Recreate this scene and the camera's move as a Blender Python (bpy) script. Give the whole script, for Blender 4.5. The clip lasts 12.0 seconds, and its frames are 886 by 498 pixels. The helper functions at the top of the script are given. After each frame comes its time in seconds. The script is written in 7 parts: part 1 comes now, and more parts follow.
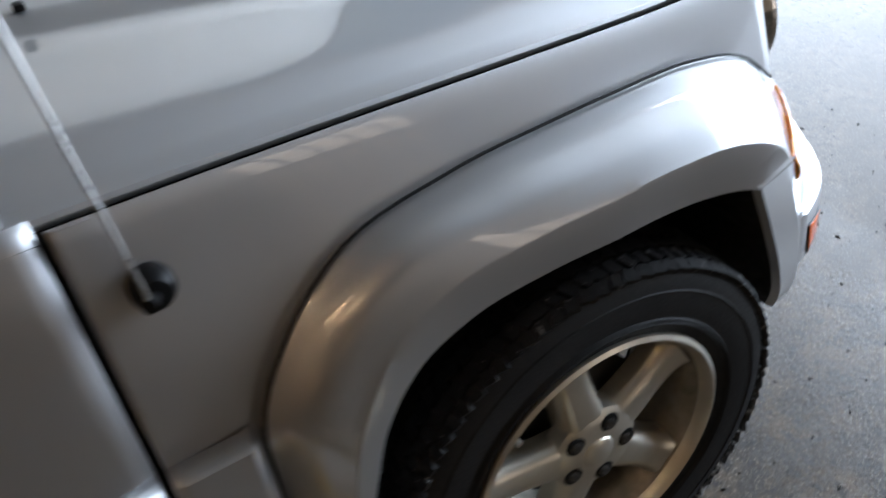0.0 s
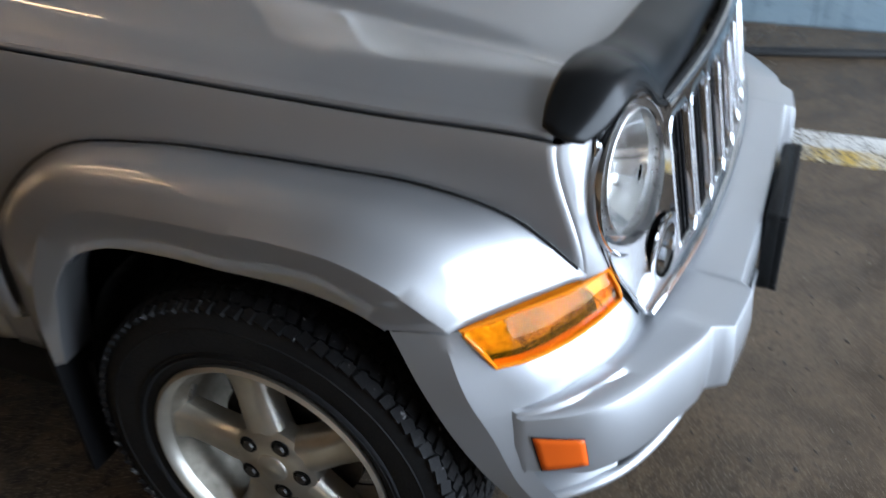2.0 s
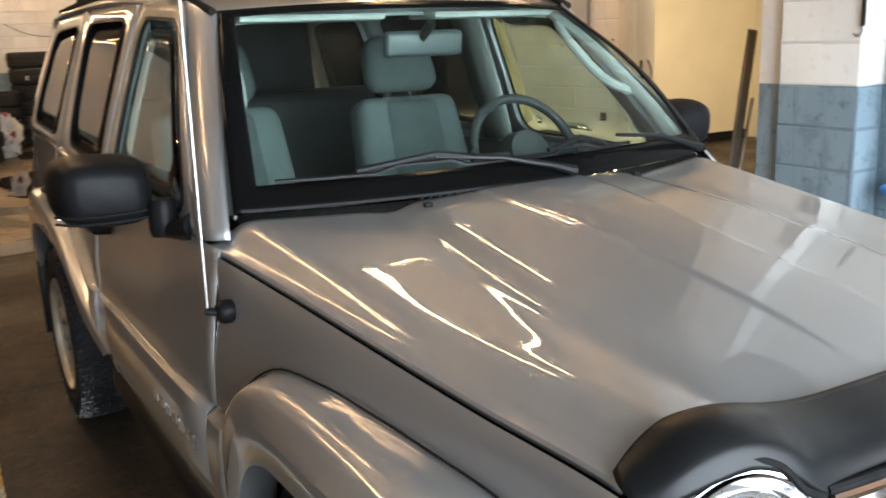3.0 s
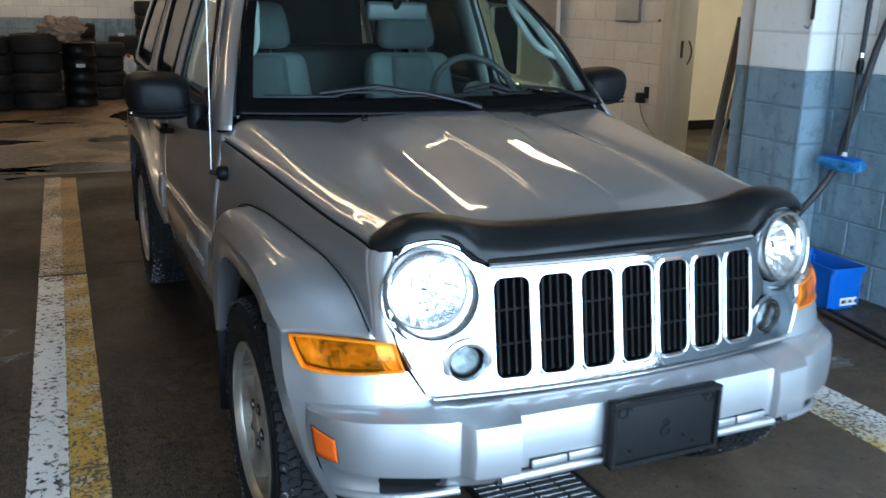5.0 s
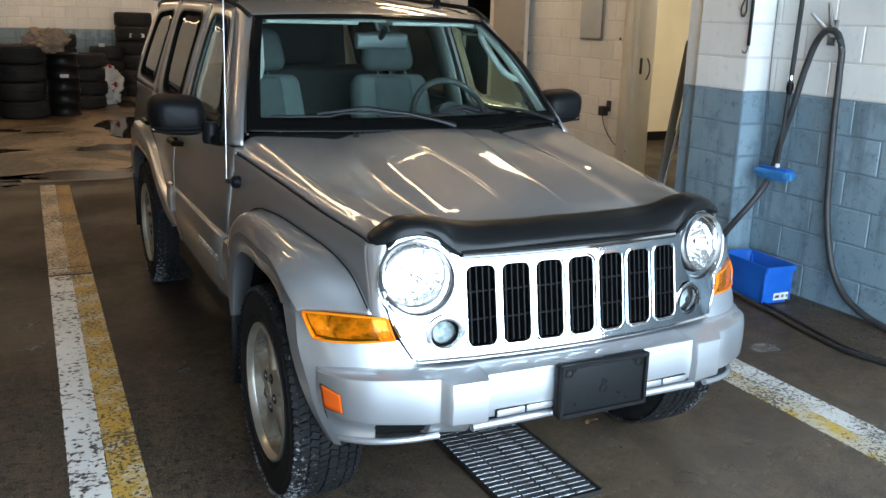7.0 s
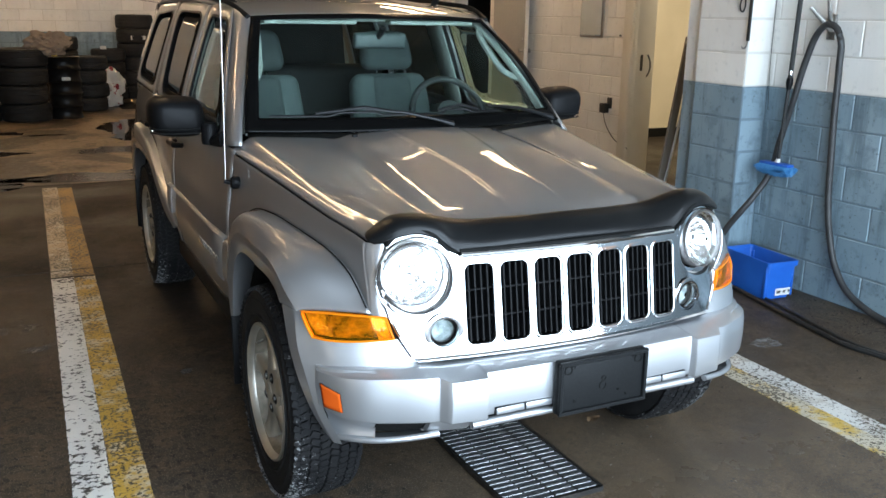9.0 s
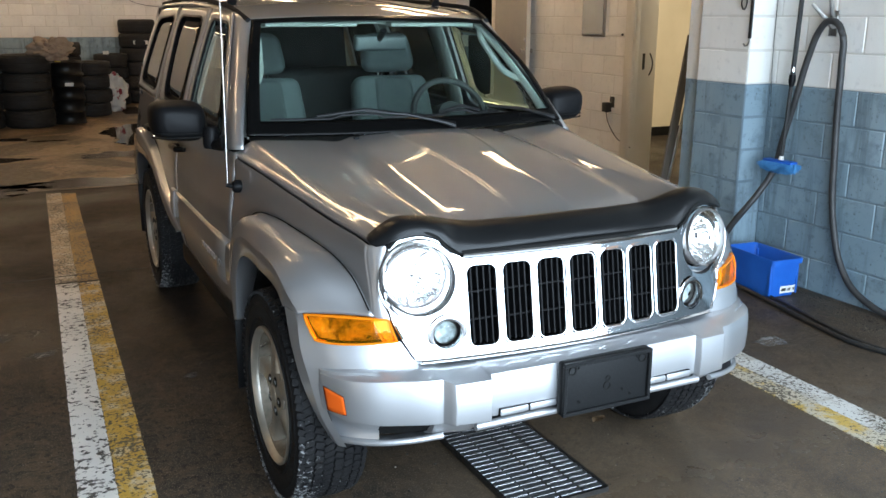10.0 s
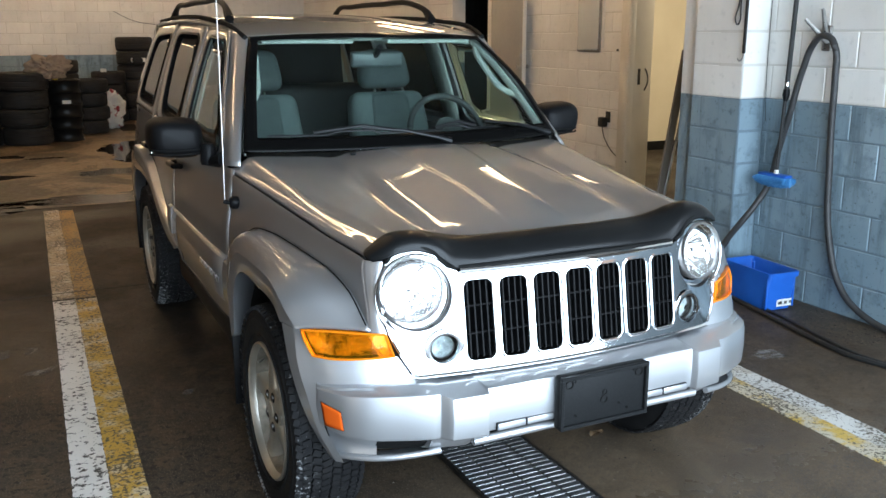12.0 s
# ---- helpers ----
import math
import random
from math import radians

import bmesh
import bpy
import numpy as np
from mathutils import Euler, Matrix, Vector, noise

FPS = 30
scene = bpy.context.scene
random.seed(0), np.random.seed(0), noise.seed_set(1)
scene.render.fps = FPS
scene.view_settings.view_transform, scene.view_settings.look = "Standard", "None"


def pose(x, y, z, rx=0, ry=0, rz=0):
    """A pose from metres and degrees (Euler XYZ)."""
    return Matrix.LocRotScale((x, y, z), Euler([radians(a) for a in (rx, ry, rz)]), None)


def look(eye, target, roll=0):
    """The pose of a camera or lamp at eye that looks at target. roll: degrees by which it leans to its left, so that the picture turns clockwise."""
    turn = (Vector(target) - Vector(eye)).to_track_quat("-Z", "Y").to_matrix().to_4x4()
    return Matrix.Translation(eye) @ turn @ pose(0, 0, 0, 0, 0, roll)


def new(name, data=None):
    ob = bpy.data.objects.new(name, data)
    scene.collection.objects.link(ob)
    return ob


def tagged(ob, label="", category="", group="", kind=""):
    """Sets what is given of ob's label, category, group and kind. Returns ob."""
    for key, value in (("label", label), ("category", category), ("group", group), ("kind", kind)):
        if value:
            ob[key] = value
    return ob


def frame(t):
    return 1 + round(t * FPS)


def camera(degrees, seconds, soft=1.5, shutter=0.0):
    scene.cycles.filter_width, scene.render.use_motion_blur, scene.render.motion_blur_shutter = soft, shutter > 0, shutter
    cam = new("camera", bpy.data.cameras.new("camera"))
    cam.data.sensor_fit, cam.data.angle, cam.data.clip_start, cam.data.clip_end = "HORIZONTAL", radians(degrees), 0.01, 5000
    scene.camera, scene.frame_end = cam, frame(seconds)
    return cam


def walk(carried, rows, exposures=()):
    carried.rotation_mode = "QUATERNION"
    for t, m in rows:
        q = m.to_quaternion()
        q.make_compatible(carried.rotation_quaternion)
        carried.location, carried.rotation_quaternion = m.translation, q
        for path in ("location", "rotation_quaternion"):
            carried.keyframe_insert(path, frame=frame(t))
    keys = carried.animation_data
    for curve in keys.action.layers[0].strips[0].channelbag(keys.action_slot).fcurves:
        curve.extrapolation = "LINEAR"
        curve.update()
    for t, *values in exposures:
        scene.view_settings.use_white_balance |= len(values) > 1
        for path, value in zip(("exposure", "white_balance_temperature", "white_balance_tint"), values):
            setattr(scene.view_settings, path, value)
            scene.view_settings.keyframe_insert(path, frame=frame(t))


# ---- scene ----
cam = camera(53.50, 12.0, soft=1.5, shutter=0.45)
ROWS = [
    (0, -1.5391, 0.5491, 1.5114, 51.720, 7.410, -120.666),
    (0.5, -1.6154, 0.1832, 1.4816, 53.354, 8.094, -112.489),
    (1, -1.5767, -0.0835, 1.4119, 53.639, 4.839, -102.616),
    (1.5, -1.5276, -0.4014, 1.4273, 51.348, 1.563, -85.690),
    (2, -1.6514, -0.7553, 1.5010, 56.652, 3.304, -66.761),
    (2.5, -1.4343, -0.9981, 1.5113, 65.756, 4.614, -49.422),
    (3, -1.2746, -1.1290, 1.4866, 76.545, 2.171, -31.805),
    (4.8, -1.2834, -2.1342, 1.4929, 74.710, -0.926, -23.916),
    (5, -1.2765, -2.2469, 1.4889, 74.719, -1.061, -24.238),
    (5.5, -1.3505, -2.4483, 1.5177, 74.973, -1.652, -24.197),
    (6, -1.4827, -2.5834, 1.5581, 75.415, -1.055, -25.677),
    (6.5, -1.5353, -2.6646, 1.5830, 75.409, -1.317, -26.577),
    (7, -1.5139, -2.6922, 1.5856, 75.251, -1.476, -26.021),
    (9, -1.5006, -2.7027, 1.5853, 75.177, -0.863, -25.929),
    (9.5, -1.4942, -2.7016, 1.5882, 75.198, -0.362, -25.731),
    (10, -1.4921, -2.7014, 1.5862, 75.237, -0.183, -25.798),
    (10.5, -1.4894, -2.7065, 1.5875, 75.198, 0.057, -25.900),
    (11, -1.4890, -2.7080, 1.5848, 75.471, 0.091, -25.920),
    (11.5, -1.4927, -2.7105, 1.5867, 75.853, -0.036, -25.978),
    (12, -1.4938, -2.7119, 1.5875, 76.232, 0.063, -26.022),
]
EXPO = [(0.0, 0.20, 6350, 17), (0.5, -0.06, 6300, 16), (1.0, 0.09, 6200, 16), (1.5, -0.08, 6050, 17), (2.0, -0.13, 6250, 17), (2.5, 0.18, 6300, 17), (3.0, 0.50, 6850, 16), (5.0, -0.3, 5450, 8), (6.0, -0.20, 5650, 9), (7.0, -0.08, 6000, 10), (9.0, -0.05, 6250, 12), (12.0, -0.05, 6250, 12)]
walk(cam, [(t, pose(x, y, z, rx, ry, rz)) for t, x, y, z, rx, ry, rz in ROWS], EXPO)

# ---- daylight and lamps ----
world = bpy.data.worlds.new("sky")
scene.world = world
world.use_nodes = True
wn, wl = world.node_tree.nodes, world.node_tree.links
sky = wn.new("ShaderNodeTexSky")
sky.sky_type, sky.sun_disc = "NISHITA", False
sky.sun_elevation, sky.sun_rotation = radians(38), radians(20)
wl.new(sky.outputs[0], wn["Background"].inputs[0])
wn["Background"].inputs[1].default_value = 0.10
sun = new("sun", bpy.data.lights.new("sun", "SUN"))
sun.data.energy, sun.data.angle, sun.data.color = 3.0, radians(0.5), (1.0, 0.95, 0.88)
sun.matrix_world = look((4, 14, 12), (0, -8, 0))

WALL_X, FRONT_Y, BACK_Y, LEFT_X, CEIL_Z = 2.705, -3.95, 15.7, -5.6, 3.7
DOOR_L, DOOR_R, DOOR_H = -2.4, 2.66, 3.5


def area(name, loc, target, sx, sy, watts, color):
    lamp = new(name, bpy.data.lights.new(name, "AREA"))
    lamp.data.shape, lamp.data.size, lamp.data.size_y = "RECTANGLE", sx, sy
    lamp.data.energy, lamp.data.color = watts, color
    lamp.matrix_world = look(loc, target)
    return lamp


SKY_Z0 = 0.04
area("daylight_in_door", ((DOOR_L + DOOR_R) / 2, FRONT_Y - 0.05, (DOOR_H + SKY_Z0) / 2), ((DOOR_L + DOOR_R) / 2, 0, (DOOR_H + SKY_Z0) / 2), DOOR_R - DOOR_L, DOOR_H - SKY_Z0, 630, (0.72, 0.88, 1.0))

# ---- materials ----


def nodes_of(name, base, rough=0.5, metal=0.0, spec=0.5):
    m = bpy.data.materials.new(name)
    m.use_nodes = True
    b = m.node_tree.nodes["Principled BSDF"]
    b.inputs["Base Color"].default_value = (*base, 1)
    b.inputs["Roughness"].default_value = rough
    b.inputs["Metallic"].default_value = metal
    b.inputs["Specular IOR Level"].default_value = spec
    return m, b, m.node_tree.nodes, m.node_tree.links


def ramp(n, l, src, stops):
    r = n.new("ShaderNodeValToRGB")
    while len(r.color_ramp.elements) < len(stops):
        r.color_ramp.elements.new(0.5)
    for e, (p, c) in zip(r.color_ramp.elements, stops):
        e.position = p
        e.color = (*c, 1) if len(c) == 3 else c
    l.new(src, r.inputs[0])
    return r.outputs[0]


def noise_tex(n, l, scale, detail=4.0, rough=0.55, coords="Object", stretch=None, distort=0.0):
    tc = n.new("ShaderNodeTexCoord")
    t = n.new("ShaderNodeTexNoise")
    t.inputs["Scale"].default_value, t.inputs["Detail"].default_value = scale, detail
    t.inputs["Roughness"].default_value, t.inputs["Distortion"].default_value = rough, distort
    src = tc.outputs[coords]
    if stretch:
        mp = n.new("ShaderNodeMapping")
        mp.inputs["Scale"].default_value = stretch
        l.new(src, mp.inputs[0])
        src = mp.outputs[0]
    l.new(src, t.inputs["Vector"])
    return t.outputs["Fac"]


def bump(n, l, b, height, strength, dist=0.002):
    bp = n.new("ShaderNodeBump")
    bp.inputs["Strength"].default_value, bp.inputs["Distance"].default_value = strength, dist
    l.new(height, bp.inputs["Height"])
    l.new(bp.outputs[0], b.inputs["Normal"])


def grey(v):
    return (v, v, v)


def mixc(n, l, fac, a, b):
    m = n.new("ShaderNodeMix")
    m.data_type = "RGBA"
    if isinstance(fac, float):
        m.inputs[0].default_value = fac
    else:
        l.new(fac, m.inputs[0])
    for i, v in ((6, a), (7, b)):
        if isinstance(v, tuple):
            m.inputs[i].default_value = (*v, 1)
        else:
            l.new(v, m.inputs[i])
    return m.outputs[2]


def varied(name, a, b, scale, rough=(0.4, 0.6), metal=0.0, fine=0.0, bump_s=0.0, spec=0.5, fscale=None, coords="Object", stretch=None):
    """Two-colour noise with roughness variation and fine relief."""
    m, bs, n, l = nodes_of(name, a, rough[0], metal, spec)
    f = noise_tex(n, l, scale, 5, coords=coords, stretch=stretch)
    l.new(ramp(n, l, f, [(0.3, a), (0.7, b)]), bs.inputs["Base Color"])
    g = noise_tex(n, l, fscale or scale * 9, 3, coords=coords)
    l.new(ramp(n, l, g, [(0.3, grey(rough[0])), (0.7, grey(rough[1]))]), bs.inputs["Roughness"])
    if bump_s:
        bump(n, l, bs, g, bump_s, 0.003)
    return m


def paint(name, a, dirt=0.05):
    m, b, n, l = nodes_of(name, a, 0.5, 0.82)
    f = noise_tex(n, l, 2.2, 4)
    l.new(ramp(n, l, f, [(0.35, a), (0.75, tuple(c * (1 - dirt) for c in a))]), b.inputs["Base Color"])
    g = noise_tex(n, l, 900, 1)
    r = noise_tex(n, l, 5, 5)
    l.new(ramp(n, l, r, [(0.3, grey(0.46)), (0.75, grey(0.52))]), b.inputs["Roughness"])
    b.inputs["Coat Weight"].default_value = 1.0
    b.inputs["Coat Roughness"].default_value = 0.03
    b.inputs["Coat IOR"].default_value = 1.68
    bump(n, l, b, g, 0.06, 0.0005)
    return m


PAINT = paint("silver_paint", (0.385, 0.385, 0.39))
BUMPER_PAINT = paint("bumper_paint", (0.50, 0.51, 0.525))
CHROME = varied("chrome", (0.70, 0.70, 0.71), (0.64, 0.65, 0.67), 6, (0.05, 0.10), 1.0)
BLACK_PLASTIC = varied("black_plastic", (0.005, 0.005, 0.0055), (0.008, 0.008, 0.0085), 5, (0.36, 0.48), 0, bump_s=0.03, fscale=500, spec=0.11)
GLOSS_BLACK = varied("glossy_black", (0.005, 0.0055, 0.006), (0.008, 0.0085, 0.009), 4, (0.30, 0.33), 0, spec=0.24, fscale=3)
MATT_BLACK = varied("matt_black", (0.006, 0.006, 0.006), (0.011, 0.011, 0.0105), 7, (0.6, 0.85), 0, spec=0.12)
RUBBER = varied("tyre_rubber", (0.008, 0.008, 0.009), (0.015, 0.015, 0.015), 9, (0.55, 0.8), 0, bump_s=0.1, fscale=260, spec=0.22)
RIM = varied("rim_alloy", (0.62, 0.59, 0.52), (0.50, 0.465, 0.40), 14, (0.28, 0.42), 0.85, fscale=60)
RIM_DIRTY = varied("rim_dirty", (0.16, 0.142, 0.112), (0.34, 0.305, 0.25), 24, (0.4, 0.6), 0.6, fscale=90)
DARK_METAL = varied("dark_metal", (0.05, 0.05, 0.05), (0.12, 0.11, 0.10), 8, (0.35, 0.6), 0.9)
STEEL = varied("steel", (0.35, 0.34, 0.33), (0.5, 0.49, 0.47), 12, (0.25, 0.4), 1.0)
SEAT_CLOTH = varied("seat_cloth", (0.040, 0.050, 0.050), (0.056, 0.067, 0.066), 30, (0.85, 0.95), 0, bump_s=0.15, fscale=700)
SEAT_SIDE = varied("seat_side", (0.062, 0.077, 0.076), (0.082, 0.098, 0.096), 30, (0.8, 0.9), 0, bump_s=0.1, fscale=700)
TRIM = varied("cabin_trim", (0.19, 0.20, 0.18), (0.23, 0.24, 0.22), 6, (0.6, 0.75), 0, bump_s=0.05, fscale=400)
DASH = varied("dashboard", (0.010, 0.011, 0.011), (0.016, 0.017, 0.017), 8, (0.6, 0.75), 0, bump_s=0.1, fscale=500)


def glass(name, tint, rough=0.0, ior=1.45):
    m, b, n, l = nodes_of(name, tint, rough)
    b.inputs["Transmission Weight"].default_value = 1.0
    b.inputs["IOR"].default_value = ior
    g = noise_tex(n, l, 3, 4)
    l.new(ramp(n, l, g, [(0.45, grey(rough)), (0.8, grey(rough + 0.03))]), b.inputs["Roughness"])
    return m


GLASS = glass("windshield_glass", (0.72, 0.87, 0.82), 0.0, 1.22)
FRIT = varied("printed_glass_border", (0.003, 0.003, 0.003), (0.004, 0.004, 0.004), 4, (0.15, 0.2), 0, spec=0.06)
TINT_GLASS = glass("tinted_glass", (0.07, 0.075, 0.072), 0.0, 1.25)
LENS = glass("lamp_lens", (0.97, 0.98, 0.98), 0.0, 1.06)


def amber_mat(name, col, trans):
    m, b, n, l = nodes_of(name, col, 0.02)
    b.inputs["Transmission Weight"].default_value = trans
    b.inputs["IOR"].default_value = 1.2
    b.inputs["Coat Weight"].default_value = 0.2
    tc = n.new("ShaderNodeTexCoord")
    w = n.new("ShaderNodeTexWave")
    w.wave_type, w.bands_direction = "BANDS", "Z"
    w.inputs["Scale"].default_value = 60
    l.new(tc.outputs["Object"], w.inputs["Vector"])
    bump(n, l, b, w.outputs["Fac"], 0.04, 0.001)
    return m


AMBER = amber_mat("amber_lens", (1.0, 0.50, 0.018), 0.97)
AMBER_RIM = amber_mat("amber_rim", (0.80, 0.22, 0.008), 0.1)
# Shading and glints inside the amber lamp are put into these colours.
AMBER_BACK = varied("amber_reflector", (0.07, 0.022, 0.002), (1.0, 0.80, 0.22), 48, (0.08, 0.25), 0.55, bump_s=0.8, fscale=110)
AMBER_DARK = varied("amber_shadowed", (0.02, 0.011, 0.004), (0.45, 0.26, 0.06), 38, (0.2, 0.4), 0.4, bump_s=0.4, fscale=140)
AMBER_INNER = varied("amber_inner", (0.95, 0.62, 0.03), (0.85, 0.45, 0.015), 70, (0.1, 0.2), 0.5, bump_s=0.3, fscale=120)
MARKER = amber_mat("marker_lens", (0.80, 0.125, 0.012), 0.15)

# ---- mesh helpers ----


def spline(pts, n):
    """n points on a smooth curve through pts."""
    p = np.asarray(pts, float)
    k = len(p)
    if k == 2:
        u = np.linspace(0, 1, n)[:, None]
        return p[0] * (1 - u) + p[1] * u
    d = np.r_[0, np.cumsum(np.maximum(np.linalg.norm(np.diff(p.reshape(k, -1), axis=0), axis=1), 1e-6))]
    m = np.empty_like(p)
    for i in range(1, k - 1):
        h0, h1 = d[i] - d[i - 1], d[i + 1] - d[i]
        m[i] = ((p[i] - p[i - 1]) / h0 * h1 + (p[i + 1] - p[i]) / h1 * h0) / (h0 + h1)
    m[0], m[-1] = (p[1] - p[0]) / (d[1] - d[0]), (p[-1] - p[-2]) / (d[-1] - d[-2])
    s = np.linspace(0, d[-1], n)
    out = np.empty((n,) + p.shape[1:])
    for j, v in enumerate(s):
        i = min(np.searchsorted(d, v, side="right") - 1, k - 2)
        h = d[i + 1] - d[i]
        u = (v - d[i]) / h
        out[j] = (2 * u**3 - 3 * u**2 + 1) * p[i] + (u**3 - 2 * u**2 + u) * h * m[i] + (-2 * u**3 + 3 * u**2) * p[i + 1] + (u**3 - u**2) * h * m[i + 1]
    return out


def resample(rows, n, m):
    """rows: curves with the same number of points; a smooth n x m grid through them."""
    a = np.stack([spline(r, m) for r in rows])
    return np.stack([spline(a[:, j], n) for j in range(m)], axis=1)


def grid_mesh(grid, bm=None, flip=False, closed=False):
    bm = bm or bmesh.new()
    n, m = grid.shape[:2]
    v = [[bm.verts.new(grid[i, j]) for j in range(m)] for i in range(n)]
    for i in range(n - 1):
        for j in range(m if closed else m - 1):
            k = (j + 1) % m
            q = (v[i][j], v[i][k], v[i + 1][k], v[i + 1][j])
            bm.faces.new(q[::-1] if flip else q)
    return bm


def box(bm, cx, cy, cz, sx, sy, sz, m=None):
    r = bmesh.ops.create_cube(bm, size=1.0)
    t = Matrix.Translation((cx, cy, cz)) @ Matrix.Diagonal((sx, sy, sz, 1))
    bmesh.ops.transform(bm, matrix=(m @ t) if m else t, verts=r["verts"])
    return r["verts"]


def bevel(bm, w, seg=2):
    bmesh.ops.bevel(bm, geom=bm.edges[:], offset=w, segments=seg, affect="EDGES", profile=0.5, clamp_overlap=True)
    return bm


def rounded_box(cx, cy, cz, sx, sy, sz, w=0.01, seg=2, m=None):
    bm = bmesh.new()
    box(bm, cx, cy, cz, sx, sy, sz, m)
    return bevel(bm, w, seg)


def tube(bm, path, r, sides=10, cap=True):
    """A round bar along a list of points; r: one radius or one a point."""
    p = [Vector(q) for q in path]
    rr = r if isinstance(r, (list, tuple)) else [r] * len(p)
    rings, up = [], Vector((0.123, 0.35, 0.93)).normalized()
    for i, q in enumerate(p):
        t = (p[min(i + 1, len(p) - 1)] - p[max(i - 1, 0)]).normalized()
        a = t.cross(up)
        if a.length < 1e-3:
            a = t.cross(Vector((1, 0, 0)))
        a.normalize()
        b = t.cross(a)
        rings.append([bm.verts.new(q + rr[i] * (math.cos(2 * math.pi * k / sides) * a + math.sin(2 * math.pi * k / sides) * b)) for k in range(sides)])
    for i in range(len(p) - 1):
        for k in range(sides):
            bm.faces.new((rings[i][k], rings[i][(k + 1) % sides], rings[i + 1][(k + 1) % sides], rings[i + 1][k]))
    if cap:
        bm.faces.new(rings[0][::-1])
        bm.faces.new(rings[-1])
    return bm


def lathe(profile, sides=48, bm=None, axis="X"):
    """Revolve (r, h) pairs round an axis."""
    bm = bm or bmesh.new()
    rows = []
    for r, h in profile:
        ring = []
        for k in range(sides):
            a = 2 * math.pi * k / sides
            c, s = r * math.cos(a), r * math.sin(a)
            ring.append((h, c, s) if axis == "X" else ((c, h, s) if axis == "Y" else (c, s, h)))
        rows.append(ring)
    return grid_mesh(np.array(rows), bm, closed=True)


def mesh_of(name, bm, material, smooth=35):
    bmesh.ops.recalc_face_normals(bm, faces=bm.faces[:])
    me = bpy.data.meshes.new(name)
    bm.to_mesh(me)
    bm.free()
    me.materials.append(material)
    if smooth:
        me.polygons.foreach_set("use_smooth", [True] * len(me.polygons))
        me.set_sharp_from_angle(angle=radians(smooth))
    return me


def part(name, bm, material, parent, label="", thick=0.0, smooth=35, bev=0.0):
    ob = new(name, mesh_of(name, bm, material, smooth))
    if parent is not None:
        ob.parent = parent
        base = parent
        while base.parent is not None:
            base = base.parent
        ob.matrix_parent_inverse = Matrix.Translation(-base.location) if parent is base else Matrix()
        if parent is not base:
            ob.matrix_parent_inverse = Matrix()
    if thick:
        s = ob.modifiers.new("thickness", "SOLIDIFY")
        s.thickness, s.offset = thick, -1
    if bev:
        s = ob.modifiers.new("edge", "BEVEL")
        s.width, s.segments, s.limit_method = bev, 2, "ANGLE"
    return tagged(ob, label=label)


def thing(name, label, category, loc=(0, 0, 0), group="", kind=""):
    ob = new(name)
    ob.location = loc
    ob.empty_display_size = 0.2
    return tagged(ob, label, category, group, kind)


def solid(name, bm, material, label="", category="", kind="", smooth=35, group=""):
    return tagged(new(name, mesh_of(name, bm, material, smooth)), label, category, group, kind)

# ---- the car: w is the distance from its middle plane, y runs to its rear ----
car = thing("car", "silver-beige off-road car with chrome grille parked in a bay", "car", (0, 1.3, 0))


def lerp(x, xs, ys):
    return np.interp(x, xs, ys)


def ease(xs, ys):
    """A smooth curve through the points, as a function."""
    t = np.linspace(xs[0], xs[-1], 400)
    p = spline(np.stack([xs, ys], 1), 1200)
    v = np.interp(t, p[:, 0], p[:, 1])
    return lambda x: float(np.interp(x, t, v))


SEAM_W = ease([-0.5, -0.437, 0.07, 0.58, 0.70], [0.625, 0.633, 0.694, 0.756, 0.770])
SEAM_Z = ease([-0.5, -0.44, -0.2, 0.02, 0.26, 0.43, 0.6, 0.7], [0.962, 0.972, 0.993, 1.016, 1.043, 1.061, 1.077, 1.086])
SH_W = ease([-0.5, -0.44, 0.0, 0.6, 0.7], [0.565, 0.574, 0.632, 0.697, 0.705])
SH_Z = ease([-0.5, -0.44, -0.3, 0.1, 0.3, 0.47, 0.7], [0.985, 0.996, 1.013, 1.061, 1.089, 1.112, 1.142])
MID_Z = ease([-0.5, -0.45, -0.2, 0.1, 0.4, 0.58, 0.70], [0.950, 0.966, 1.030, 1.082, 1.122, 1.140, 1.150])
DOME_W = ease([-0.5, 0.0, 0.55, 0.7], [0.365, 0.372, 0.335, 0.325])


def hood_rear(w):
    return 0.545 + 0.10 * (w / 0.7) ** 2


def sm(a, b, x):
    t = np.clip((x - a) / (b - a), 0, 1)
    return t * t * (3 - 2 * t)


def rounded(q, n, sigma):
    """n points on the polyline q, its corners rounded over about sigma metres."""
    q = np.array(q)
    x = np.arange(-0.06, q[-1, 0] + 0.0601, 0.001)
    end = (q[-1, 1] - q[-2, 1]) / max(q[-1, 0] - q[-2, 0], 1e-3)
    z = np.where(x > q[-1, 0], q[-1, 1] + end * (x - q[-1, 0]), np.interp(np.abs(x), q[:, 0], q[:, 1]))
    k = np.exp(-0.5 * (np.arange(-40, 41) * 0.001 / sigma) ** 2)
    z = np.convolve(np.pad(z, 40, mode="edge"), k / k.sum(), "valid")
    w = np.linspace(0, q[-1, 0], n)
    return np.stack([w, np.interp(w, x, z)], 1)


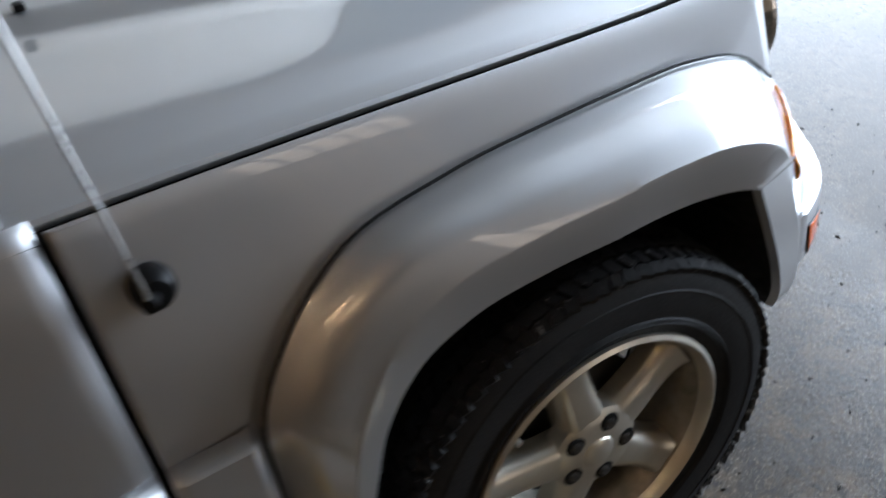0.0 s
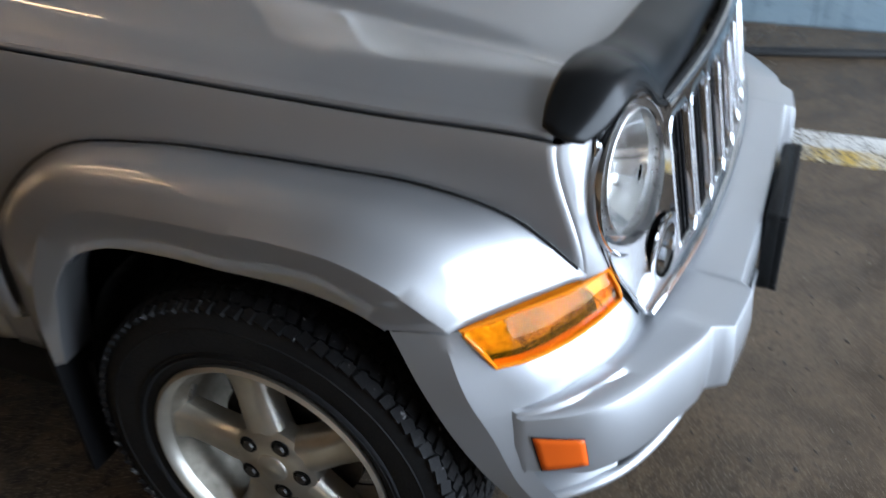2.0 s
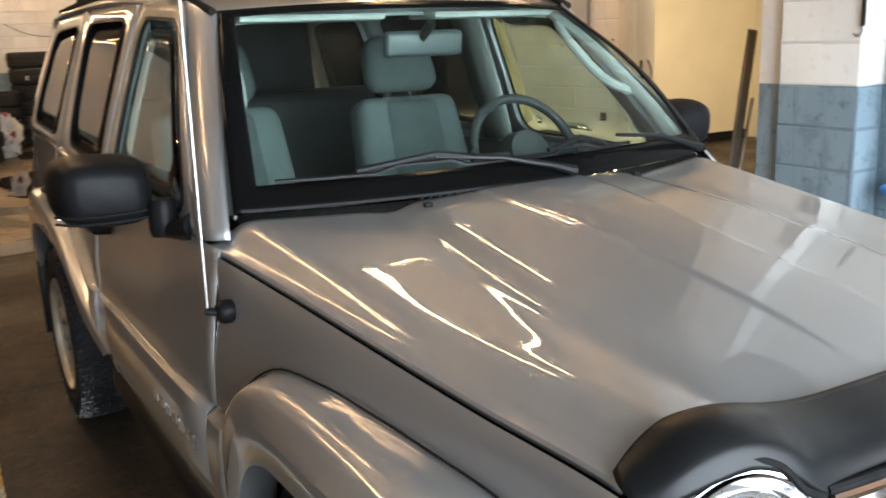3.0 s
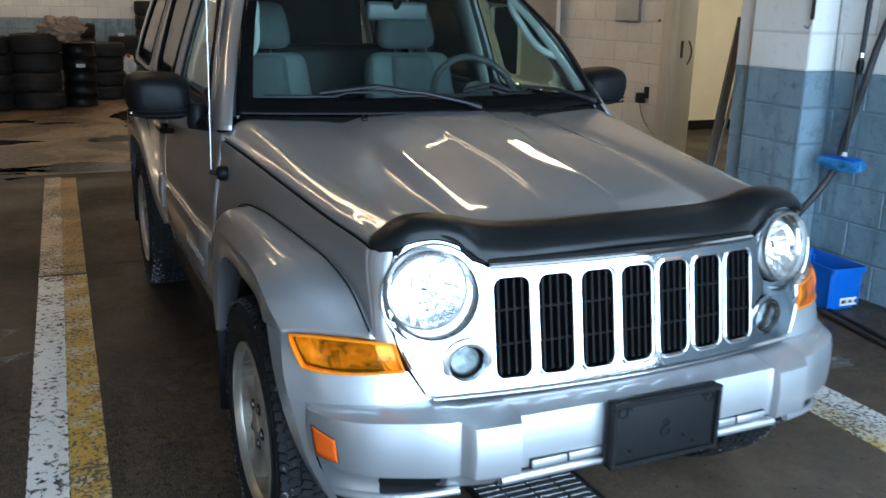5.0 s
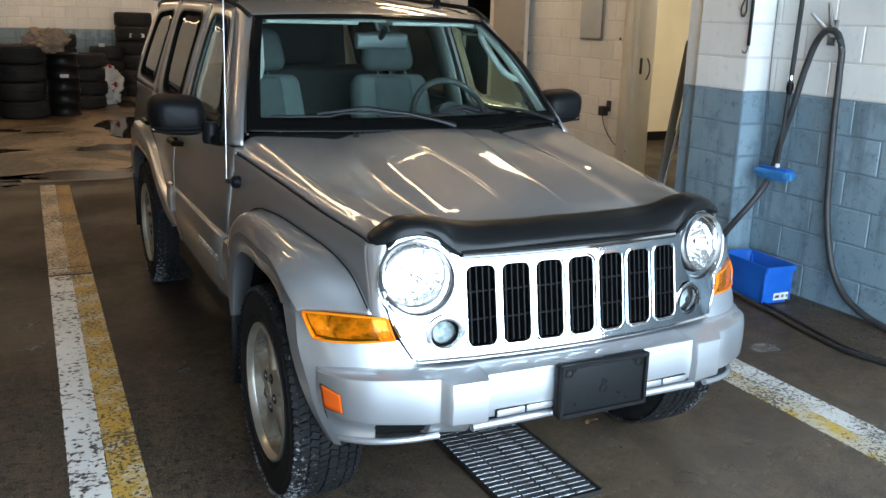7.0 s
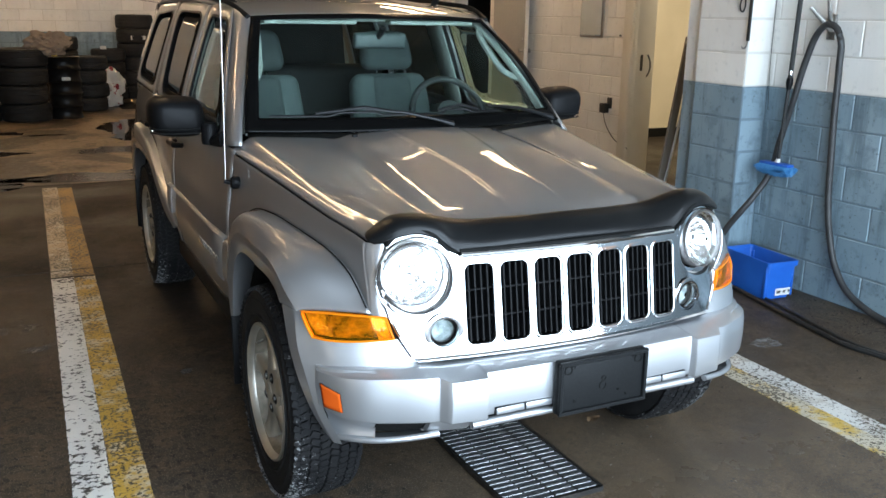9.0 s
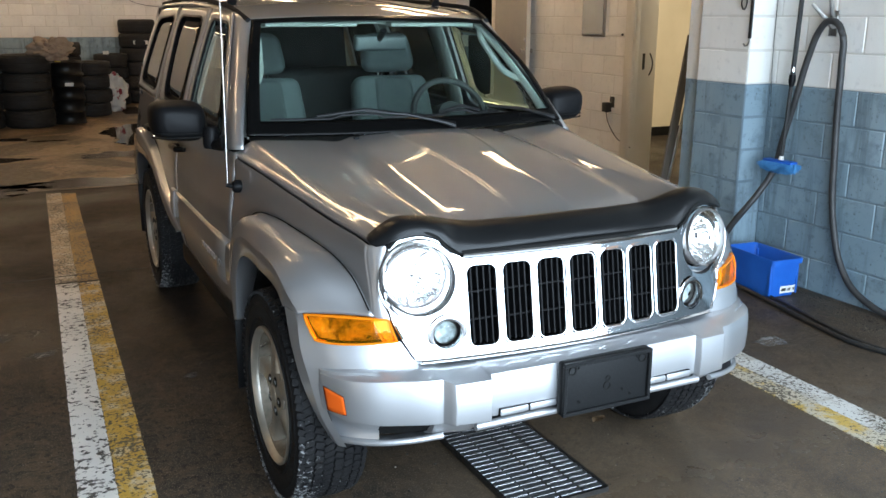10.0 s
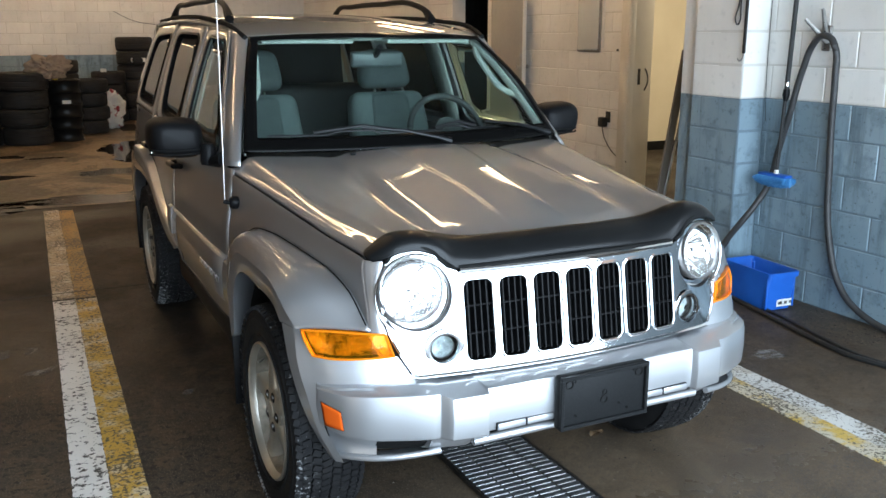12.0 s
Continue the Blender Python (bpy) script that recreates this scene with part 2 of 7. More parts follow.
def hood_section(y):
    """Half section of the hood, from the middle to the gap: creased raised middle, flank, swelling, shoulder."""
    zc, d, sw, sz = MID_Z(y), DOME_W(y), SH_W(y), SH_Z(y)
    lamp = 0.016 * sm(0.2, -0.44, y)
    up = 0.010 * sm(-0.5, -0.3, y)
    drop = 0.018 * sm(-0.55, -0.1, y)
    crease = 0.10 + 0.05 * sm(-0.1, 0.55, y)
    q = [(0, zc + up), (crease, zc + up - 0.0015), (d - 0.018, zc + up - 0.0095), (d + 0.030, zc - drop + lamp * 0.2 - 0.001), (d + 0.10, max(sz, zc - drop) * 0.5 + (zc - drop) * 0.5 + 0.004 + lamp * 0.8), (sw - 0.045, sz + 0.004 + lamp), (sw - 0.010, sz + lamp * 0.4), (sw + 0.022, sz - 0.009), (SEAM_W(y) - 0.014, SEAM_Z(y) + 0.020), (SEAM_W(y) - 0.004, SEAM_Z(y) + 0.003)]
    body = rounded(q, 96, 0.017)
    edge = rounded([(0, 0), (crease, 0), (crease + 0.008, -0.0035), (crease + 0.2, -0.007), (0.9, -0.007)], 192, 0.002)
    body[:, 1] += np.interp(body[:, 0], edge[:, 0], edge[:, 1]) * sm(-0.45, -0.1, y)
    over = body[-4, 1] - (SEAM_Z(y) + 0.009)
    body[:, 1] -= over * sm(sw - 0.02, body[-4, 0], body[:, 0])
    body[-3:] = [(SEAM_W(y) - 0.004, SEAM_Z(y) + 0.006), (SEAM_W(y) - 0.001, SEAM_Z(y) + 0.001), (SEAM_W(y) - 0.002, SEAM_Z(y) - 0.006)]
    return body


def hood_z(w, y):
    q = hood_section(y)
    return float(np.interp(abs(w), q[:, 0], q[:, 1]))


def hood_grid(n=70):
    out = []
    for k in np.linspace(0, 1, n):
        row = []
        guess = hood_section(-0.5 + 1.08 * k)
        for i in range(96):
            y0 = -0.5 + 0.06 * sm(0.52, 0.64, guess[i, 0])
            y = y0 + (hood_rear(min(guess[i, 0], 0.72)) - y0) * k
            q = hood_section(y)[i]
            row.append((q[0], y, q[1]))
        out.append([(-a, b, c) for a, b, c in row[:0:-1]] + row)
    return np.array(out)


part("hood", grid_mesh(hood_grid()), PAINT, car, "silver hood with a raised middle, lamp reflections on it", thick=0.012)


def pts(s, rows):
    return [[(s * w, y, z) for w, y, z in r] for r in rows]


# flare curves, from the rear foot forward: top edge, crease, lip
F_TOP = [(0.798, 0.479, 0.504), (0.803, 0.478, 0.656), (0.806, 0.466, 0.770), (0.788, 0.409, 0.850), (0.766, 0.327, 0.908), (0.740, 0.155, 0.931), (0.718, -0.006, 0.924), (0.700, -0.136, 0.913), (0.679, -0.277, 0.895), (0.663, -0.397, 0.857), (0.647, -0.501, 0.771)]
F_CREASE = [(0.842, 0.415, 0.500), (0.849, 0.400, 0.620), (0.851, 0.365, 0.731), (0.851, 0.300, 0.826), (0.849, 0.220, 0.863), (0.849, 0.100, 0.874), (0.849, -0.020, 0.874), (0.847, -0.120, 0.872), (0.847, -0.218, 0.861), (0.842, -0.300, 0.825), (0.819, -0.361, 0.761)]
F_LIP = [(0.837, 0.396, 0.502), (0.840, 0.368, 0.604), (0.842, 0.334, 0.695), (0.842, 0.275, 0.763), (0.843, 0.204, 0.795), (0.842, 0.083, 0.805), (0.842, -0.019, 0.802), (0.838, -0.100, 0.798), (0.838, -0.180, 0.789), (0.841, -0.238, 0.776), (0.843, -0.276, 0.760)]
R_TOP = [(0.808, 1.62, 0.565), (0.808, 1.75, 0.615), (0.808, 1.92, 0.685), (0.806, 2.08, 0.775), (0.803, 2.22, 0.855), (0.80, 2.45, 0.925), (0.795, 2.70, 0.95), (0.79, 2.90, 0.945), (0.78, 3.10, 0.91), (0.77, 3.25, 0.83), (0.765, 3.32, 0.70)]
R_CREASE = [(0.832, 1.69, 0.555), (0.842, 1.84, 0.605), (0.85, 2.02, 0.69), (0.855, 2.17, 0.785), (0.858, 2.31, 0.85), (0.86, 2.50, 0.885), (0.86, 2.68, 0.89), (0.858, 2.84, 0.88), (0.852, 3.00, 0.82), (0.845, 3.10, 0.74), (0.835, 3.18, 0.62)]
R_LIP = [(0.828, 1.74, 0.540), (0.836, 1.93, 0.575), (0.842, 2.10, 0.65), (0.847, 2.24, 0.74), (0.85, 2.36, 0.79), (0.852, 2.52, 0.81), (0.852, 2.68, 0.812), (0.85, 2.82, 0.795), (0.845, 2.95, 0.74), (0.838, 3.03, 0.66), (0.83, 3.08, 0.56)]


def flare(s, top, crease, lip, name):
    t, c, l = (np.array(q) for q in (top, crease, lip))
    k = np.array([0.3, 0.5, 0.7, 0.9, 1, 1, 1, 1, 0.9, 0.6, 0.12])[:, None]
    mid = (t + c) / 2 + np.array([0.022, 0, 0.022]) * k
    n = 90
    T, M, C, L = (spline(q, n) for q in (t, mid, c, l))
    I = L - np.array([0.075, 0, 0]) + np.array([0, 0, 0.004])
    bm = bmesh.new()
    upper = np.stack([np.stack([T[i] - (0.012, 0, 0.0) for i in range(n)]), T + (0.005, 0, 0), *[spline(np.stack([T, M, C]), 9)[k] for k in range(1, 8)], C])
    rows = np.concatenate([upper, np.stack([C + (0.001, 0, -0.004), (C + L) / 2 + (0.002, 0, 0), L + (0.001, 0, 0.004), L, I])])
    rows = rows * np.array([s, 1, 1])
    grid_mesh(rows, bm)
    fl_ob = part(name, bm, PAINT, car, "flared wheel-arch moulding in body colour", smooth=28, thick=0.004)
    bm = bmesh.new()
    tube(bm, (T * np.array([s, 1, 1]) + np.array([s * 0.004, 0, 0.004]))[::2], 0.0022, 6)
    part("flare_seal", bm, MATT_BLACK, fl_ob, "thin black rubber seal")
    return fl_ob


for s in (-1, 1):
    flare(s, F_TOP, F_CREASE, F_LIP, "front_wheel_flare")
    flare(s, R_TOP, R_CREASE, R_LIP, "rear_wheel_flare")

FT = np.array(F_TOP)


def flare_top(y):
    o = FT[3:]
    return np.array([np.interp(-y, -o[:, 1], o[:, 0]), y, np.interp(-y, -o[:, 1], o[:, 2])])


def side_w(z):
    """Half width of the doors."""
    return float(np.interp(z, [0.40, 0.55, 0.70, 0.85, 1.00, 1.09, 1.14], [0.775, 0.80, 0.812, 0.81, 0.79, 0.772, 0.765]))


FW_EDGE = 0.006


def fender_slope(y):
    """Widening of the fender for each metre below the gap, so that it meets the top of the flare."""
    q = flare_top(min(y, 0.40))
    d = SEAM_Z(q[1]) - q[2]
    k = (q[0] - 0.003 - SEAM_W(q[1]) - 0.0055 - FW_EDGE) / max(d, 0.06)
    return k + 0.06 * float(sm(0.40, 0.6, y))


SLOPE = ease(list(np.linspace(-0.48, 0.60, 19)), [fender_slope(y) for y in np.linspace(-0.48, 0.60, 19)])


def fender_w(y, z):
    """Half width of the fender at a height below the gap."""
    d = max(SEAM_Z(y) - z, 0.0)
    w0 = SEAM_W(y) + 0.0055
    w = w0 + SLOPE(y) * d + 0.12 * min(d, 0.11) * (0.11 - min(d, 0.11)) + FW_EDGE * (1 - math.exp(-d / 0.010))

    def held(v, height):
        lim = side_w(height) - 0.010
        return lim - 0.02 * math.log1p(math.exp((lim - v) / 0.02))
    return held(w, z) + (w0 - held(w0, SEAM_Z(y))) * float(sm(0.10, 0.0, d))


def fender_low(y):
    if y < 0.36:
        return flare_top(y)[2] - 0.025
    return float(np.interp(y, [0.36, 0.40, 0.44, 0.46], [flare_top(0.36)[2] - 0.025, 0.80, 0.62, 0.46]))


def lean(y, z):
    """The fender's front edge leans back towards its top."""
    return y + 0.046 * sm(0.765, 0.97, z) * sm(-0.25, -0.497, y)


def fender(s):
    rows = []
    for y in np.r_[np.linspace(-0.497, 0.34, 54), np.linspace(0.35, 0.588, 32)]:
        zt = SEAM_Z(y) - 0.003
        zb = fender_low(y)
        yt = lean(y, zt)
        zt = SEAM_Z(yt) - 0.003
        row = [(s * (SEAM_W(yt) + 0.005), yt, zt - 0.020), (s * (SEAM_W(yt) + 0.005), yt, zt - 0.002)]
        for z in [zt, zt - 0.0015, zt - 0.0035, zt - 0.006, zt - 0.010, zt - 0.016, *np.linspace(zt - 0.024, zb - 0.006, 24)]:
            row.append((s * fender_w(lean(y, z), z), lean(y, z), z))
        rows.append(row)
    return part("front_fender", grid_mesh(np.array(rows)), PAINT, car, "", thick=0.004)


fenders = {s: fender(s) for s in (-1, 1)}
for s in (-1, 1):
    ys = np.linspace(-0.38, 0.63, 40)
    rows = [[(s * (SEAM_W(y) + dw), y, SEAM_Z(y) - 0.016) for y in ys] for dw in (-0.03, 0.0065)]
    part("hood_gap", grid_mesh(np.array(rows)), MATT_BLACK, fenders[s], "black gap under the hood edge")

# dark gap behind the lamps
for s in (-1, 1):
    liner = [[(w, -0.405, z) for z in np.linspace(0.962, 0.64, 5)] for w in (0.632, 0.60, 0.55)]
    part("nose_liner", grid_mesh(np.array(pts(s, liner))), MATT_BLACK, car, "black gap liner behind the lamp")

# doors and rear quarter below the windows
SIDE = [("front_door", 0.598, 1.745, True), ("rear_door", 1.757, 2.60, True), ("quarter_panel", 2.608, 3.42, False)]


def belt(y):
    return lerp(y, [0.55, 1.2, 2.2, 3.4], [1.085, 1.10, 1.125, 1.15])


def arch_bottom(y):
    """Bottom of the side panels; it rises over the rear wheel."""
    return lerp(y, [0.5, 1.78, 2.1, 2.3, 2.6, 2.9, 3.1, 3.25, 3.4], [0.44, 0.46, 0.72, 0.86, 0.90, 0.88, 0.78, 0.6, 0.5])


doors = {}
for s in (-1, 1):
    for name, y0, y1, is_door in SIDE:
        rows = []
        for y in np.linspace(y0, y1, 40):
            zt, zb = belt(y), arch_bottom(y)
            k = lerp(y, [0.5, 0.9, 2.4, 3.4], [-0.014, 0.0, 0.0, -0.03])
            edge = 0.004 if is_door and min(y - y0, y1 - y) < 0.004 else 0.0
            rows.append([(s * (side_w(z) + k - edge), y, z) for z in np.linspace(zt, zb, 24)])
        doors[s, name] = part(name, grid_mesh(np.array(rows)), PAINT, car, "", thick=0.006)

# rocker panel under the doors, and the moulding along them
for s in (-1, 1):
    bm = bmesh.new()
    box(bm, s * 0.70, 1.15, 0.405, 0.16, 1.5, 0.11)
    part("rocker_panel", bevel(bm, 0.02), BLACK_PLASTIC, car, "black plastic rocker panel")
    for y0, y1, own in ((0.484, 0.588, fenders[s]), (0.600, 1.743, doors[s, "front_door"]), (1.759, 1.86, doors[s, "rear_door"])):
        prof = [(0.800, 0.758), (0.826, 0.745), (0.832, 0.70), (0.832, 0.62), (0.826, 0.575), (0.800, 0.56)]
        ys = np.linspace(y0, y1, 8)
        part("side_moulding", grid_mesh(np.array([[(s * (w - (0.006 if i in (0, 7) else 0)), y, z) for w, z in prof] for i, y in enumerate(ys)])), PAINT, own, "", thick=0.004, smooth=20)
    for k in range(7):
        bm = bmesh.new()
        box(bm, s * 0.8335, 0.66 + 0.055 * k, 0.656, 0.004, 0.032, 0.022)
        if k in (0, 2, 4):
            box(bm, s * 0.834, 0.66 + 0.055 * k + 0.010, 0.656, 0.006, 0.006, 0.028)
        part("badge_bar", bevel(bm, 0.001, 1), STEEL, doors[s, "front_door"], "plain chrome badge bar")

# upper side: frames with windows cut through, following the inward lean


def up_w(z):
    return 0.765 - 0.175 * max(0.0, (z - 1.10) / 0.54) ** 1.2 if z > 1.10 else side_w(z) - 0.008


def loop(poly, n, r=0.25):
    """Points round a closed polygon with softened corners."""
    p = np.array(poly, float)
    k = len(p)
    seg = []
    for i in range(k):
        a, b, c = p[i - 1], p[i], p[(i + 1) % k]
        p0, p1 = b + (a - b) * r, b + (c - b) * r
        for u in np.linspace(0, 1, 7):
            seg.append((1 - u) ** 2 * p0 + 2 * u * (1 - u) * b + u * u * p1)
    q = np.array(seg)
    q = np.vstack([q, q[:1]])
    d = np.r_[0, np.cumsum(np.linalg.norm(np.diff(q, axis=0), axis=1))]
    s = np.linspace(0, d[-1], n + 1)[:-1]
    return np.stack([np.interp(s, d, q[:, 0]), np.interp(s, d, q[:, 1])], 1)


CELLS = {
    "front_door": ([(0.70, 1.09), (1.69, 1.105), (1.69, 1.635), (1.20, 1.605)], [(0.80, 1.115), (1.58, 1.13), (1.60, 1.585), (1.215, 1.565)]),
    "rear_door": ([(1.70, 1.105), (2.56, 1.13), (2.56, 1.66), (1.70, 1.635)], [(1.77, 1.14), (2.34, 1.155), (2.46, 1.60), (1.79, 1.59)]),
    "quarter_panel": ([(2.565, 1.13), (3.42, 1.15), (3.30, 1.65), (2.565, 1.66)], [(2.63, 1.17), (3.26, 1.19), (3.17, 1.58), (2.63, 1.60)]),
}


def on_side(s, q, off=0.0):
    return (s * (up_w(q[1]) + off), q[0], q[1])


def side_window(s, name):
    outer, inner = CELLS[name]
    own = doors[s, name]
    n = 96
    li = loop(inner, n, 0.16)
    lo = loop(outer, n, 0.02)
    # match the two loops by direction from the window's middle
    c = np.mean(inner, axis=0)

    def turn(l):
        a = np.unwrap(np.arctan2(l[:, 1] - c[1], l[:, 0] - c[0]))
        k = np.argmin(np.abs(np.mod(a, 2 * np.pi) - np.pi * 1.25))
        return np.roll(l, -k, axis=0)

    li, lo = turn(li), turn(lo)
    rows = [[on_side(s, lo[i]) for i in range(n)], [on_side(s, lo[i] * 0.4 + li[i] * 0.6, 0.003) for i in range(n)], [on_side(s, li[i], 0.0) for i in range(n)], [on_side(s, li[i], -0.025) for i in range(n)]]
    part("window_frame", grid_mesh(np.array(rows), closed=True), PAINT, own, "", thick=0.004)
    seal = [[on_side(s, li[i], 0.004) for i in range(n)], [on_side(s, c + (li[i] - c) * 0.955, 0.002) for i in range(n)], [on_side(s, c + (li[i] - c) * 0.955, -0.015) for i in range(n)]]
    part("window_seal", grid_mesh(np.array(seal), closed=True), BLACK_PLASTIC, own, "black rubber window seal", thick=0.003)
    bm = grid_mesh(np.array([[on_side(s, c + (li[i] - c) * 0.975 * k, -0.006) for i in range(n)] for k in (1.0, 0.66, 0.33)]), closed=True)
    bm.verts.ensure_lookup_table()
    bm.faces.new(bm.verts[2 * n:3 * n])
    g = part("window_pane", bm, GLASS if name == "front_door" else TINT_GLASS, own, "clear side window glass" if name == "front_door" else "dark tinted side window glass", thick=0.004)
    g.visible_shadow = False


for s in (-1, 1):
    for name in CELLS:
        side_window(s, name)
    # door handle
    for name, y in (("front_door", 1.60), ("rear_door", 2.46)):
        bm = bmesh.new()
        tube(bm, [(s * 0.80, y - 0.10, 0.985), (s * 0.832, y - 0.07, 0.985), (s * 0.835, y + 0.05, 0.985), (s * 0.80, y + 0.08, 0.985)], [0.012, 0.015, 0.015, 0.012], 10)
        part("door_handle", bm, BLACK_PLASTIC, doors[s, name], "black plastic door handle")

# front pillars and roof
for s in (-1, 1):
    a = [(0.728, 0.615, 1.10), (0.694, 0.72, 1.215), (0.62, 0.91, 1.40), (0.556, 1.10, 1.578)]
    b = [(0.752, 0.63, 1.10), (0.722, 0.76, 1.225), (0.652, 0.97, 1.42), (0.586, 1.165, 1.602)]
    c = [(0.774, 0.70, 1.09), (0.737, 0.85, 1.22), (0.662, 1.04, 1.42), (0.598, 1.215, 1.607)]
    part("windshield_pillar", grid_mesh(resample(pts(s, [a, b, c]), 9, 24)), PAINT, car, "", thick=0.006)

ROOF_Y = [1.05, 1.13, 1.35, 1.7, 2.2, 2.8, 3.2, 3.36, 3.42]
ROOF_Z = [1.588, 1.602, 1.635, 1.672, 1.695, 1.695, 1.675, 1.645, 1.60]
ROOF_E = [1.572, 1.588, 1.612, 1.64, 1.66, 1.66, 1.648, 1.62, 1.58]


def roof_rows():
    rows = []
    for y, zc, ze in zip(ROOF_Y, ROOF_Z, ROOF_E):
        row = []
        for q in np.linspace(-1, 1, 41):
            a = abs(q)
            w = 0.60 * a - (0.045 if y < 1.1 else 0) * a
            z = zc - (zc - ze) * a**3
            yy = y + (0.075 * a * a if y < 1.2 else 0)
            row.append((math.copysign(w, q), yy, z))
        rows.append(row)
    return rows


roof = part("roof", grid_mesh(resample(roof_rows(), 50, 61)), PAINT, car, "", thick=0.02)
for s in (-1, 1):
    bm = bmesh.new()
    tube(bm, spline([(s * 0.568, 1.09, 1.572), (s * 0.588, 1.22, 1.612), (s * 0.59, 1.6, 1.650), (s * 0.585, 2.4, 1.678), (s * 0.58, 3.2, 1.665)], 24), 0.011, 8)
    part("roof_gutter", bm, MATT_BLACK, roof, "black roof gutter trim")
    bm = bmesh.new()
    tube(bm, spline([(s * 0.525, 1.56, 1.655), (s * 0.522, 1.62, 1.70), (s * 0.515, 1.76, 1.738), (s * 0.51, 2.2, 1.752), (s * 0.51, 2.7, 1.75), (s * 0.515, 2.98, 1.735), (s * 0.52, 3.08, 1.68)], 30), [0.024, 0.02] + [0.015] * 26 + [0.02, 0.024], 10)
    part("roof_rail", bm, BLACK_PLASTIC, roof, "black roof rail")

# tail: closed by a plain tailgate and bumper
bm = bmesh.new()
grid_mesh(np.array([[(x, 3.43 + 0.03 * (1 - (x / 0.8) ** 2), z) for x in np.linspace(-w, w, 12)] for w, z in ((0.75, 0.50), (0.76, 0.8), (0.74, 1.13), (0.57, 1.62))]), bm)
part("tailgate", bm, PAINT, car, "", thick=0.02)
part("rear_bumper", rounded_box(0, 3.46, 0.52, 1.56, 0.16, 0.2, 0.03), BUMPER_PAINT, car)
bm = bmesh.new()
box(bm, 0, 1.95, 0.40, 1.36, 2.9, 0.06)
part("underbody", bm, MATT_BLACK, car, "dark underbody")
for yb in (0.0,):
    bm = bmesh.new()
    box(bm, 0, 0.02, 0.62, 1.10, 0.95, 0.42)
    part("engine_bay", bevel(bm, 0.05), MATT_BLACK, car, "dark engine bay")

# wheel housings
for s in (-1, 1):
    for yc in (0.0, 2.649):
        rows = []
        for wv in (0.50, 0.79):
            rows.append([(s * wv, yc + 0.415 * math.cos(a) * (0.95 if wv > 0.6 else 1), 0.36 + 0.455 * math.sin(a)) for a in np.linspace(0.02, math.pi - 0.22, 28)])
        bm = grid_mesh(np.array(rows))
        vs = [bm.verts.new((s * 0.50, yc + 0.415 * math.cos(a), 0.36 + 0.455 * math.sin(a))) for a in np.linspace(0.02, math.pi - 0.22, 28)]
        bm.faces.new(vs)
        part("wheel_housing", bm, MATT_BLACK, car, "black wheel-housing liner")
    part("mud_flap", rounded_box(s * 0.745, 0.425, 0.40, 0.19, 0.014, 0.36, 0.005), BLACK_PLASTIC, car, "black rubber mud flap with dried splashes")
    part("mud_flap", rounded_box(s * 0.745, 3.09, 0.42, 0.19, 0.014, 0.34, 0.005), BLACK_PLASTIC, car, "black rubber mud flap with dried splashes")

# ---- windscreen, cowl, wipers, cabin ----
bot = [(-0.708, 0.640, 1.146), (-0.5, 0.588, 1.143), (-0.25, 0.555, 1.14), (0, 0.545, 1.14), (0.25, 0.555, 1.14), (0.5, 0.588, 1.143), (0.708, 0.640, 1.146)]
top = [(-0.552, 1.108, 1.574), (-0.4, 1.078, 1.582), (-0.2, 1.056, 1.588), (0, 1.048, 1.59), (0.2, 1.056, 1.588), (0.4, 1.078, 1.582), (0.552, 1.108, 1.574)]
midl = [tuple((np.array(a) + np.array(b)) / 2 + np.array([0.012 * (i - 3) / 3, -0.022, 0.02])) for i, (a, b) in enumerate(zip(bot, top))]
WS = resample([bot, midl, top], 41, 81)
windshield = part("windshield", grid_mesh(WS), GLASS, car, "clear curved windshield with light reflections", thick=0.005)
windshield.visible_shadow = False
bm = bmesh.new()
fr = WS + np.array([0, -0.0025, 0.002])
keep = lambda i, j: i < 4 or i > 37 or j < 3 or j > 77
vv = {}
for i in range(41):
    for j in range(81):
        if any(keep(a, b) for a in (i - 1, i) for b in (j - 1, j) if 0 <= a < 40 and 0 <= b < 80):
            vv[i, j] = bm.verts.new(fr[i, j])
for i in range(40):
    for j in range(80):
        if keep(i, j) and all(q in vv for q in ((i, j), (i + 1, j), (i + 1, j + 1), (i, j + 1))):
            bm.faces.new((vv[i, j], vv[i, j + 1], vv[i + 1, j + 1], vv[i + 1, j]))
part("windshield_border", bm, FRIT, windshield, "black printed windshield border", thick=0.001)
rows = [[(x, hood_rear(abs(x)) + d, z) for x in np.linspace(-0.69, 0.69, 40)] for d, z in ((-0.03, 1.100), (-0.005, 1.112), (0.03, 1.138))]
cowl = part("cowl", grid_mesh(np.array(rows)), MATT_BLACK, car, "black plastic cowl under the windshield", thick=0.01)
for k in range(14):
    x = -0.30 + 0.022 * k
    part("cowl_slat", rounded_box(x, hood_rear(abs(x)) + 0.012, 1.140, 0.008, 0.04, 0.006, 0.001, 1), BLACK_PLASTIC, cowl)


def on_ws(u, v, off=0.02):
    """A point over the windscreen: u across (-1 to 1), v up (0 to 1)."""
    i, j = v * 40, (u + 1) * 40
    p = WS[int(round(i)), int(round(j))]
    return Vector((p[0], p[1] - off * 0.75, p[2] + off * 0.66))


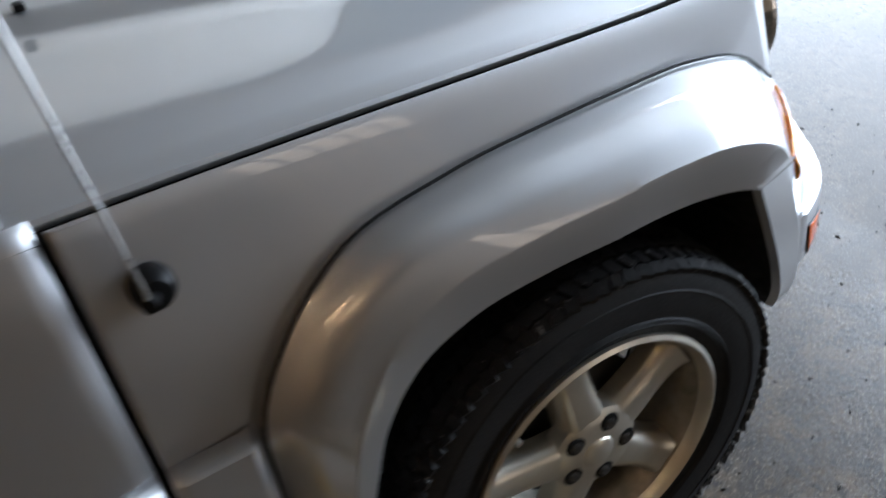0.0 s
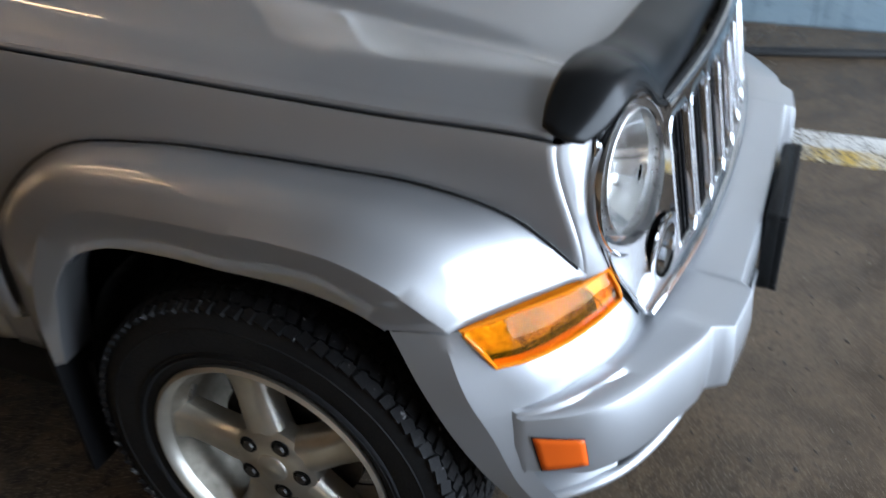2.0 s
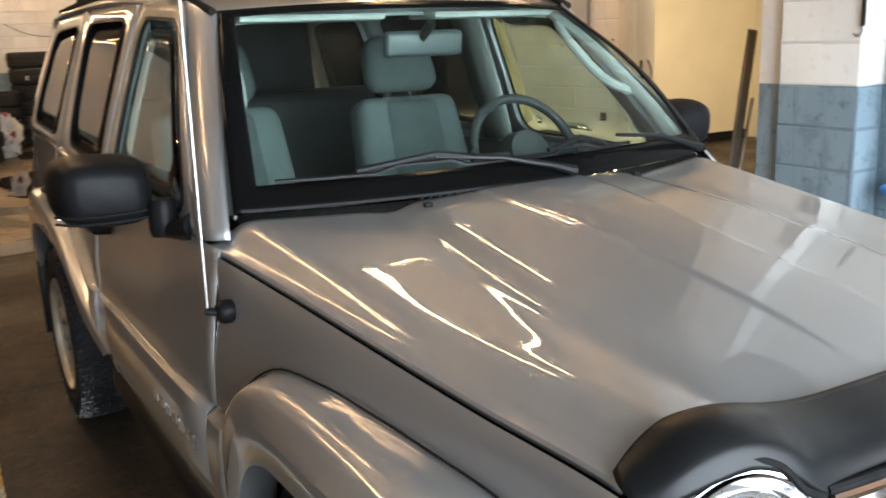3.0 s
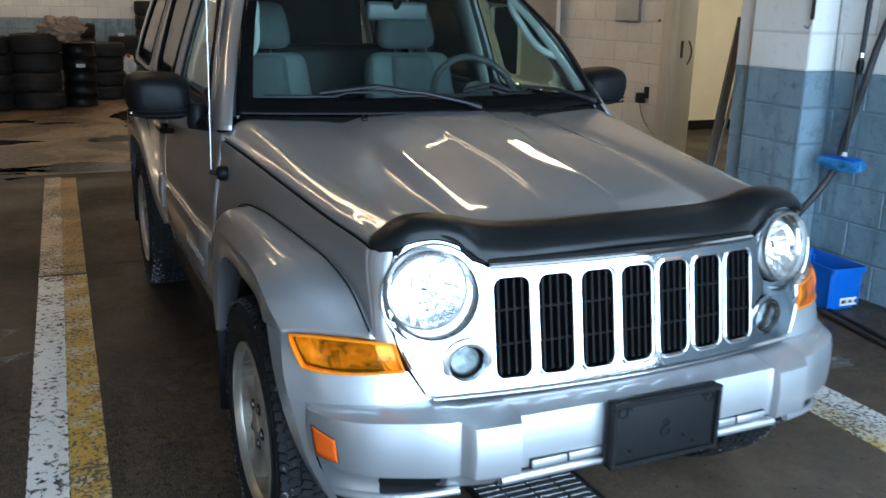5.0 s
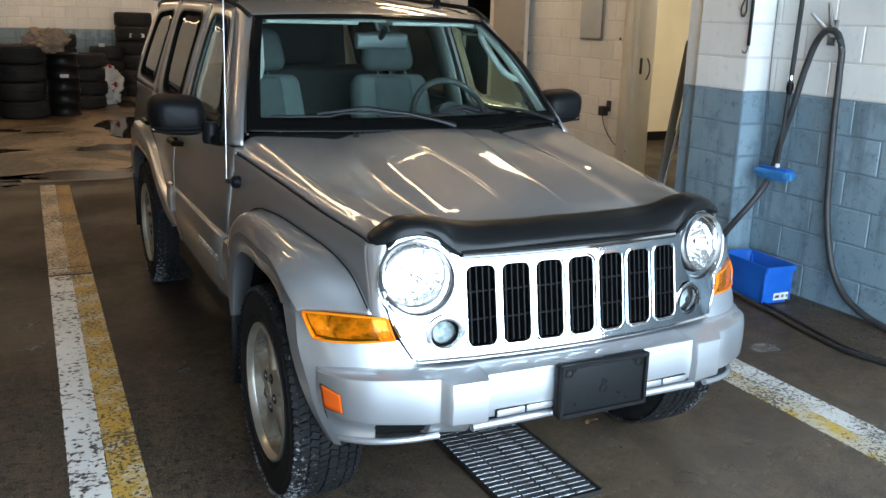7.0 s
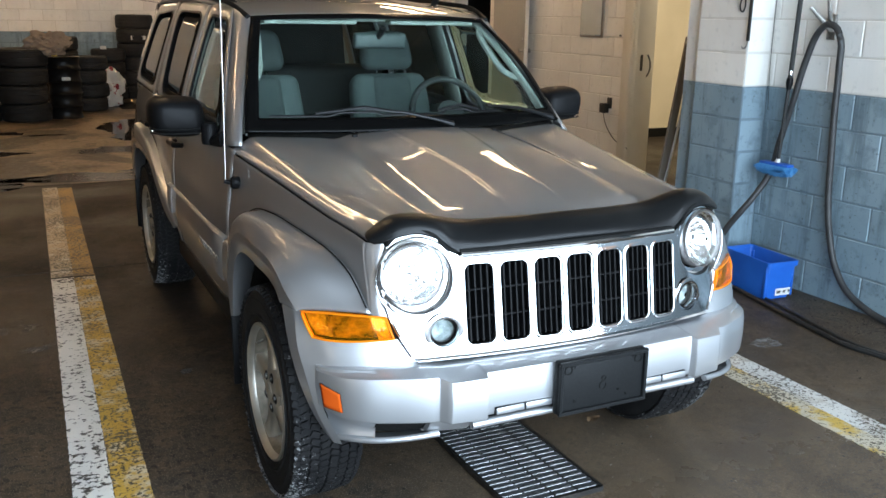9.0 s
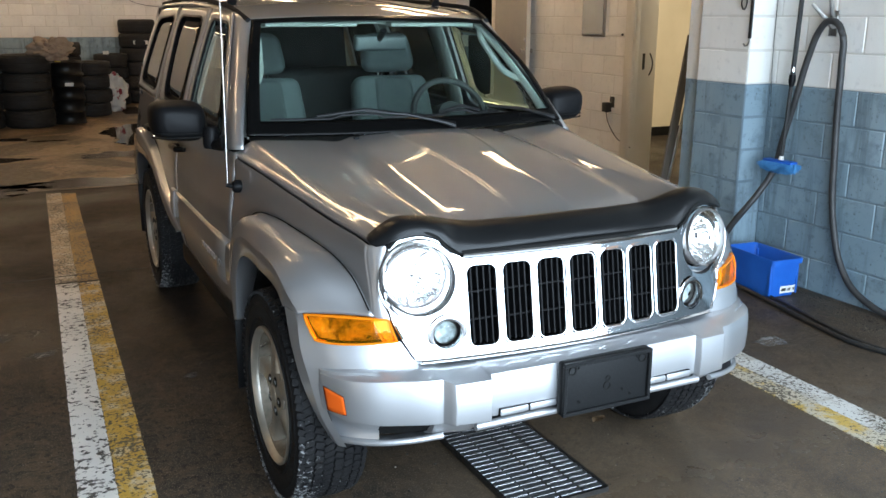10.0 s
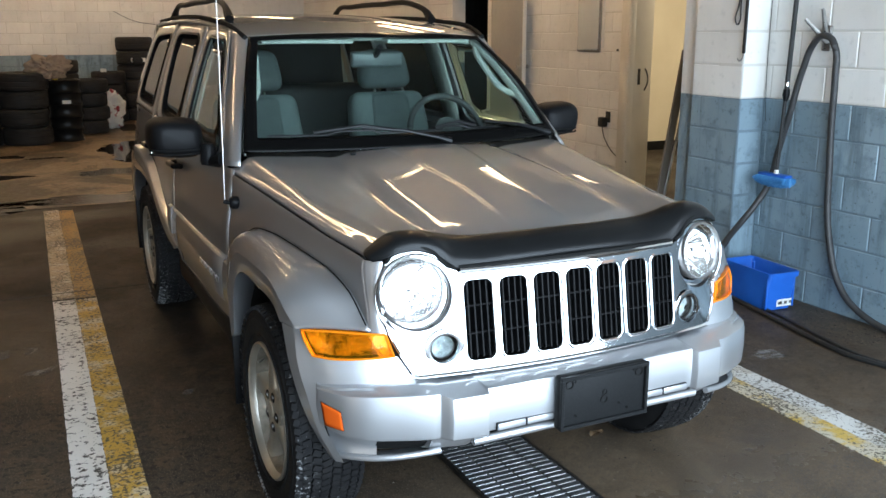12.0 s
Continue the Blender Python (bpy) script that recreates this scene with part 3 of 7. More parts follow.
for x0, u0, u1 in ((0.13, 0.17, -0.88), (0.665, 0.93, -0.05)):
    base = Vector((x0, hood_rear(abs(x0)) - 0.008, 1.158))
    bm = bmesh.new()
    mid = on_ws((u0 * 0.5 + u1 * 0.5), 0.115, 0.035)
    tube(bm, [base, base + Vector((-0.06, 0.0, 0.018)), base.lerp(mid, 0.55) + Vector((0, -0.008, 0.014)), mid], [0.014, 0.009, 0.007, 0.005], 8)
    wiper = part("wiper_arm", bm, GLOSS_BLACK, car, "black wiper arm")
    bm = bmesh.new()
    blade = [on_ws(u0 * (1 - k) * 0.55 + u1 * k + (1 - k) * 0.02, 0.100 + 0.014 * math.sin(3.1 * k), 0.014) for k in np.linspace(0, 1, 16)]
    tube(bm, blade, 0.005, 6)
    part("wiper_blade", bm, GLOSS_BLACK, wiper, "black wiper blade")
    bm = bmesh.new()
    tube(bm, [blade[4] + Vector((0, -0.012, 0.012)), blade[7] + Vector((0, -0.022, 0.022)), blade[11] + Vector((0, -0.012, 0.012))], 0.007, 6)
    part("blade_bridge", bm, GLOSS_BLACK, wiper)

# cabin
rows = [[(x, y + 0.04 * (x / 0.7) ** 2, z) for x in np.linspace(-0.66, 0.66, 30)] for y, z in ((0.60, 1.10), (0.72, 1.125), (0.90, 1.12), (0.98, 1.09), (1.0, 0.98), (0.98, 0.75))]
part("dashboard", grid_mesh(resample(rows, 24, 30)), DASH, car, "dark grey dashboard", thick=0.02)
bm = bmesh.new()
box(bm, 0, 2.1, 0.48, 1.44, 2.5, 0.06)
part("cabin_floor", bm, DASH, car, "dark cabin floor")
rows = [[(x, y, z - 0.02 * (x / 0.55) ** 2) for x in np.linspace(-0.54, 0.54, 14)] for y, z in ((1.16, 1.565), (1.5, 1.615), (2.2, 1.655), (3.3, 1.64))]
part("headliner", grid_mesh(np.array(rows)), TRIM, car, "light grey headliner", thick=0.01)
for s in (-1, 1):
    a = [(0.70, 0.665, 1.13), (0.635, 0.80, 1.30), (0.585, 0.95, 1.44), (0.545, 1.12, 1.555)]
    b = [(0.715, 0.76, 1.13), (0.66, 0.89, 1.29), (0.605, 1.03, 1.44), (0.56, 1.20, 1.56)]
    part("pillar_trim", grid_mesh(resample(pts(s, [a, [((p[0] + q[0]) / 2 - 0.025, (p[1] + q[1]) / 2, p[2]) for p, q in zip(a, b)], b]), 7, 20)), TRIM, car, "pale grey pillar trim", thick=0.004)
    bm = bmesh.new()
    tube(bm, spline([(s * 0.628, 0.86, 1.31), (s * 0.590, 0.90, 1.33), (s * 0.545, 1.03, 1.44), (s * 0.535, 1.09, 1.50), (s * 0.555, 1.13, 1.53)], 16), 0.014, 8)
    part("grab_handle", bm, TRIM, car, "pale grey grab handle")
    part("sun_visor", rounded_box(s * 0.29, 1.17, 1.553, 0.42, 0.16, 0.02, 0.008), TRIM, car, "pale grey folded sun visor")
    rows = [[(s * (up_w(max(z, 1.1)) - 0.05 if z > 1.1 else side_w(z) - 0.06), y, z) for y in np.linspace(0.75, 3.3, 16)] for z in (0.5, 0.8, 1.09)]
    part("door_trim", grid_mesh(np.array(rows)), DASH, car, "dark door trim", thick=0.01)
    rows = [[(s * (up_w(z) - 0.045), y, z) for z in np.linspace(1.1, 1.6, 8)] for y in (1.60, 1.68, 1.78)]
    part("pillar_trim", grid_mesh(np.array(rows)), TRIM, car, "pale grey pillar trim", thick=0.01)


def seat(x, y, rear=False):
    st = part("seat_cushion", rounded_box(x, y - 0.02, 0.74, 0.52, 0.52, 0.20, 0.06, 4), SEAT_CLOTH, car, "grey cloth seat")
    lean = Matrix.Translation((x, y + 0.24, 0.772)) @ Matrix.Rotation(radians(-18), 4, "X")

    def blk(nm, cx, cy, cz, sx, sy, sz, w, mat, lab=""):
        bm = bmesh.new()
        box(bm, cx, cy, cz, sx, sy, sz)
        for v in bm.verts:
            if v.co.z > cz:
                v.co.x = cx + (v.co.x - cx) * 0.84
        bevel(bm, w, 4)
        bmesh.ops.transform(bm, matrix=lean, verts=bm.verts[:])
        return part(nm, bm, mat, st, lab)

    blk("backrest", 0, 0, 0.25, 0.50, 0.14, 0.56, 0.055, SEAT_SIDE, "grey-green cloth backrest")
    blk("backrest_panel", 0, -0.012, 0.25, 0.27, 0.14, 0.52, 0.035, SEAT_CLOTH)
    blk("headrest", 0, -0.02, 0.655, 0.31, 0.12, 0.21, 0.058, SEAT_CLOTH, "cloth headrest on two steel posts")
    for dx in (-0.055, 0.055):
        bm = bmesh.new()
        tube(bm, [lean @ Vector((dx, 0, 0.50)), lean @ Vector((dx, -0.01, 0.64))], 0.007, 8)
        part("headrest_post", bm, CHROME, st, "steel headrest post")


seat(-0.36, 1.42)
seat(0.36, 1.42)
part("rear_seat_cushion", rounded_box(0, 2.26, 0.74, 1.24, 0.5, 0.2, 0.06, 4), SEAT_CLOTH, car, "grey cloth rear seat")
# Dashboard black instead of seat cloth carries the shade behind the front seats.
part("rear_backrest", rounded_box(0, 2.56, 1.02, 1.24, 0.16, 0.55, 0.06, 4), DASH, car, "rear backrest, cabin shade put into its dark colour")

# steering wheel
bm = bmesh.new()
m = Matrix.Translation((0.36, 1.04, 1.13)) @ Matrix.Rotation(radians(62), 4, "X")
ring = [m @ Vector((0.188 * math.cos(a), 0.188 * math.sin(a), 0)) for a in np.linspace(0, 2 * math.pi, 41)]
tube(bm, ring, 0.015, 10, cap=False)
wheel_ob = part("steering_wheel", bm, DASH, car, "dark grey steering wheel")
bm = bmesh.new()
r = bmesh.ops.create_cone(bm, cap_ends=True, segments=24, radius1=0.085, radius2=0.07, depth=0.05)
for a in (0, math.pi, -math.pi / 2):
    tube(bm, [(0.06 * math.cos(a), 0.06 * math.sin(a), 0), (0.185 * math.cos(a), 0.185 * math.sin(a), 0)], 0.016, 8)
bmesh.ops.transform(bm, matrix=m, verts=bm.verts[:])
part("steering_hub", bm, DASH, wheel_ob)

# inside mirror
bm = rounded_box(0, 0, 0, 0.25, 0.035, 0.07, 0.015, 3)
bmesh.ops.transform(bm, matrix=Matrix.Translation((0.01, 1.05, 1.475)) @ Matrix.Rotation(radians(10), 4, "X"), verts=bm.verts[:])
MIRROR_BACK = varied("mirror_back", (0.022, 0.028, 0.028), (0.032, 0.038, 0.038), 9, (0.4, 0.55))
im = part("inside_mirror", bm, MIRROR_BACK, car, "grey inside mirror on the windshield")
bm = bmesh.new()
tube(bm, [(0.0, 1.04, 1.49), (0.0, 1.0, 1.515), (0.0, 0.985, 1.53)], 0.014, 10)
part("mirror_stem", bm, BLACK_PLASTIC, im)

# ---- nose ----


def grille_y(w, z):
    return -0.621 + 0.16 * (z - 0.641) + 0.174 * w * w + 0.45 * max(0.0, abs(w) - 0.4) ** 2 * sm(0.65, 0.78, z)


def on_grille(x, z, off=0.0):
    return (x, grille_y(x, z) - off, z)


def rounded_rect(cx, cz, sx, sz, r, n):
    """n points round a rounded rectangle, starting at its lower left corner."""
    q = []
    for (ax, az), a0 in zip(((-1, -1), (1, -1), (1, 1), (-1, 1)), (math.pi, 1.5 * math.pi, 0, 0.5 * math.pi)):
        for u in np.linspace(0, 0.5 * math.pi, n // 4):
            q.append((cx + ax * (sx / 2 - r) + r * math.cos(a0 + u), cz + az * (sz / 2 - r) + r * math.sin(a0 + u)))
    return np.array(q)


def rect_like(q, cx, cz, sx, sz):
    """The rectangle's outline, with one point for each point of the loop q."""
    out = []
    for x, z in q:
        dx, dz = (x - cx) / (sx / 2), (z - cz) / (sz / 2)
        k = 1 / max(abs(dx), abs(dz))
        out.append((cx + dx * k * sx / 2, cz + dz * k * sz / 2))
    return np.array(out)


PITCH, SLOT_W, SLOT_Z0, SLOT_Z1, G_Z0, G_Z1 = 0.1113, 0.086, 0.668, 0.897, 0.637, 0.925
bm = bmesh.new()
for k in range(-3, 4):
    cx, cz = k * PITCH, (SLOT_Z0 + SLOT_Z1) / 2
    high = SLOT_Z1 - SLOT_Z0
    rims = [(rounded_rect(cx, cz, SLOT_W + 2 * g, high + 2 * g, 0.021 + g, 48), proud) for g, proud in ((0.0120, 0.0), (0.0095, 0.0), (0.006, 0.0016), (0.003, 0.0022), (0.001, 0.001), (-0.0004, -0.004), (-0.0014, -0.045))]
    lo = rect_like(rims[0][0], cx, (G_Z0 + G_Z1) / 2, PITCH, G_Z1 - G_Z0)
    n = len(lo)
    rows = [[on_grille(*q) for q in lo]] + [[on_grille(*q, proud) for q in ring] for ring, proud in rims]
    grid_mesh(np.array(rows), bm, closed=True)
LAMP = (0.515, 0.867)
FOG_AT = (0.446, 0.708)
OUTL = [(3.5 * PITCH, G_Z0), (0.47, 0.639), (0.535, 0.643), (0.572, 0.70), (0.592, 0.757), (0.603, 0.82), (0.604, 0.89), (0.592, 0.958), (0.56, 0.992), (0.515, 1.003), (0.46, 0.985), (0.425, 0.945), (3.5 * PITCH, G_Z1), (3.5 * PITCH, 0.80)]
for s in (-1, 1):
    P2 = np.array(OUTL + OUTL[:1])
    d = np.r_[0, np.cumsum(np.linalg.norm(np.diff(P2, axis=0), axis=1))]
    q = np.linspace(0, d[-1], 97)[:-1]
    lo = np.stack([np.interp(q, d, P2[:, 0]), np.interp(q, d, P2[:, 1])], 1)
    ang = np.arctan2(lo[:, 1] - LAMP[1], lo[:, 0] - LAMP[0])
    li = np.stack([LAMP[0] + 0.103 * np.cos(ang), LAMP[1] + 0.103 * np.sin(ang)], 1)
    rows = [[(s * w, grille_y(w, z) + 0.02, z) for w, z in lo]]
    for u in (0.0, 0.4, 0.75, 1.0):
        rows.append([(s * w, grille_y(w, z) + (0.10 * max(0, w - 0.56)), z) for w, z in lo * (1 - u) + li * u])
    rows.append([(s * w, grille_y(w, z) + 0.05, z) for w, z in li])
    grid_mesh(np.array(rows), bm, closed=True)
bmesh.ops.remove_doubles(bm, verts=bm.verts[:], dist=0.0008)
# holes for the small round lamps


def from_fog(p):
    return math.hypot(abs(p.x) - FOG_AT[0], p.z - FOG_AT[1])


bmesh.ops.subdivide_edges(bm, edges=[e for e in bm.edges if min(from_fog(v.co) for v in e.verts) < 0.075 or from_fog((e.verts[0].co + e.verts[1].co) / 2) < 0.06], cuts=5, use_grid_fill=True)
bmesh.ops.delete(bm, geom=[f for f in bm.faces if from_fog(f.calc_center_median()) < 0.046], context="FACES")
for v in bm.verts:
    if v.is_boundary and from_fog(v.co) < 0.058:
        k, d = math.copysign(1, v.co.x), from_fog(v.co)
        v.co.x = k * (FOG_AT[0] + (abs(v.co.x) - FOG_AT[0]) * 0.0475 / d)
        v.co.z = FOG_AT[1] + (v.co.z - FOG_AT[1]) * 0.0475 / d
        v.co.y = grille_y(abs(v.co.x), v.co.z)
grille = part("grille", bm, CHROME, car, "chrome grille with seven upright slots", smooth=55)
for k in range(-3, 4):
    cx = k * PITCH
    for j in range(-1, 3):
        x = cx + (j - 0.5) * 0.0195
        bm = bmesh.new()
        rows = []
        for z in np.linspace(SLOT_Z0 + 0.004, SLOT_Z1 - 0.004, 6):
            y = grille_y(x, z) + 0.008
            rows.append([(x - 0.0022, y + 0.03, z), (x - 0.0022, y, z), (x + 0.0022, y, z), (x + 0.0022, y + 0.03, z)])
        grid_mesh(np.array(rows), bm)
        part("grille_slat", bm, BLACK_PLASTIC, grille, "black plastic slat", smooth=0)
    for z in (0.742, 0.822):
        bm = bmesh.new()
        y = grille_y(cx, z) + 0.010
        box(bm, cx, y + 0.006, z, SLOT_W, 0.012, 0.004)
        part("grille_slat", bm, BLACK_PLASTIC, grille, "black plastic slat", smooth=0)
bm = bmesh.new()
box(bm, 0, -0.46, 0.78, 0.80, 0.02, 0.28)
part("radiator", bm, MATT_BLACK, car, "dark radiator behind the grille")
# lower chrome lip
bm = bmesh.new()
tube(bm, [(x, grille_y(x, G_Z0) - 0.003, 0.636) for x in np.linspace(-0.53, 0.53, 30)], 0.006, 8)
part("grille_lip", bm, CHROME, grille)


SIDE_TRIM = [(w, grille_y(w, z), z) for w, z in ((0.540, 0.644), (0.556, 0.672), (0.574, 0.706), (0.592, 0.750), (0.604, 0.80), (0.607, 0.86), (0.603, 0.915), (0.592, 0.955))]
for s in (-1, 1):
    bm = bmesh.new()
    tube(bm, [(s * w, y, z) for w, y, z in spline(SIDE_TRIM, 30)], 0.0042, 8)
    part("grille_side_trim", bm, CHROME, grille)
    # black gap beside the trim
    trim = spline(SIDE_TRIM, 24)
    gap = [trim + np.array([dw, dy, 0]) for dw, dy in ((-0.012, 0.014), (0.004, 0.010), (0.016, 0.020), (0.030, 0.040))]
    part("lamp_filler", grid_mesh(np.stack(gap) * np.array([s, 1, 1])), MATT_BLACK, car, "black gap beside the grille")
    # rounded front edge of the fender, turning in to meet the trim above the corner lamp
    rows = []
    zs = np.linspace(0.966, 0.758, 22)
    t_z = np.array(SIDE_TRIM)[:, 2]
    for z in zs:
        a = np.array([np.interp(z, t_z, np.array(SIDE_TRIM)[:, 0]) + 0.006, np.interp(z, t_z, np.array(SIDE_TRIM)[:, 1]) + 0.004, z])
        y = lean(-0.497, z)
        b = np.array([fender_w(y, z), y, z])
        a[0] = min(a[0], b[0] - 0.012)
        mid = [a * (1 - u) + b * u + np.array([0, -0.007 * math.sin(math.pi * u ** 0.8), 0]) for u in (0.0, 0.15, 0.4, 0.65, 0.85, 1.0)]
        rows.append([a + np.array([-0.001, 0.03, 0]), *mid, b + np.array([0.0005, 0.012, 0])])
    part("fender_edge", grid_mesh(np.array(rows) * np.array([s, 1, 1])), PAINT, fenders[s], "", smooth=60)


def lamp_frame(s):
    y0 = grille_y(*LAMP) + 0.006
    return Matrix.Translation((s * LAMP[0], y0, LAMP[1])) @ Matrix.Rotation(radians(10 * s), 4, "Z") @ Matrix.Rotation(radians(-6), 4, "X")


def at(bm, m):
    bmesh.ops.transform(bm, matrix=m, verts=bm.verts[:])
    return bm


FACET, fb, fn, fl = nodes_of("lamp_reflector", (0.90, 0.90, 0.89), 0.21, 1.0)
tcx = fn.new("ShaderNodeTexCoord")
vor = fn.new("ShaderNodeTexVoronoi")
vor.inputs["Scale"].default_value = 42
fl.new(tcx.outputs["Object"], vor.inputs["Vector"])
bump(fn, fl, fb, vor.outputs["Distance"], 0.10, 0.006)
FOG = varied("fog_reflector", (0.11, 0.13, 0.13), (0.32, 0.36, 0.36), 60, (0.3, 0.45), 0.2, bump_s=0.4, fscale=160)
for s in (-1, 1):
    m = lamp_frame(s)
    hl = part("headlamp", at(lathe([(0.108, 0.03), (0.118, 0.004), (0.120, -0.004), (0.1185, -0.008), (0.116, -0.007), (0.110, 0.003), (0.103, 0.010), (0.096, 0.014), (0.085, 0.015), (0.080, 0.03)], 64, axis="Y"), m), CHROME, car, "round chrome headlamp with a clear lens")
    m = m @ Matrix.Translation((s * 0.014, -0.012, 0.015))
    part("lens_ring", at(lathe([(0.0958, 0.040), (0.0950, 0.006), (0.0935, -0.001), (0.0915, -0.002), (0.0900, 0.004), (0.089, 0.02)], 64, axis="Y"), m), STEEL, hl, "steel ring round the inner lens")
    # bowl pressed into flutes, with a stepped rim
    bm = bmesh.new()
    rows = []
    for r in np.linspace(0.004, 0.0892, 22):
        ring = []
        for a in np.linspace(0, 2 * math.pi, 97)[:-1]:
            flute = 0.0022 * abs(math.sin(11 * a)) * sm(0.02, 0.06, r) + 0.0016 * abs(math.sin(r * 190))
            ring.append((r * math.cos(a), 0.094 - 0.076 * (r / 0.0892) ** 2 - flute, r * math.sin(a)))
        rows.append(ring)
    part("reflector", at(grid_mesh(np.array(rows), bm, closed=True), m), FACET, hl, "faceted chrome reflector", smooth=20)
    part("bulb_shield", at(lathe([(0.001, 0.040), (0.010, 0.042), (0.015, 0.050), (0.015, 0.07), (0.013, 0.095)], 24, axis="Y"), m), CHROME, hl)
    dome = [(0.001, -0.008)] + [(r, -0.008 + 0.012 * (r / 0.0905) ** 2) for r in np.linspace(0.02, 0.0905, 10)]
    g = part("lens", at(lathe(dome, 64, axis="Y"), m), LENS, hl, "clear lamp lens", thick=0.003)
    g.visible_shadow = False
    # small round lamp below
    mf = Matrix.Translation((s * FOG_AT[0], grille_y(*FOG_AT), FOG_AT[1])) @ Matrix.Rotation(radians(8 * s), 4, "Z")
    fg = part("fog_lamp", at(lathe([(0.060, 0.003), (0.060, -0.0006), (0.055, -0.0022), (0.0475, -0.003), (0.0435, -0.002), (0.042, 0.006), (0.0395, 0.022), (0.038, 0.034)], 40, axis="Y"), mf), CHROME, car, "small round lamp set in the chrome grille")
    part("lens_ring", at(lathe([(0.0385, 0.034), (0.0365, 0.020), (0.0345, 0.018), (0.0335, 0.022), (0.033, 0.034)], 40, axis="Y"), mf), DARK_METAL, fg, "dark ring round the small lens")
    part("reflector", at(lathe([(0.001, 0.058), (0.016, 0.054), (0.027, 0.044), (0.034, 0.030)], 40, axis="Y"), mf), FOG, fg)
    g = part("lens", at(lathe([(0.001, 0.012), (0.014, 0.0135), (0.026, 0.018), (0.034, 0.024)], 40, axis="Y"), mf), LENS, fg, "clear lens", thick=0.002)
    g.visible_shadow = False

# black hood deflector
lowe = [(0, -0.543, 0.915), (0.20, -0.546, 0.914), (0.33, -0.545, 0.915), (0.39, -0.545, 0.932), (0.44, -0.536, 0.968), (0.50, -0.526, 0.992), (0.555, -0.519, 0.990), (0.60, -0.502, 0.974), (0.626, -0.484, 0.966)]
frnt = [(0, -0.545, 0.950), (0.20, -0.545, 0.950), (0.33, -0.538, 0.952), (0.39, -0.532, 0.968), (0.44, -0.522, 1.005), (0.50, -0.512, 1.022), (0.555, -0.505, 1.018), (0.604, -0.490, 0.994), (0.638, -0.470, 0.973)]
uppe = [(0, -0.5, 0.987), (0.2, -0.498, 0.987), (0.33, -0.49, 0.993), (0.39, -0.487, 1.007), (0.44, -0.482, 1.025), (0.5, -0.475, 1.037), (0.555, -0.468, 1.033), (0.607, -0.458, 1.004), (0.640, -0.450, 0.982)]
back = [(0, -0.449, 1.002), (0.2, -0.446, 1.002), (0.33, -0.44, 1.006), (0.39, -0.437, 1.016), (0.44, -0.434, 1.028), (0.5, -0.43, 1.036), (0.555, -0.426, 1.032), (0.608, -0.424, 1.003), (0.63, -0.428, 0.989)]
full = lambda r: [(-w, y, z) for w, y, z in r[:0:-1]] + r
part("hood_deflector", grid_mesh(resample([full(r) for r in (lowe, frnt, uppe, back)], 16, 110)), GLOSS_BLACK, car, "smooth black plastic hood deflector", thick=0.006)
# gap trim under the deflector
bm = bmesh.new()
tube(bm, [(x, grille_y(x, 0.926) + 0.002, 0.927) for x in np.linspace(-0.385, 0.385, 20)], 0.008, 8)
part("grille_top_trim", bm, CHROME, grille)
bm = bmesh.new()
tube(bm, [(x, grille_y(x, 0.926) + 0.010, 0.936) for x in np.linspace(-0.385, 0.385, 20)], 0.007, 8)
part("grille_gap", bm, MATT_BLACK, grille, "black gap under the deflector")
for s in (-1, 1):
    bm = bmesh.new()
    over = spline([(w, grille_y(w, z) - 0.001, z) for w, z in ((0.400, 0.936), (0.425, 0.948), (0.46, 0.986), (0.515, 1.004), (0.56, 0.993), (0.592, 0.960))], 24)
    tube(bm, [(s * w, y, z) for w, y, z in over], 0.0055, 8)
    part("grille_gap", bm, MATT_BLACK, grille, "black gap round the top of the headlamp")

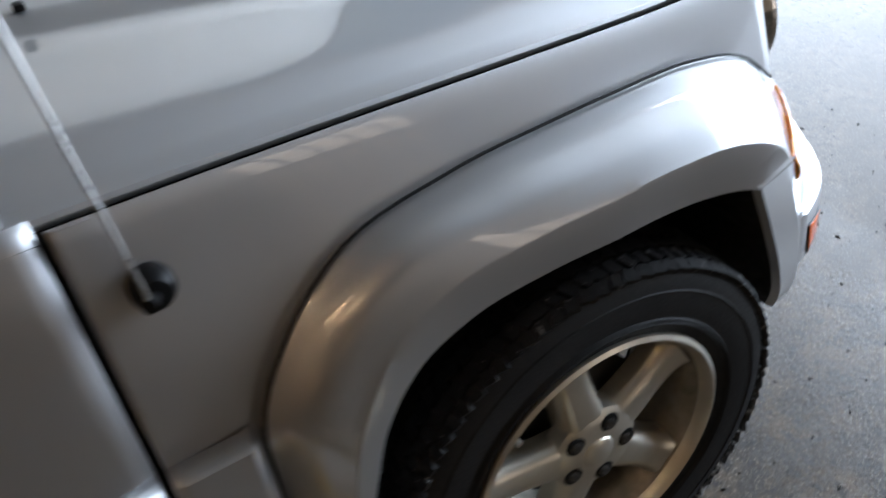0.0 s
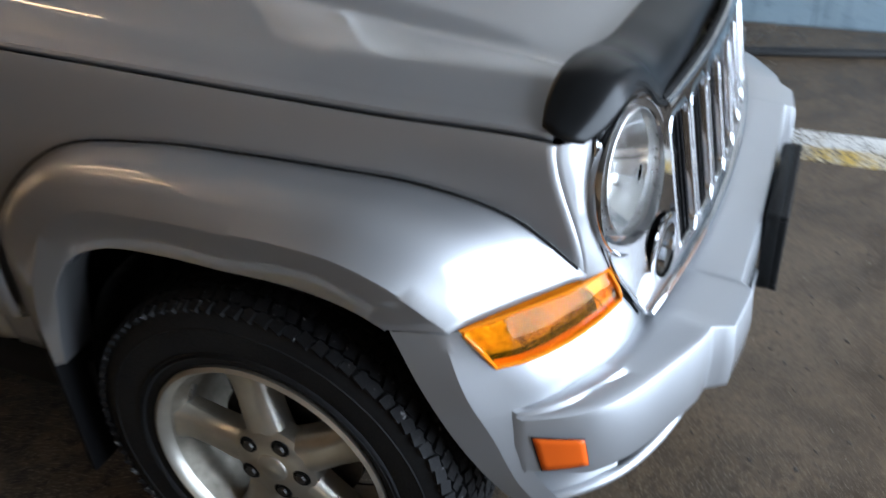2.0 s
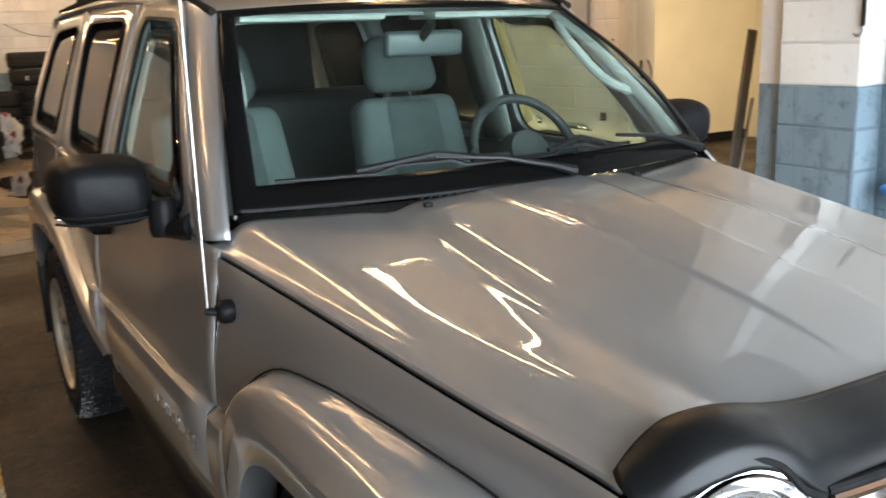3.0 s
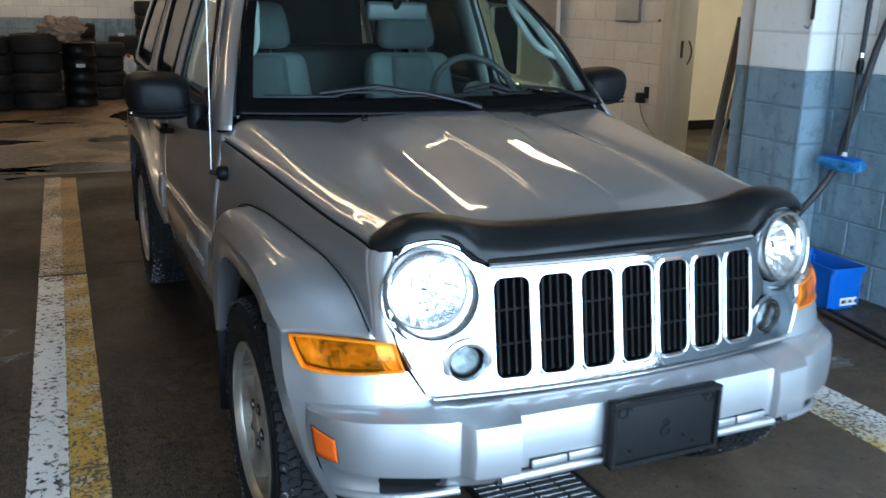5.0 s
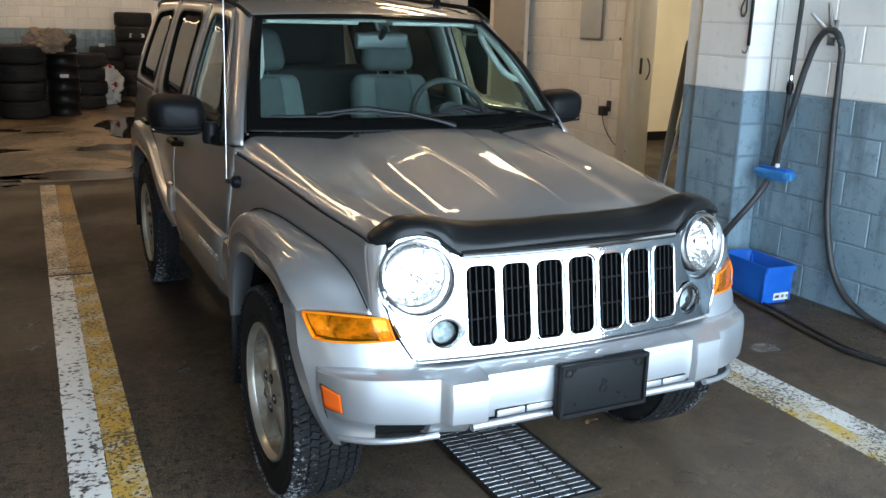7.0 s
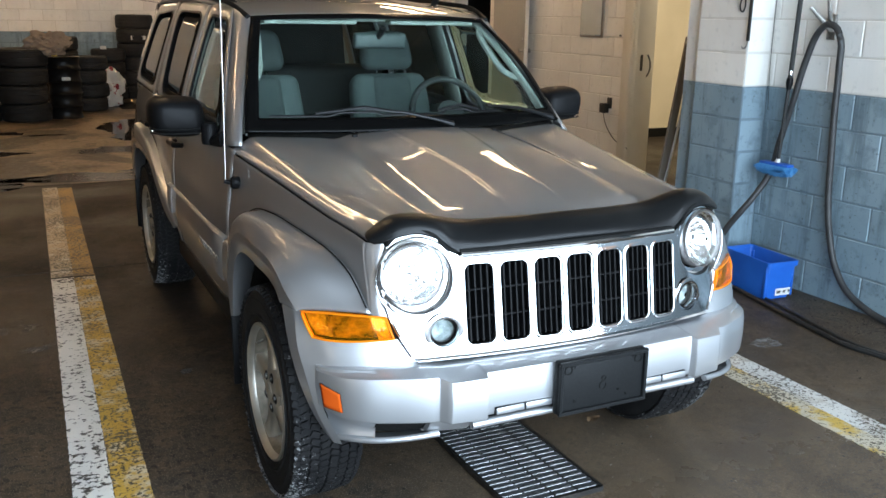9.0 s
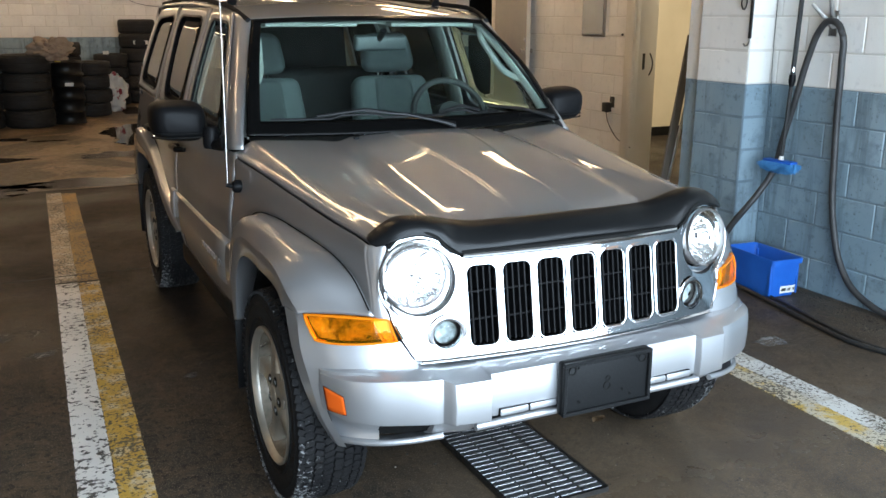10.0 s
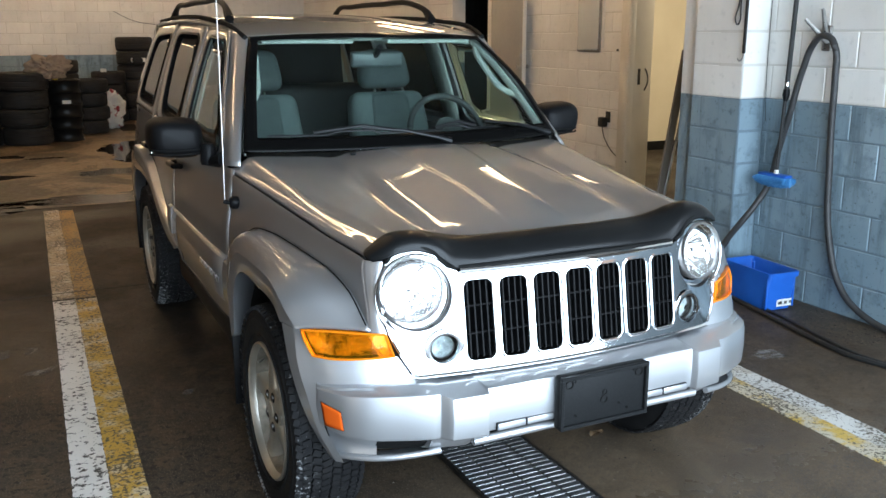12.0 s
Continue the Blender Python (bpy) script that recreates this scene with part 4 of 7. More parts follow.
# amber corner lamps
for s in (-1, 1):
    tp = [(0.606, -0.520, 0.760), (0.659, -0.496, 0.763), (0.716, -0.456, 0.764), (0.765, -0.414, 0.763), (0.808, -0.370, 0.759)]
    bt = [(0.587, -0.538, 0.698), (0.645, -0.517, 0.694), (0.705, -0.485, 0.690), (0.755, -0.448, 0.689), (0.788, -0.412, 0.691)]
    md = [tuple((np.array(a) + np.array(b)) / 2 + np.array([0.003, -0.005, 0])) for a, b in zip(tp, bt)]
    g = resample(pts(s, [tp, md, bt]), 13, 33)
    lamp = part("corner_lamp", grid_mesh(g), AMBER, car, "amber wrap-around corner lamp", thick=0.003)
    lamp.visible_shadow = False
    deep = g + np.array([-s * 0.016, 0.024, 0])
    part("lamp_back", grid_mesh(deep[:, 6:25]), AMBER_DARK, lamp, "ribbed reflector, its shade put in as brown")
    part("lamp_back", grid_mesh(deep[:, 24:]), AMBER_BACK, lamp, "yellow faceted reflector")
    near = g + np.array([-s * 0.006, 0.009, 0])
    part("lamp_back", grid_mesh(np.stack([near[r_, :7] for r_ in range(13)])), AMBER_INNER, lamp, "bright yellow reflector at the inner end")
    for c_ in range(9, 25, 2):
        bm = bmesh.new()
        tube(bm, [Vector(p) + Vector((-s * 0.005, 0.008, 0)) for p in g[1:12, c_]], 0.0004, 4)
        part("lens_rib", bm, AMBER_DARK, lamp)
    for r_ in range(2, 12, 2):
        bm = bmesh.new()
        tube(bm, [Vector(p) + Vector((-s * 0.005, 0.008, 0)) for p in g[r_, 8:25:2]], 0.0004, 4)
        part("lens_rib", bm, AMBER_DARK, lamp)
    bm = bmesh.new()
    tube(bm, [Vector(g[r_, 7 - r_ // 4]) + Vector((-s * 0.004, 0.006, 0)) for r_ in range(0, 13, 2)], 0.0022, 6)
    part("lens_divider", bm, AMBER_DARK, lamp, "dark slanting divider in the lamp")
    bm = at(lathe([(0.001, -0.004), (0.004, -0.0035), (0.0065, -0.001), (0.007, 0.004)], 16, axis="Y"), Matrix.Translation(Vector(g[7, 3]) + Vector((-s * 0.004, 0.006, 0))) @ Matrix.Rotation(radians(-25 * s), 4, "Z"))
    part("round_reflector", bm, AMBER_RIM, lamp, "small round orange reflector")
    rim = np.concatenate([g[0], g[1:-1, -1], g[-1, ::-1], g[-2:0:-1, 0]])
    bm = bmesh.new()
    loop_p = [Vector(p) + Vector((s * 0.001, -0.002, 0)) for p in rim] + [Vector(rim[0]) + Vector((s * 0.001, -0.002, 0))]
    tube(bm, loop_p, 0.0035, 6, cap=False)
    ring_ = np.array(rim)
    grid_mesh(np.stack([ring_, ring_ + np.array([-s * 0.010, 0.012, 0])]), bm, closed=True)
    part("lamp_rim", bm, AMBER_RIM, lamp, "dark orange lamp rim")

# bumper and the fascia round the corner
NB = [0, 0.16, 0.369, 0.376, 0.42, 0.482, 0.504, 0.508, 0.56, 0.62, 0.68, 0.73, 0.765, 0.787]
YF = [-0.704, -0.704, -0.696, -0.717, -0.712, -0.703, -0.672, -0.670, -0.653, -0.628, -0.594, -0.552, -0.509, -0.456]
CORNER = np.polyfit(NB[7:], YF[7:], 4)


def bumper_y(w):
    return float(np.interp(w, NB, YF)) if w < 0.508 else float(np.polyval(CORNER, w))


def bumper_rows():
    rows = []
    ws = np.unique(np.r_[np.linspace(0, 0.36, 12), 0.3685, 0.3695, 0.3725, 0.3755, 0.3770, np.linspace(0.385, 0.475, 8), 0.4805, 0.4825, 0.493, 0.503, 0.505, 0.508, np.linspace(0.52, 0.787, 26)])
    ws = np.r_[-ws[:0:-1], ws]
    for x in ws:
        w = abs(x)
        yf = bumper_y(w)
        yb = float(np.interp(w, [0, 0.3, 0.48, 0.54, 0.66, 0.74, 0.787], [-0.585, -0.572, -0.548, -0.546, -0.515, -0.468, -0.43]))
        zb = float(np.interp(w, [0, 0.54, 0.7, 0.787], [0.632, 0.630, 0.626, 0.618]))
        zt = float(np.interp(w, [0, 0.369, 0.376, 0.482, 0.508, 0.70, 0.787], [0.620, 0.619, 0.612, 0.609, 0.618, 0.614, 0.604]))
        zl = float(np.interp(w, [0, 0.369, 0.376, 0.482, 0.508, 0.66, 0.74, 0.787], [0.486, 0.486, 0.483, 0.483, 0.482, 0.478, 0.480, 0.50]))
        d = yb - yf
        k = float(np.interp(w, [0.7, 0.787], [1, 0.15]))
        r = float(np.interp(w, [0.54, 0.70, 0.787], [0.005, 0.022, 0.006]))
        rows.append([(x, yb, zb), (x, yb - d * 0.5, zt + (zb - zt) * 0.6), (x, yf + r * 2.2, zt + 0.001), (x, yf + r, zt), (x, yf + r * 0.3, zt - r * 0.3), (x, yf, zt - r), (x, yf - 0.004 * k, (zt + zl) / 2), (x, yf - 0.001, zl + 0.010), (x, yf + 0.001, zl + 0.003), (x, yf + 0.005 * k, zl), (x, yf + 0.02 * k, zl), (x, yf + 0.10 * k, zl)])
    # rounded ends that close on the fascia
    for at_end, k in ((0, -1), (len(rows), 1)):
        end = rows[0] if at_end == 0 else rows[-1]
        zs = [p[2] for p in end]
        mid = [math.sin(math.pi * min(max((max(zs) - z) / (max(zs) - min(zs)), 0), 1)) for z in zs]
        one = [(x + k * 0.006 * m, y + 0.012 * m, z) for (x, y, z), m in zip(end, mid)]
        two = [(x + k * 0.004 * m, y + (end[0][1] + 0.02 - y) * 0.9, z) for (x, y, z), m in zip(end, mid)]
        three = [(x - k * 0.01, end[0][1] + 0.05, z) for (x, y, z), m in zip(end, mid)]
        for r_ in (one, two, three):
            rows.insert(0 if at_end == 0 else len(rows), r_)
    return np.array(rows)


bumper = part("front_bumper", grid_mesh(bumper_rows()), BUMPER_PAINT, car, "silver plastic front bumper with raised pads", smooth=32, thick=0.004)
# lower edge: two outer lips with dark slots, a bright bar between them
for s in (-1, 1):
    a = [(0.50, -0.640, 0.479), (0.58, -0.618, 0.476), (0.66, -0.578, 0.472), (0.73, -0.514, 0.474), (0.775, -0.458, 0.50)]
    sl = [(0.50, -0.60, 0.436), (0.58, -0.582, 0.434), (0.66, -0.545, 0.432), (0.72, -0.495, 0.438), (0.755, -0.45, 0.46)]
    lw = [(0.49, -0.640, 0.432), (0.58, -0.612, 0.422), (0.66, -0.570, 0.413), (0.72, -0.510, 0.405), (0.75, -0.460, 0.398)]
    uf = [(0.49, -0.54, 0.41), (0.58, -0.53, 0.406), (0.66, -0.49, 0.400), (0.71, -0.45, 0.392), (0.735, -0.43, 0.386)]
    part("slot_recess", grid_mesh(resample(pts(s, [a, sl]), 3, 24)), BUMPER_PAINT, bumper)
    slot = resample(pts(s, [a[:3], sl[:3]]), 5, 16)
    part("slot_liner", grid_mesh(slot + np.array([0, -0.003, 0])), MATT_BLACK, bumper, "dark slot under the bumper pad")
    bm = bmesh.new()
    tube(bm, [(s * w, y, z) for w, y, z in spline(lw, 24)], 0.010, 12)
    grid_mesh(resample(pts(s, [lw, uf]), 3, 24), bm)
    part("lower_lip", bm, BUMPER_PAINT, bumper)
    corner = [a[2:], [tuple((np.array(p) + np.array(q)) / 2 + np.array([-0.004, 0.012, 0])) for p, q in zip(a[2:], lw[2:])], lw[2:]]
    part("lip_corner", grid_mesh(resample(pts(s, corner), 9, 20)), BUMPER_PAINT, bumper)
    foot = [[(s * w, y, z) for w, y in ((0.53, -0.60), (0.520, -0.650), (0.510, -0.657), (w1 + 0.012, -0.680), (w1, -0.678), (w1 - 0.004, -0.62))] for z, w1 in ((0.486, 0.388), (0.484, 0.388))]
    for z, w1, in_ in ((0.446, 0.400, 0.022), (0.434, 0.405, 0.034)):
        foot.append([(s * w, y + in_, z) for w, y in ((0.53, -0.60), (0.520, -0.650), (0.510, -0.657), (w1 + 0.012, -0.680), (w1, -0.678), (w1 - 0.004, -0.62))])
    foot.append([(s * w, -0.60, 0.430) for w in (0.53, 0.52, 0.51, 0.42, 0.41, 0.40)])
    part("recess_foot", grid_mesh(np.array(foot)), BUMPER_PAINT, bumper, thick=0.003, bev=0.002)
    for w0, w1 in ((0.251, 0.343), (0.158, 0.246)):
        part("pad_bar", rounded_box(s * (w0 + w1) / 2, -0.703, 0.500, w1 - w0, 0.018, 0.020, 0.0035), BUMPER_PAINT, bumper)
        bm = bmesh.new()
        box(bm, s * (w0 + w1) / 2, -0.702, 0.4995, w1 - w0 + 0.002, 0.010, 0.0225)
        part("bar_groove", bm, MATT_BLACK, bumper, "dark groove round the pad bar", smooth=0)
bm = bmesh.new()
tube(bm, [(x, -0.674, 0.456) for x in np.linspace(-0.405, 0.405, 16)], 0.0135, 12)
part("lower_bar", bm, BUMPER_PAINT, bumper)
bm = bmesh.new()
box(bm, 0, -0.640, 0.462, 0.80, 0.012, 0.05)
part("air_dam", bm, MATT_BLACK, bumper, "black gap behind the lower bar", smooth=0)
for s in (-1, 1):
    # fascia between lamp, arch and bumper: one sheet round the corner
    A = spline([(0.838, -0.28, 0.757), (0.834, -0.322, 0.65), (0.82, -0.365, 0.55), (0.79, -0.41, 0.45), (0.75, -0.445, 0.37)], 200)
    M = spline([(0.822, -0.350, 0.761), (0.824, -0.382, 0.655), (0.811, -0.414, 0.575), (0.788, -0.446, 0.465), (0.748, -0.478, 0.375)], 200)
    B = spline([(0.812, -0.371, 0.762), (0.789, -0.413, 0.688), (0.787, -0.440, 0.60), (0.777, -0.465, 0.49), (0.735, -0.505, 0.385)], 200)
    strip_t = spline([(0.755, -0.450, 0.688), (0.705, -0.487, 0.689), (0.645, -0.519, 0.693), (0.585, -0.538, 0.697), (0.53, -0.540, 0.690)], 30)
    strip_b = spline([(0.752, -0.476, 0.611), (0.68, -0.524, 0.619), (0.60, -0.554, 0.624), (0.52, -0.562, 0.627), (0.46, -0.565, 0.628)], 30)

    def level(z):
        return [q[int(np.argmin(np.abs(q[:, 2] - z)))] for q in (A, M, B)]

    bm = bmesh.new()
    inner = np.array([(-0.014, 0.006, 0)])
    # above the lamp's lower edge and below the bumper's top the sheet ends at its corner
    for z0, z1, wide in ((0.762, 0.688, False), (0.688, 0.611, True), (0.611, 0.380, False)):
        rows = []
        for u in np.linspace(0, 1, 9):
            pa, pm, pb = level(z0 + (z1 - z0) * u)
            side = np.concatenate([np.linspace(pa, pm, 7)[:-1], np.linspace(pm, pb, 6)])
            front = []
            if wide:
                bow = np.array([0.004, -0.006, 0]) * math.sin(math.pi * u) * 0.5
                front = [a * (1 - u) + b * u + bow for a, b in zip(strip_t, strip_b)]
                arc = np.concatenate([side[:6], spline(np.array([side[6], side[9], *front[1::4]]), 58)])
                rows.append(np.concatenate([[side[0] + inner[0]], arc]))
            else:
                rows.append(np.concatenate([[side[0] + inner[0]], side]))
        grid_mesh(np.array(rows) * np.array([s, 1, 1]), bm)
    part("bumper_fascia", bm, BUMPER_PAINT, bumper, "", smooth=22)
    part("arch_liner", grid_mesh(np.stack([A[::12] + (-0.010, 0.004, 0), A[::12] + (-0.06, 0.02, 0), A[::12] + (-0.2, 0.06, 0), A[::12] + (-0.42, 0.08, 0)]) * np.array([s, 1, 1])), MATT_BLACK, bumper, "black wheel-arch liner")
    # side marker
    q = np.array([(0.786, -0.458, 0.570), (0.750, -0.528, 0.556), (0.745, -0.533, 0.502), (0.780, -0.480, 0.502)])
    rows = [[(s * (q[i][0] * (1 - u) + q[j][0] * u), bumper_y(q[i][0] * (1 - u) + q[j][0] * u) - 0.004, q[i][2] * (1 - u) + q[j][2] * u) for u in np.linspace(0, 1, 8)] for i, j in ((0, 1), (3, 2))]
    g = resample(rows, 6, 8) + np.array([0.0, 0.0, 0])
    mk = part("side_marker", grid_mesh(g + np.array([s * 0.001, -0.001, 0])), MARKER, car, "orange side marker lamp", thick=0.002)
    rim = np.concatenate([g[0], g[1:-1, -1], g[-1, ::-1], g[-2::-1, 0]])
    bm = bmesh.new()
    tube(bm, [Vector(p) for p in rim], 0.0015, 6, cap=False)
    part("marker_rim", bm, BLACK_PLASTIC, mk)

# number plate holder, empty
SCUFFED = varied("scuffed_black_plastic", (0.0065, 0.007, 0.0075), (0.013, 0.0135, 0.014), 150, (0.34, 0.55), 0, bump_s=0.12, fscale=180, spec=0.15)
pl = part("plate_holder", rounded_box(0, -0.724, 0.545, 0.316, 0.030, 0.168, 0.009, 3), SCUFFED, car, "empty black plastic number-plate holder")
bm = bmesh.new()
for x, z, sx, sz in ((0, 0.622, 0.314, 0.012), (0, 0.468, 0.314, 0.012), (-0.151, 0.545, 0.012, 0.142), (0.151, 0.545, 0.012, 0.142)):
    box(bm, x, -0.742, z, sx, 0.014, sz)
part("raised_rim", bevel(bm, 0.002, 1), SCUFFED, pl)
for x, z, r in ((-0.125, 0.600, 0.014), (0.125, 0.600, 0.014), (0.0, 0.534, 0.013), (0.002, 0.557, 0.008), (-0.10, 0.500, 0.004), (0.055, 0.512, 0.0035), (0.085, 0.492, 0.0035), (-0.108, 0.608, 0.006), (0.108, 0.608, 0.006)):
    bm = at(lathe([(0.001, 0.003), (r * 0.7, 0.003), (r * 0.75, -0.003), (r, -0.003), (r, 0.004)], 20, axis="Y"), Matrix.Translation((x, -0.7385, z)))
    part("screw_hole", bm, MATT_BLACK, pl)

# door mirrors: a rounded shell over a grooved lower lip, on a short upright arm
def mirror_shell(s, z0, z1, k, grow):
    """Rounded shell of a door mirror between two heights, narrower towards its front and its lower outer corner."""
    rows = []
    for u in np.linspace(0, 1, 15):
        y = 0.870 + 0.125 * u
        f = (1 - (1 - u) ** 2.6) ** 0.5 if u < 1 else 1.0
        hw, hz = (0.060 + 0.050 * f) * grow, (0.45 + 0.55 * f) * (z1 - z0) / 2 * grow
        row = []
        for a in np.linspace(0, 2 * math.pi, 41)[:-1]:
            ca, sa = math.cos(a), math.sin(a)
            x = math.copysign(abs(ca) ** 0.55, ca) * hw
            z = math.copysign(abs(sa) ** 0.55, sa) * hz
            x *= 1 - 0.10 * (z < 0) * (x > 0) * abs(z) / hz
            row.append((s * (k + x), y, (z0 + z1) / 2 + z + 0.006 * x / hw))
        rows.append(row)
    bm = grid_mesh(np.array(rows), closed=True)
    bm.verts.ensure_lookup_table()
    bm.faces.new(bm.verts[:40])
    bm.faces.new(bm.verts[-40:])
    return bm


for s in (-1, 1):
    mi = part("door_mirror", mirror_shell(s, 1.098, 1.262, 0.908, 1.0), BLACK_PLASTIC, car, "black plastic door mirror", smooth=50)
    for z in (1.138, 1.122):
        bm = bmesh.new()
        tube(bm, spline([(s * 1.013, 0.93, z), (s * 0.985, 0.888, z), (s * 0.94, 0.867, z), (s * 0.87, 0.865, z), (s * 0.815, 0.882, z)], 16), 0.0035, 6)
        part("mirror_groove", bm, MATT_BLACK, mi)
    part("mirror_arm", at(lathe([(0.001, 0.0), (0.030, 0.004), (0.034, 0.02), (0.031, 0.075), (0.024, 0.088), (0.001, 0.09)], 24, axis="Z"), Matrix.Translation((s * 0.795, 0.875, 1.072))), BLACK_PLASTIC, mi)
    bm = bmesh.new()
    tube(bm, [(s * 0.752, 0.775, 1.105), (s * 0.765, 0.80, 1.098), (s * 0.78, 0.84, 1.092), (s * 0.795, 0.875, 1.090)], [0.034, 0.028, 0.022, 0.020], 12)
    part("mirror_foot", bm, BLACK_PLASTIC, mi)
    part("mirror_glass", rounded_box(s * 0.908, 0.997, 1.18, 0.185, 0.004, 0.125, 0.002, 1), CHROME, mi, "mirror glass")

# antenna on the right front fender
bm = at(lathe([(0.001, -0.028), (0.018, -0.026), (0.024, -0.016), (0.024, 0.0), (0.020, 0.012)], 28), Matrix.Translation((-0.771, 0.521, 0.978)))
ant = part("antenna_base", bm, BLACK_PLASTIC, car, "black rubber antenna base on the fender")
bm = bmesh.new()
tube(bm, [(-0.796, 0.525, 0.978), (-0.818, 0.532, 0.984)], 0.008, 10)
part("antenna_socket", bm, BLACK_PLASTIC, ant)
bm = bmesh.new()
tube(bm, [(-0.814, 0.529, 0.980), (-0.802, 0.552, 1.35), (-0.788, 0.583, 1.80)], [0.0026, 0.0022, 0.0016], 8)
part("antenna_rod", bm, STEEL, ant, "thin steel antenna rod")

# hood washer jets
for x in (-0.31, 0.31):
    part("washer_jet", rounded_box(x, hood_rear(abs(x)) - 0.05, hood_z(x, 0.5) + 0.006, 0.02, 0.015, 0.01, 0.003), BLACK_PLASTIC, car)


# ---- wheels ----
def tread_blocks(bm, R, half, n=88):
    rnd = random.Random(41)
    for k in range(n):
        a = 2 * math.pi * k / n
        for j, (u, wd) in enumerate(((-0.90, 0.18), (-0.68, 0.21), (-0.43, 0.23), (-0.15, 0.24), (0.14, 0.24), (0.42, 0.23), (0.68, 0.21), (0.88, 0.17))):
            aa = a + (0.5 * math.pi / n * (1 if j % 2 else -1)) + rnd.uniform(-0.006, 0.006)
            rr = R - (0.008 if abs(u) > 0.8 else 0.003 if abs(u) > 0.6 else 0.0) - rnd.uniform(0, 0.0015)
            ln = 2 * math.pi * R / n * rnd.choice((0.70, 0.78, 0.86))
            m = Matrix.Rotation(aa, 4, "X") @ Matrix.Translation((u * half, 0, rr - 0.005)) @ Matrix.Rotation(rnd.uniform(0.15, 0.45) * (1 if j % 2 else -1), 4, "Z")
            if abs(u) > 0.6:
                m = m @ Matrix.Rotation(math.copysign(0.42 if abs(u) > 0.8 else 0.15, u), 4, "Y")
            box(bm, 0, 0, 0, wd * half, ln, 0.010, m)
    return bm


def tread_rubber():
    m, b, n, l = nodes_of("tread_rubber", (0.012, 0.012, 0.012), 0.62, 0.0, 0.16)
    f = noise_tex(n, l, 9, 5)
    g = noise_tex(n, l, 75, 4, 0.7)
    c = ramp(n, l, f, [(0.3, (0.008, 0.008, 0.009)), (0.7, (0.017, 0.0165, 0.0165))])
    # dried salt and dirt, in crumbs
    geo = n.new("ShaderNodeTexCoord")
    sep = n.new("ShaderNodeSeparateXYZ")
    l.new(geo.outputs["Object"], sep.inputs[0])
    mr = n.new("ShaderNodeMapRange")
    mr.inputs["From Min"].default_value, mr.inputs["From Max"].default_value = 0.40, 0.05
    mr.inputs["To Min"].default_value, mr.inputs["To Max"].default_value = 0.0, 0.17
    l.new(sep.outputs["Z"], mr.inputs["Value"])
    ab = n.new("ShaderNodeMath")
    ab.operation = "ABSOLUTE"
    l.new(sep.outputs["X"], ab.inputs[0])
    mo = n.new("ShaderNodeMapRange")
    mo.inputs["From Min"].default_value, mo.inputs["From Max"].default_value = 0.745, 0.80
    mo.inputs["To Min"].default_value, mo.inputs["To Max"].default_value = -0.05, 0.07
    l.new(ab.outputs[0], mo.inputs["Value"])
    outer = n.new("ShaderNodeMath")
    l.new(mr.outputs[0], outer.inputs[0])
    l.new(mo.outputs[0], outer.inputs[1])
    ad = n.new("ShaderNodeMath")
    ad.operation = "ADD"
    l.new(g, ad.inputs[0])
    l.new(outer.outputs[0], ad.inputs[1])
    k = ramp(n, l, ad.outputs[0], [(0.70, grey(0)), (0.77, grey(0.85))])
    l.new(mixc(n, l, k, c, (0.27, 0.27, 0.27)), b.inputs["Base Color"])
    bump(n, l, b, g, 0.6, 0.004)
    return m


TREAD = tread_rubber()


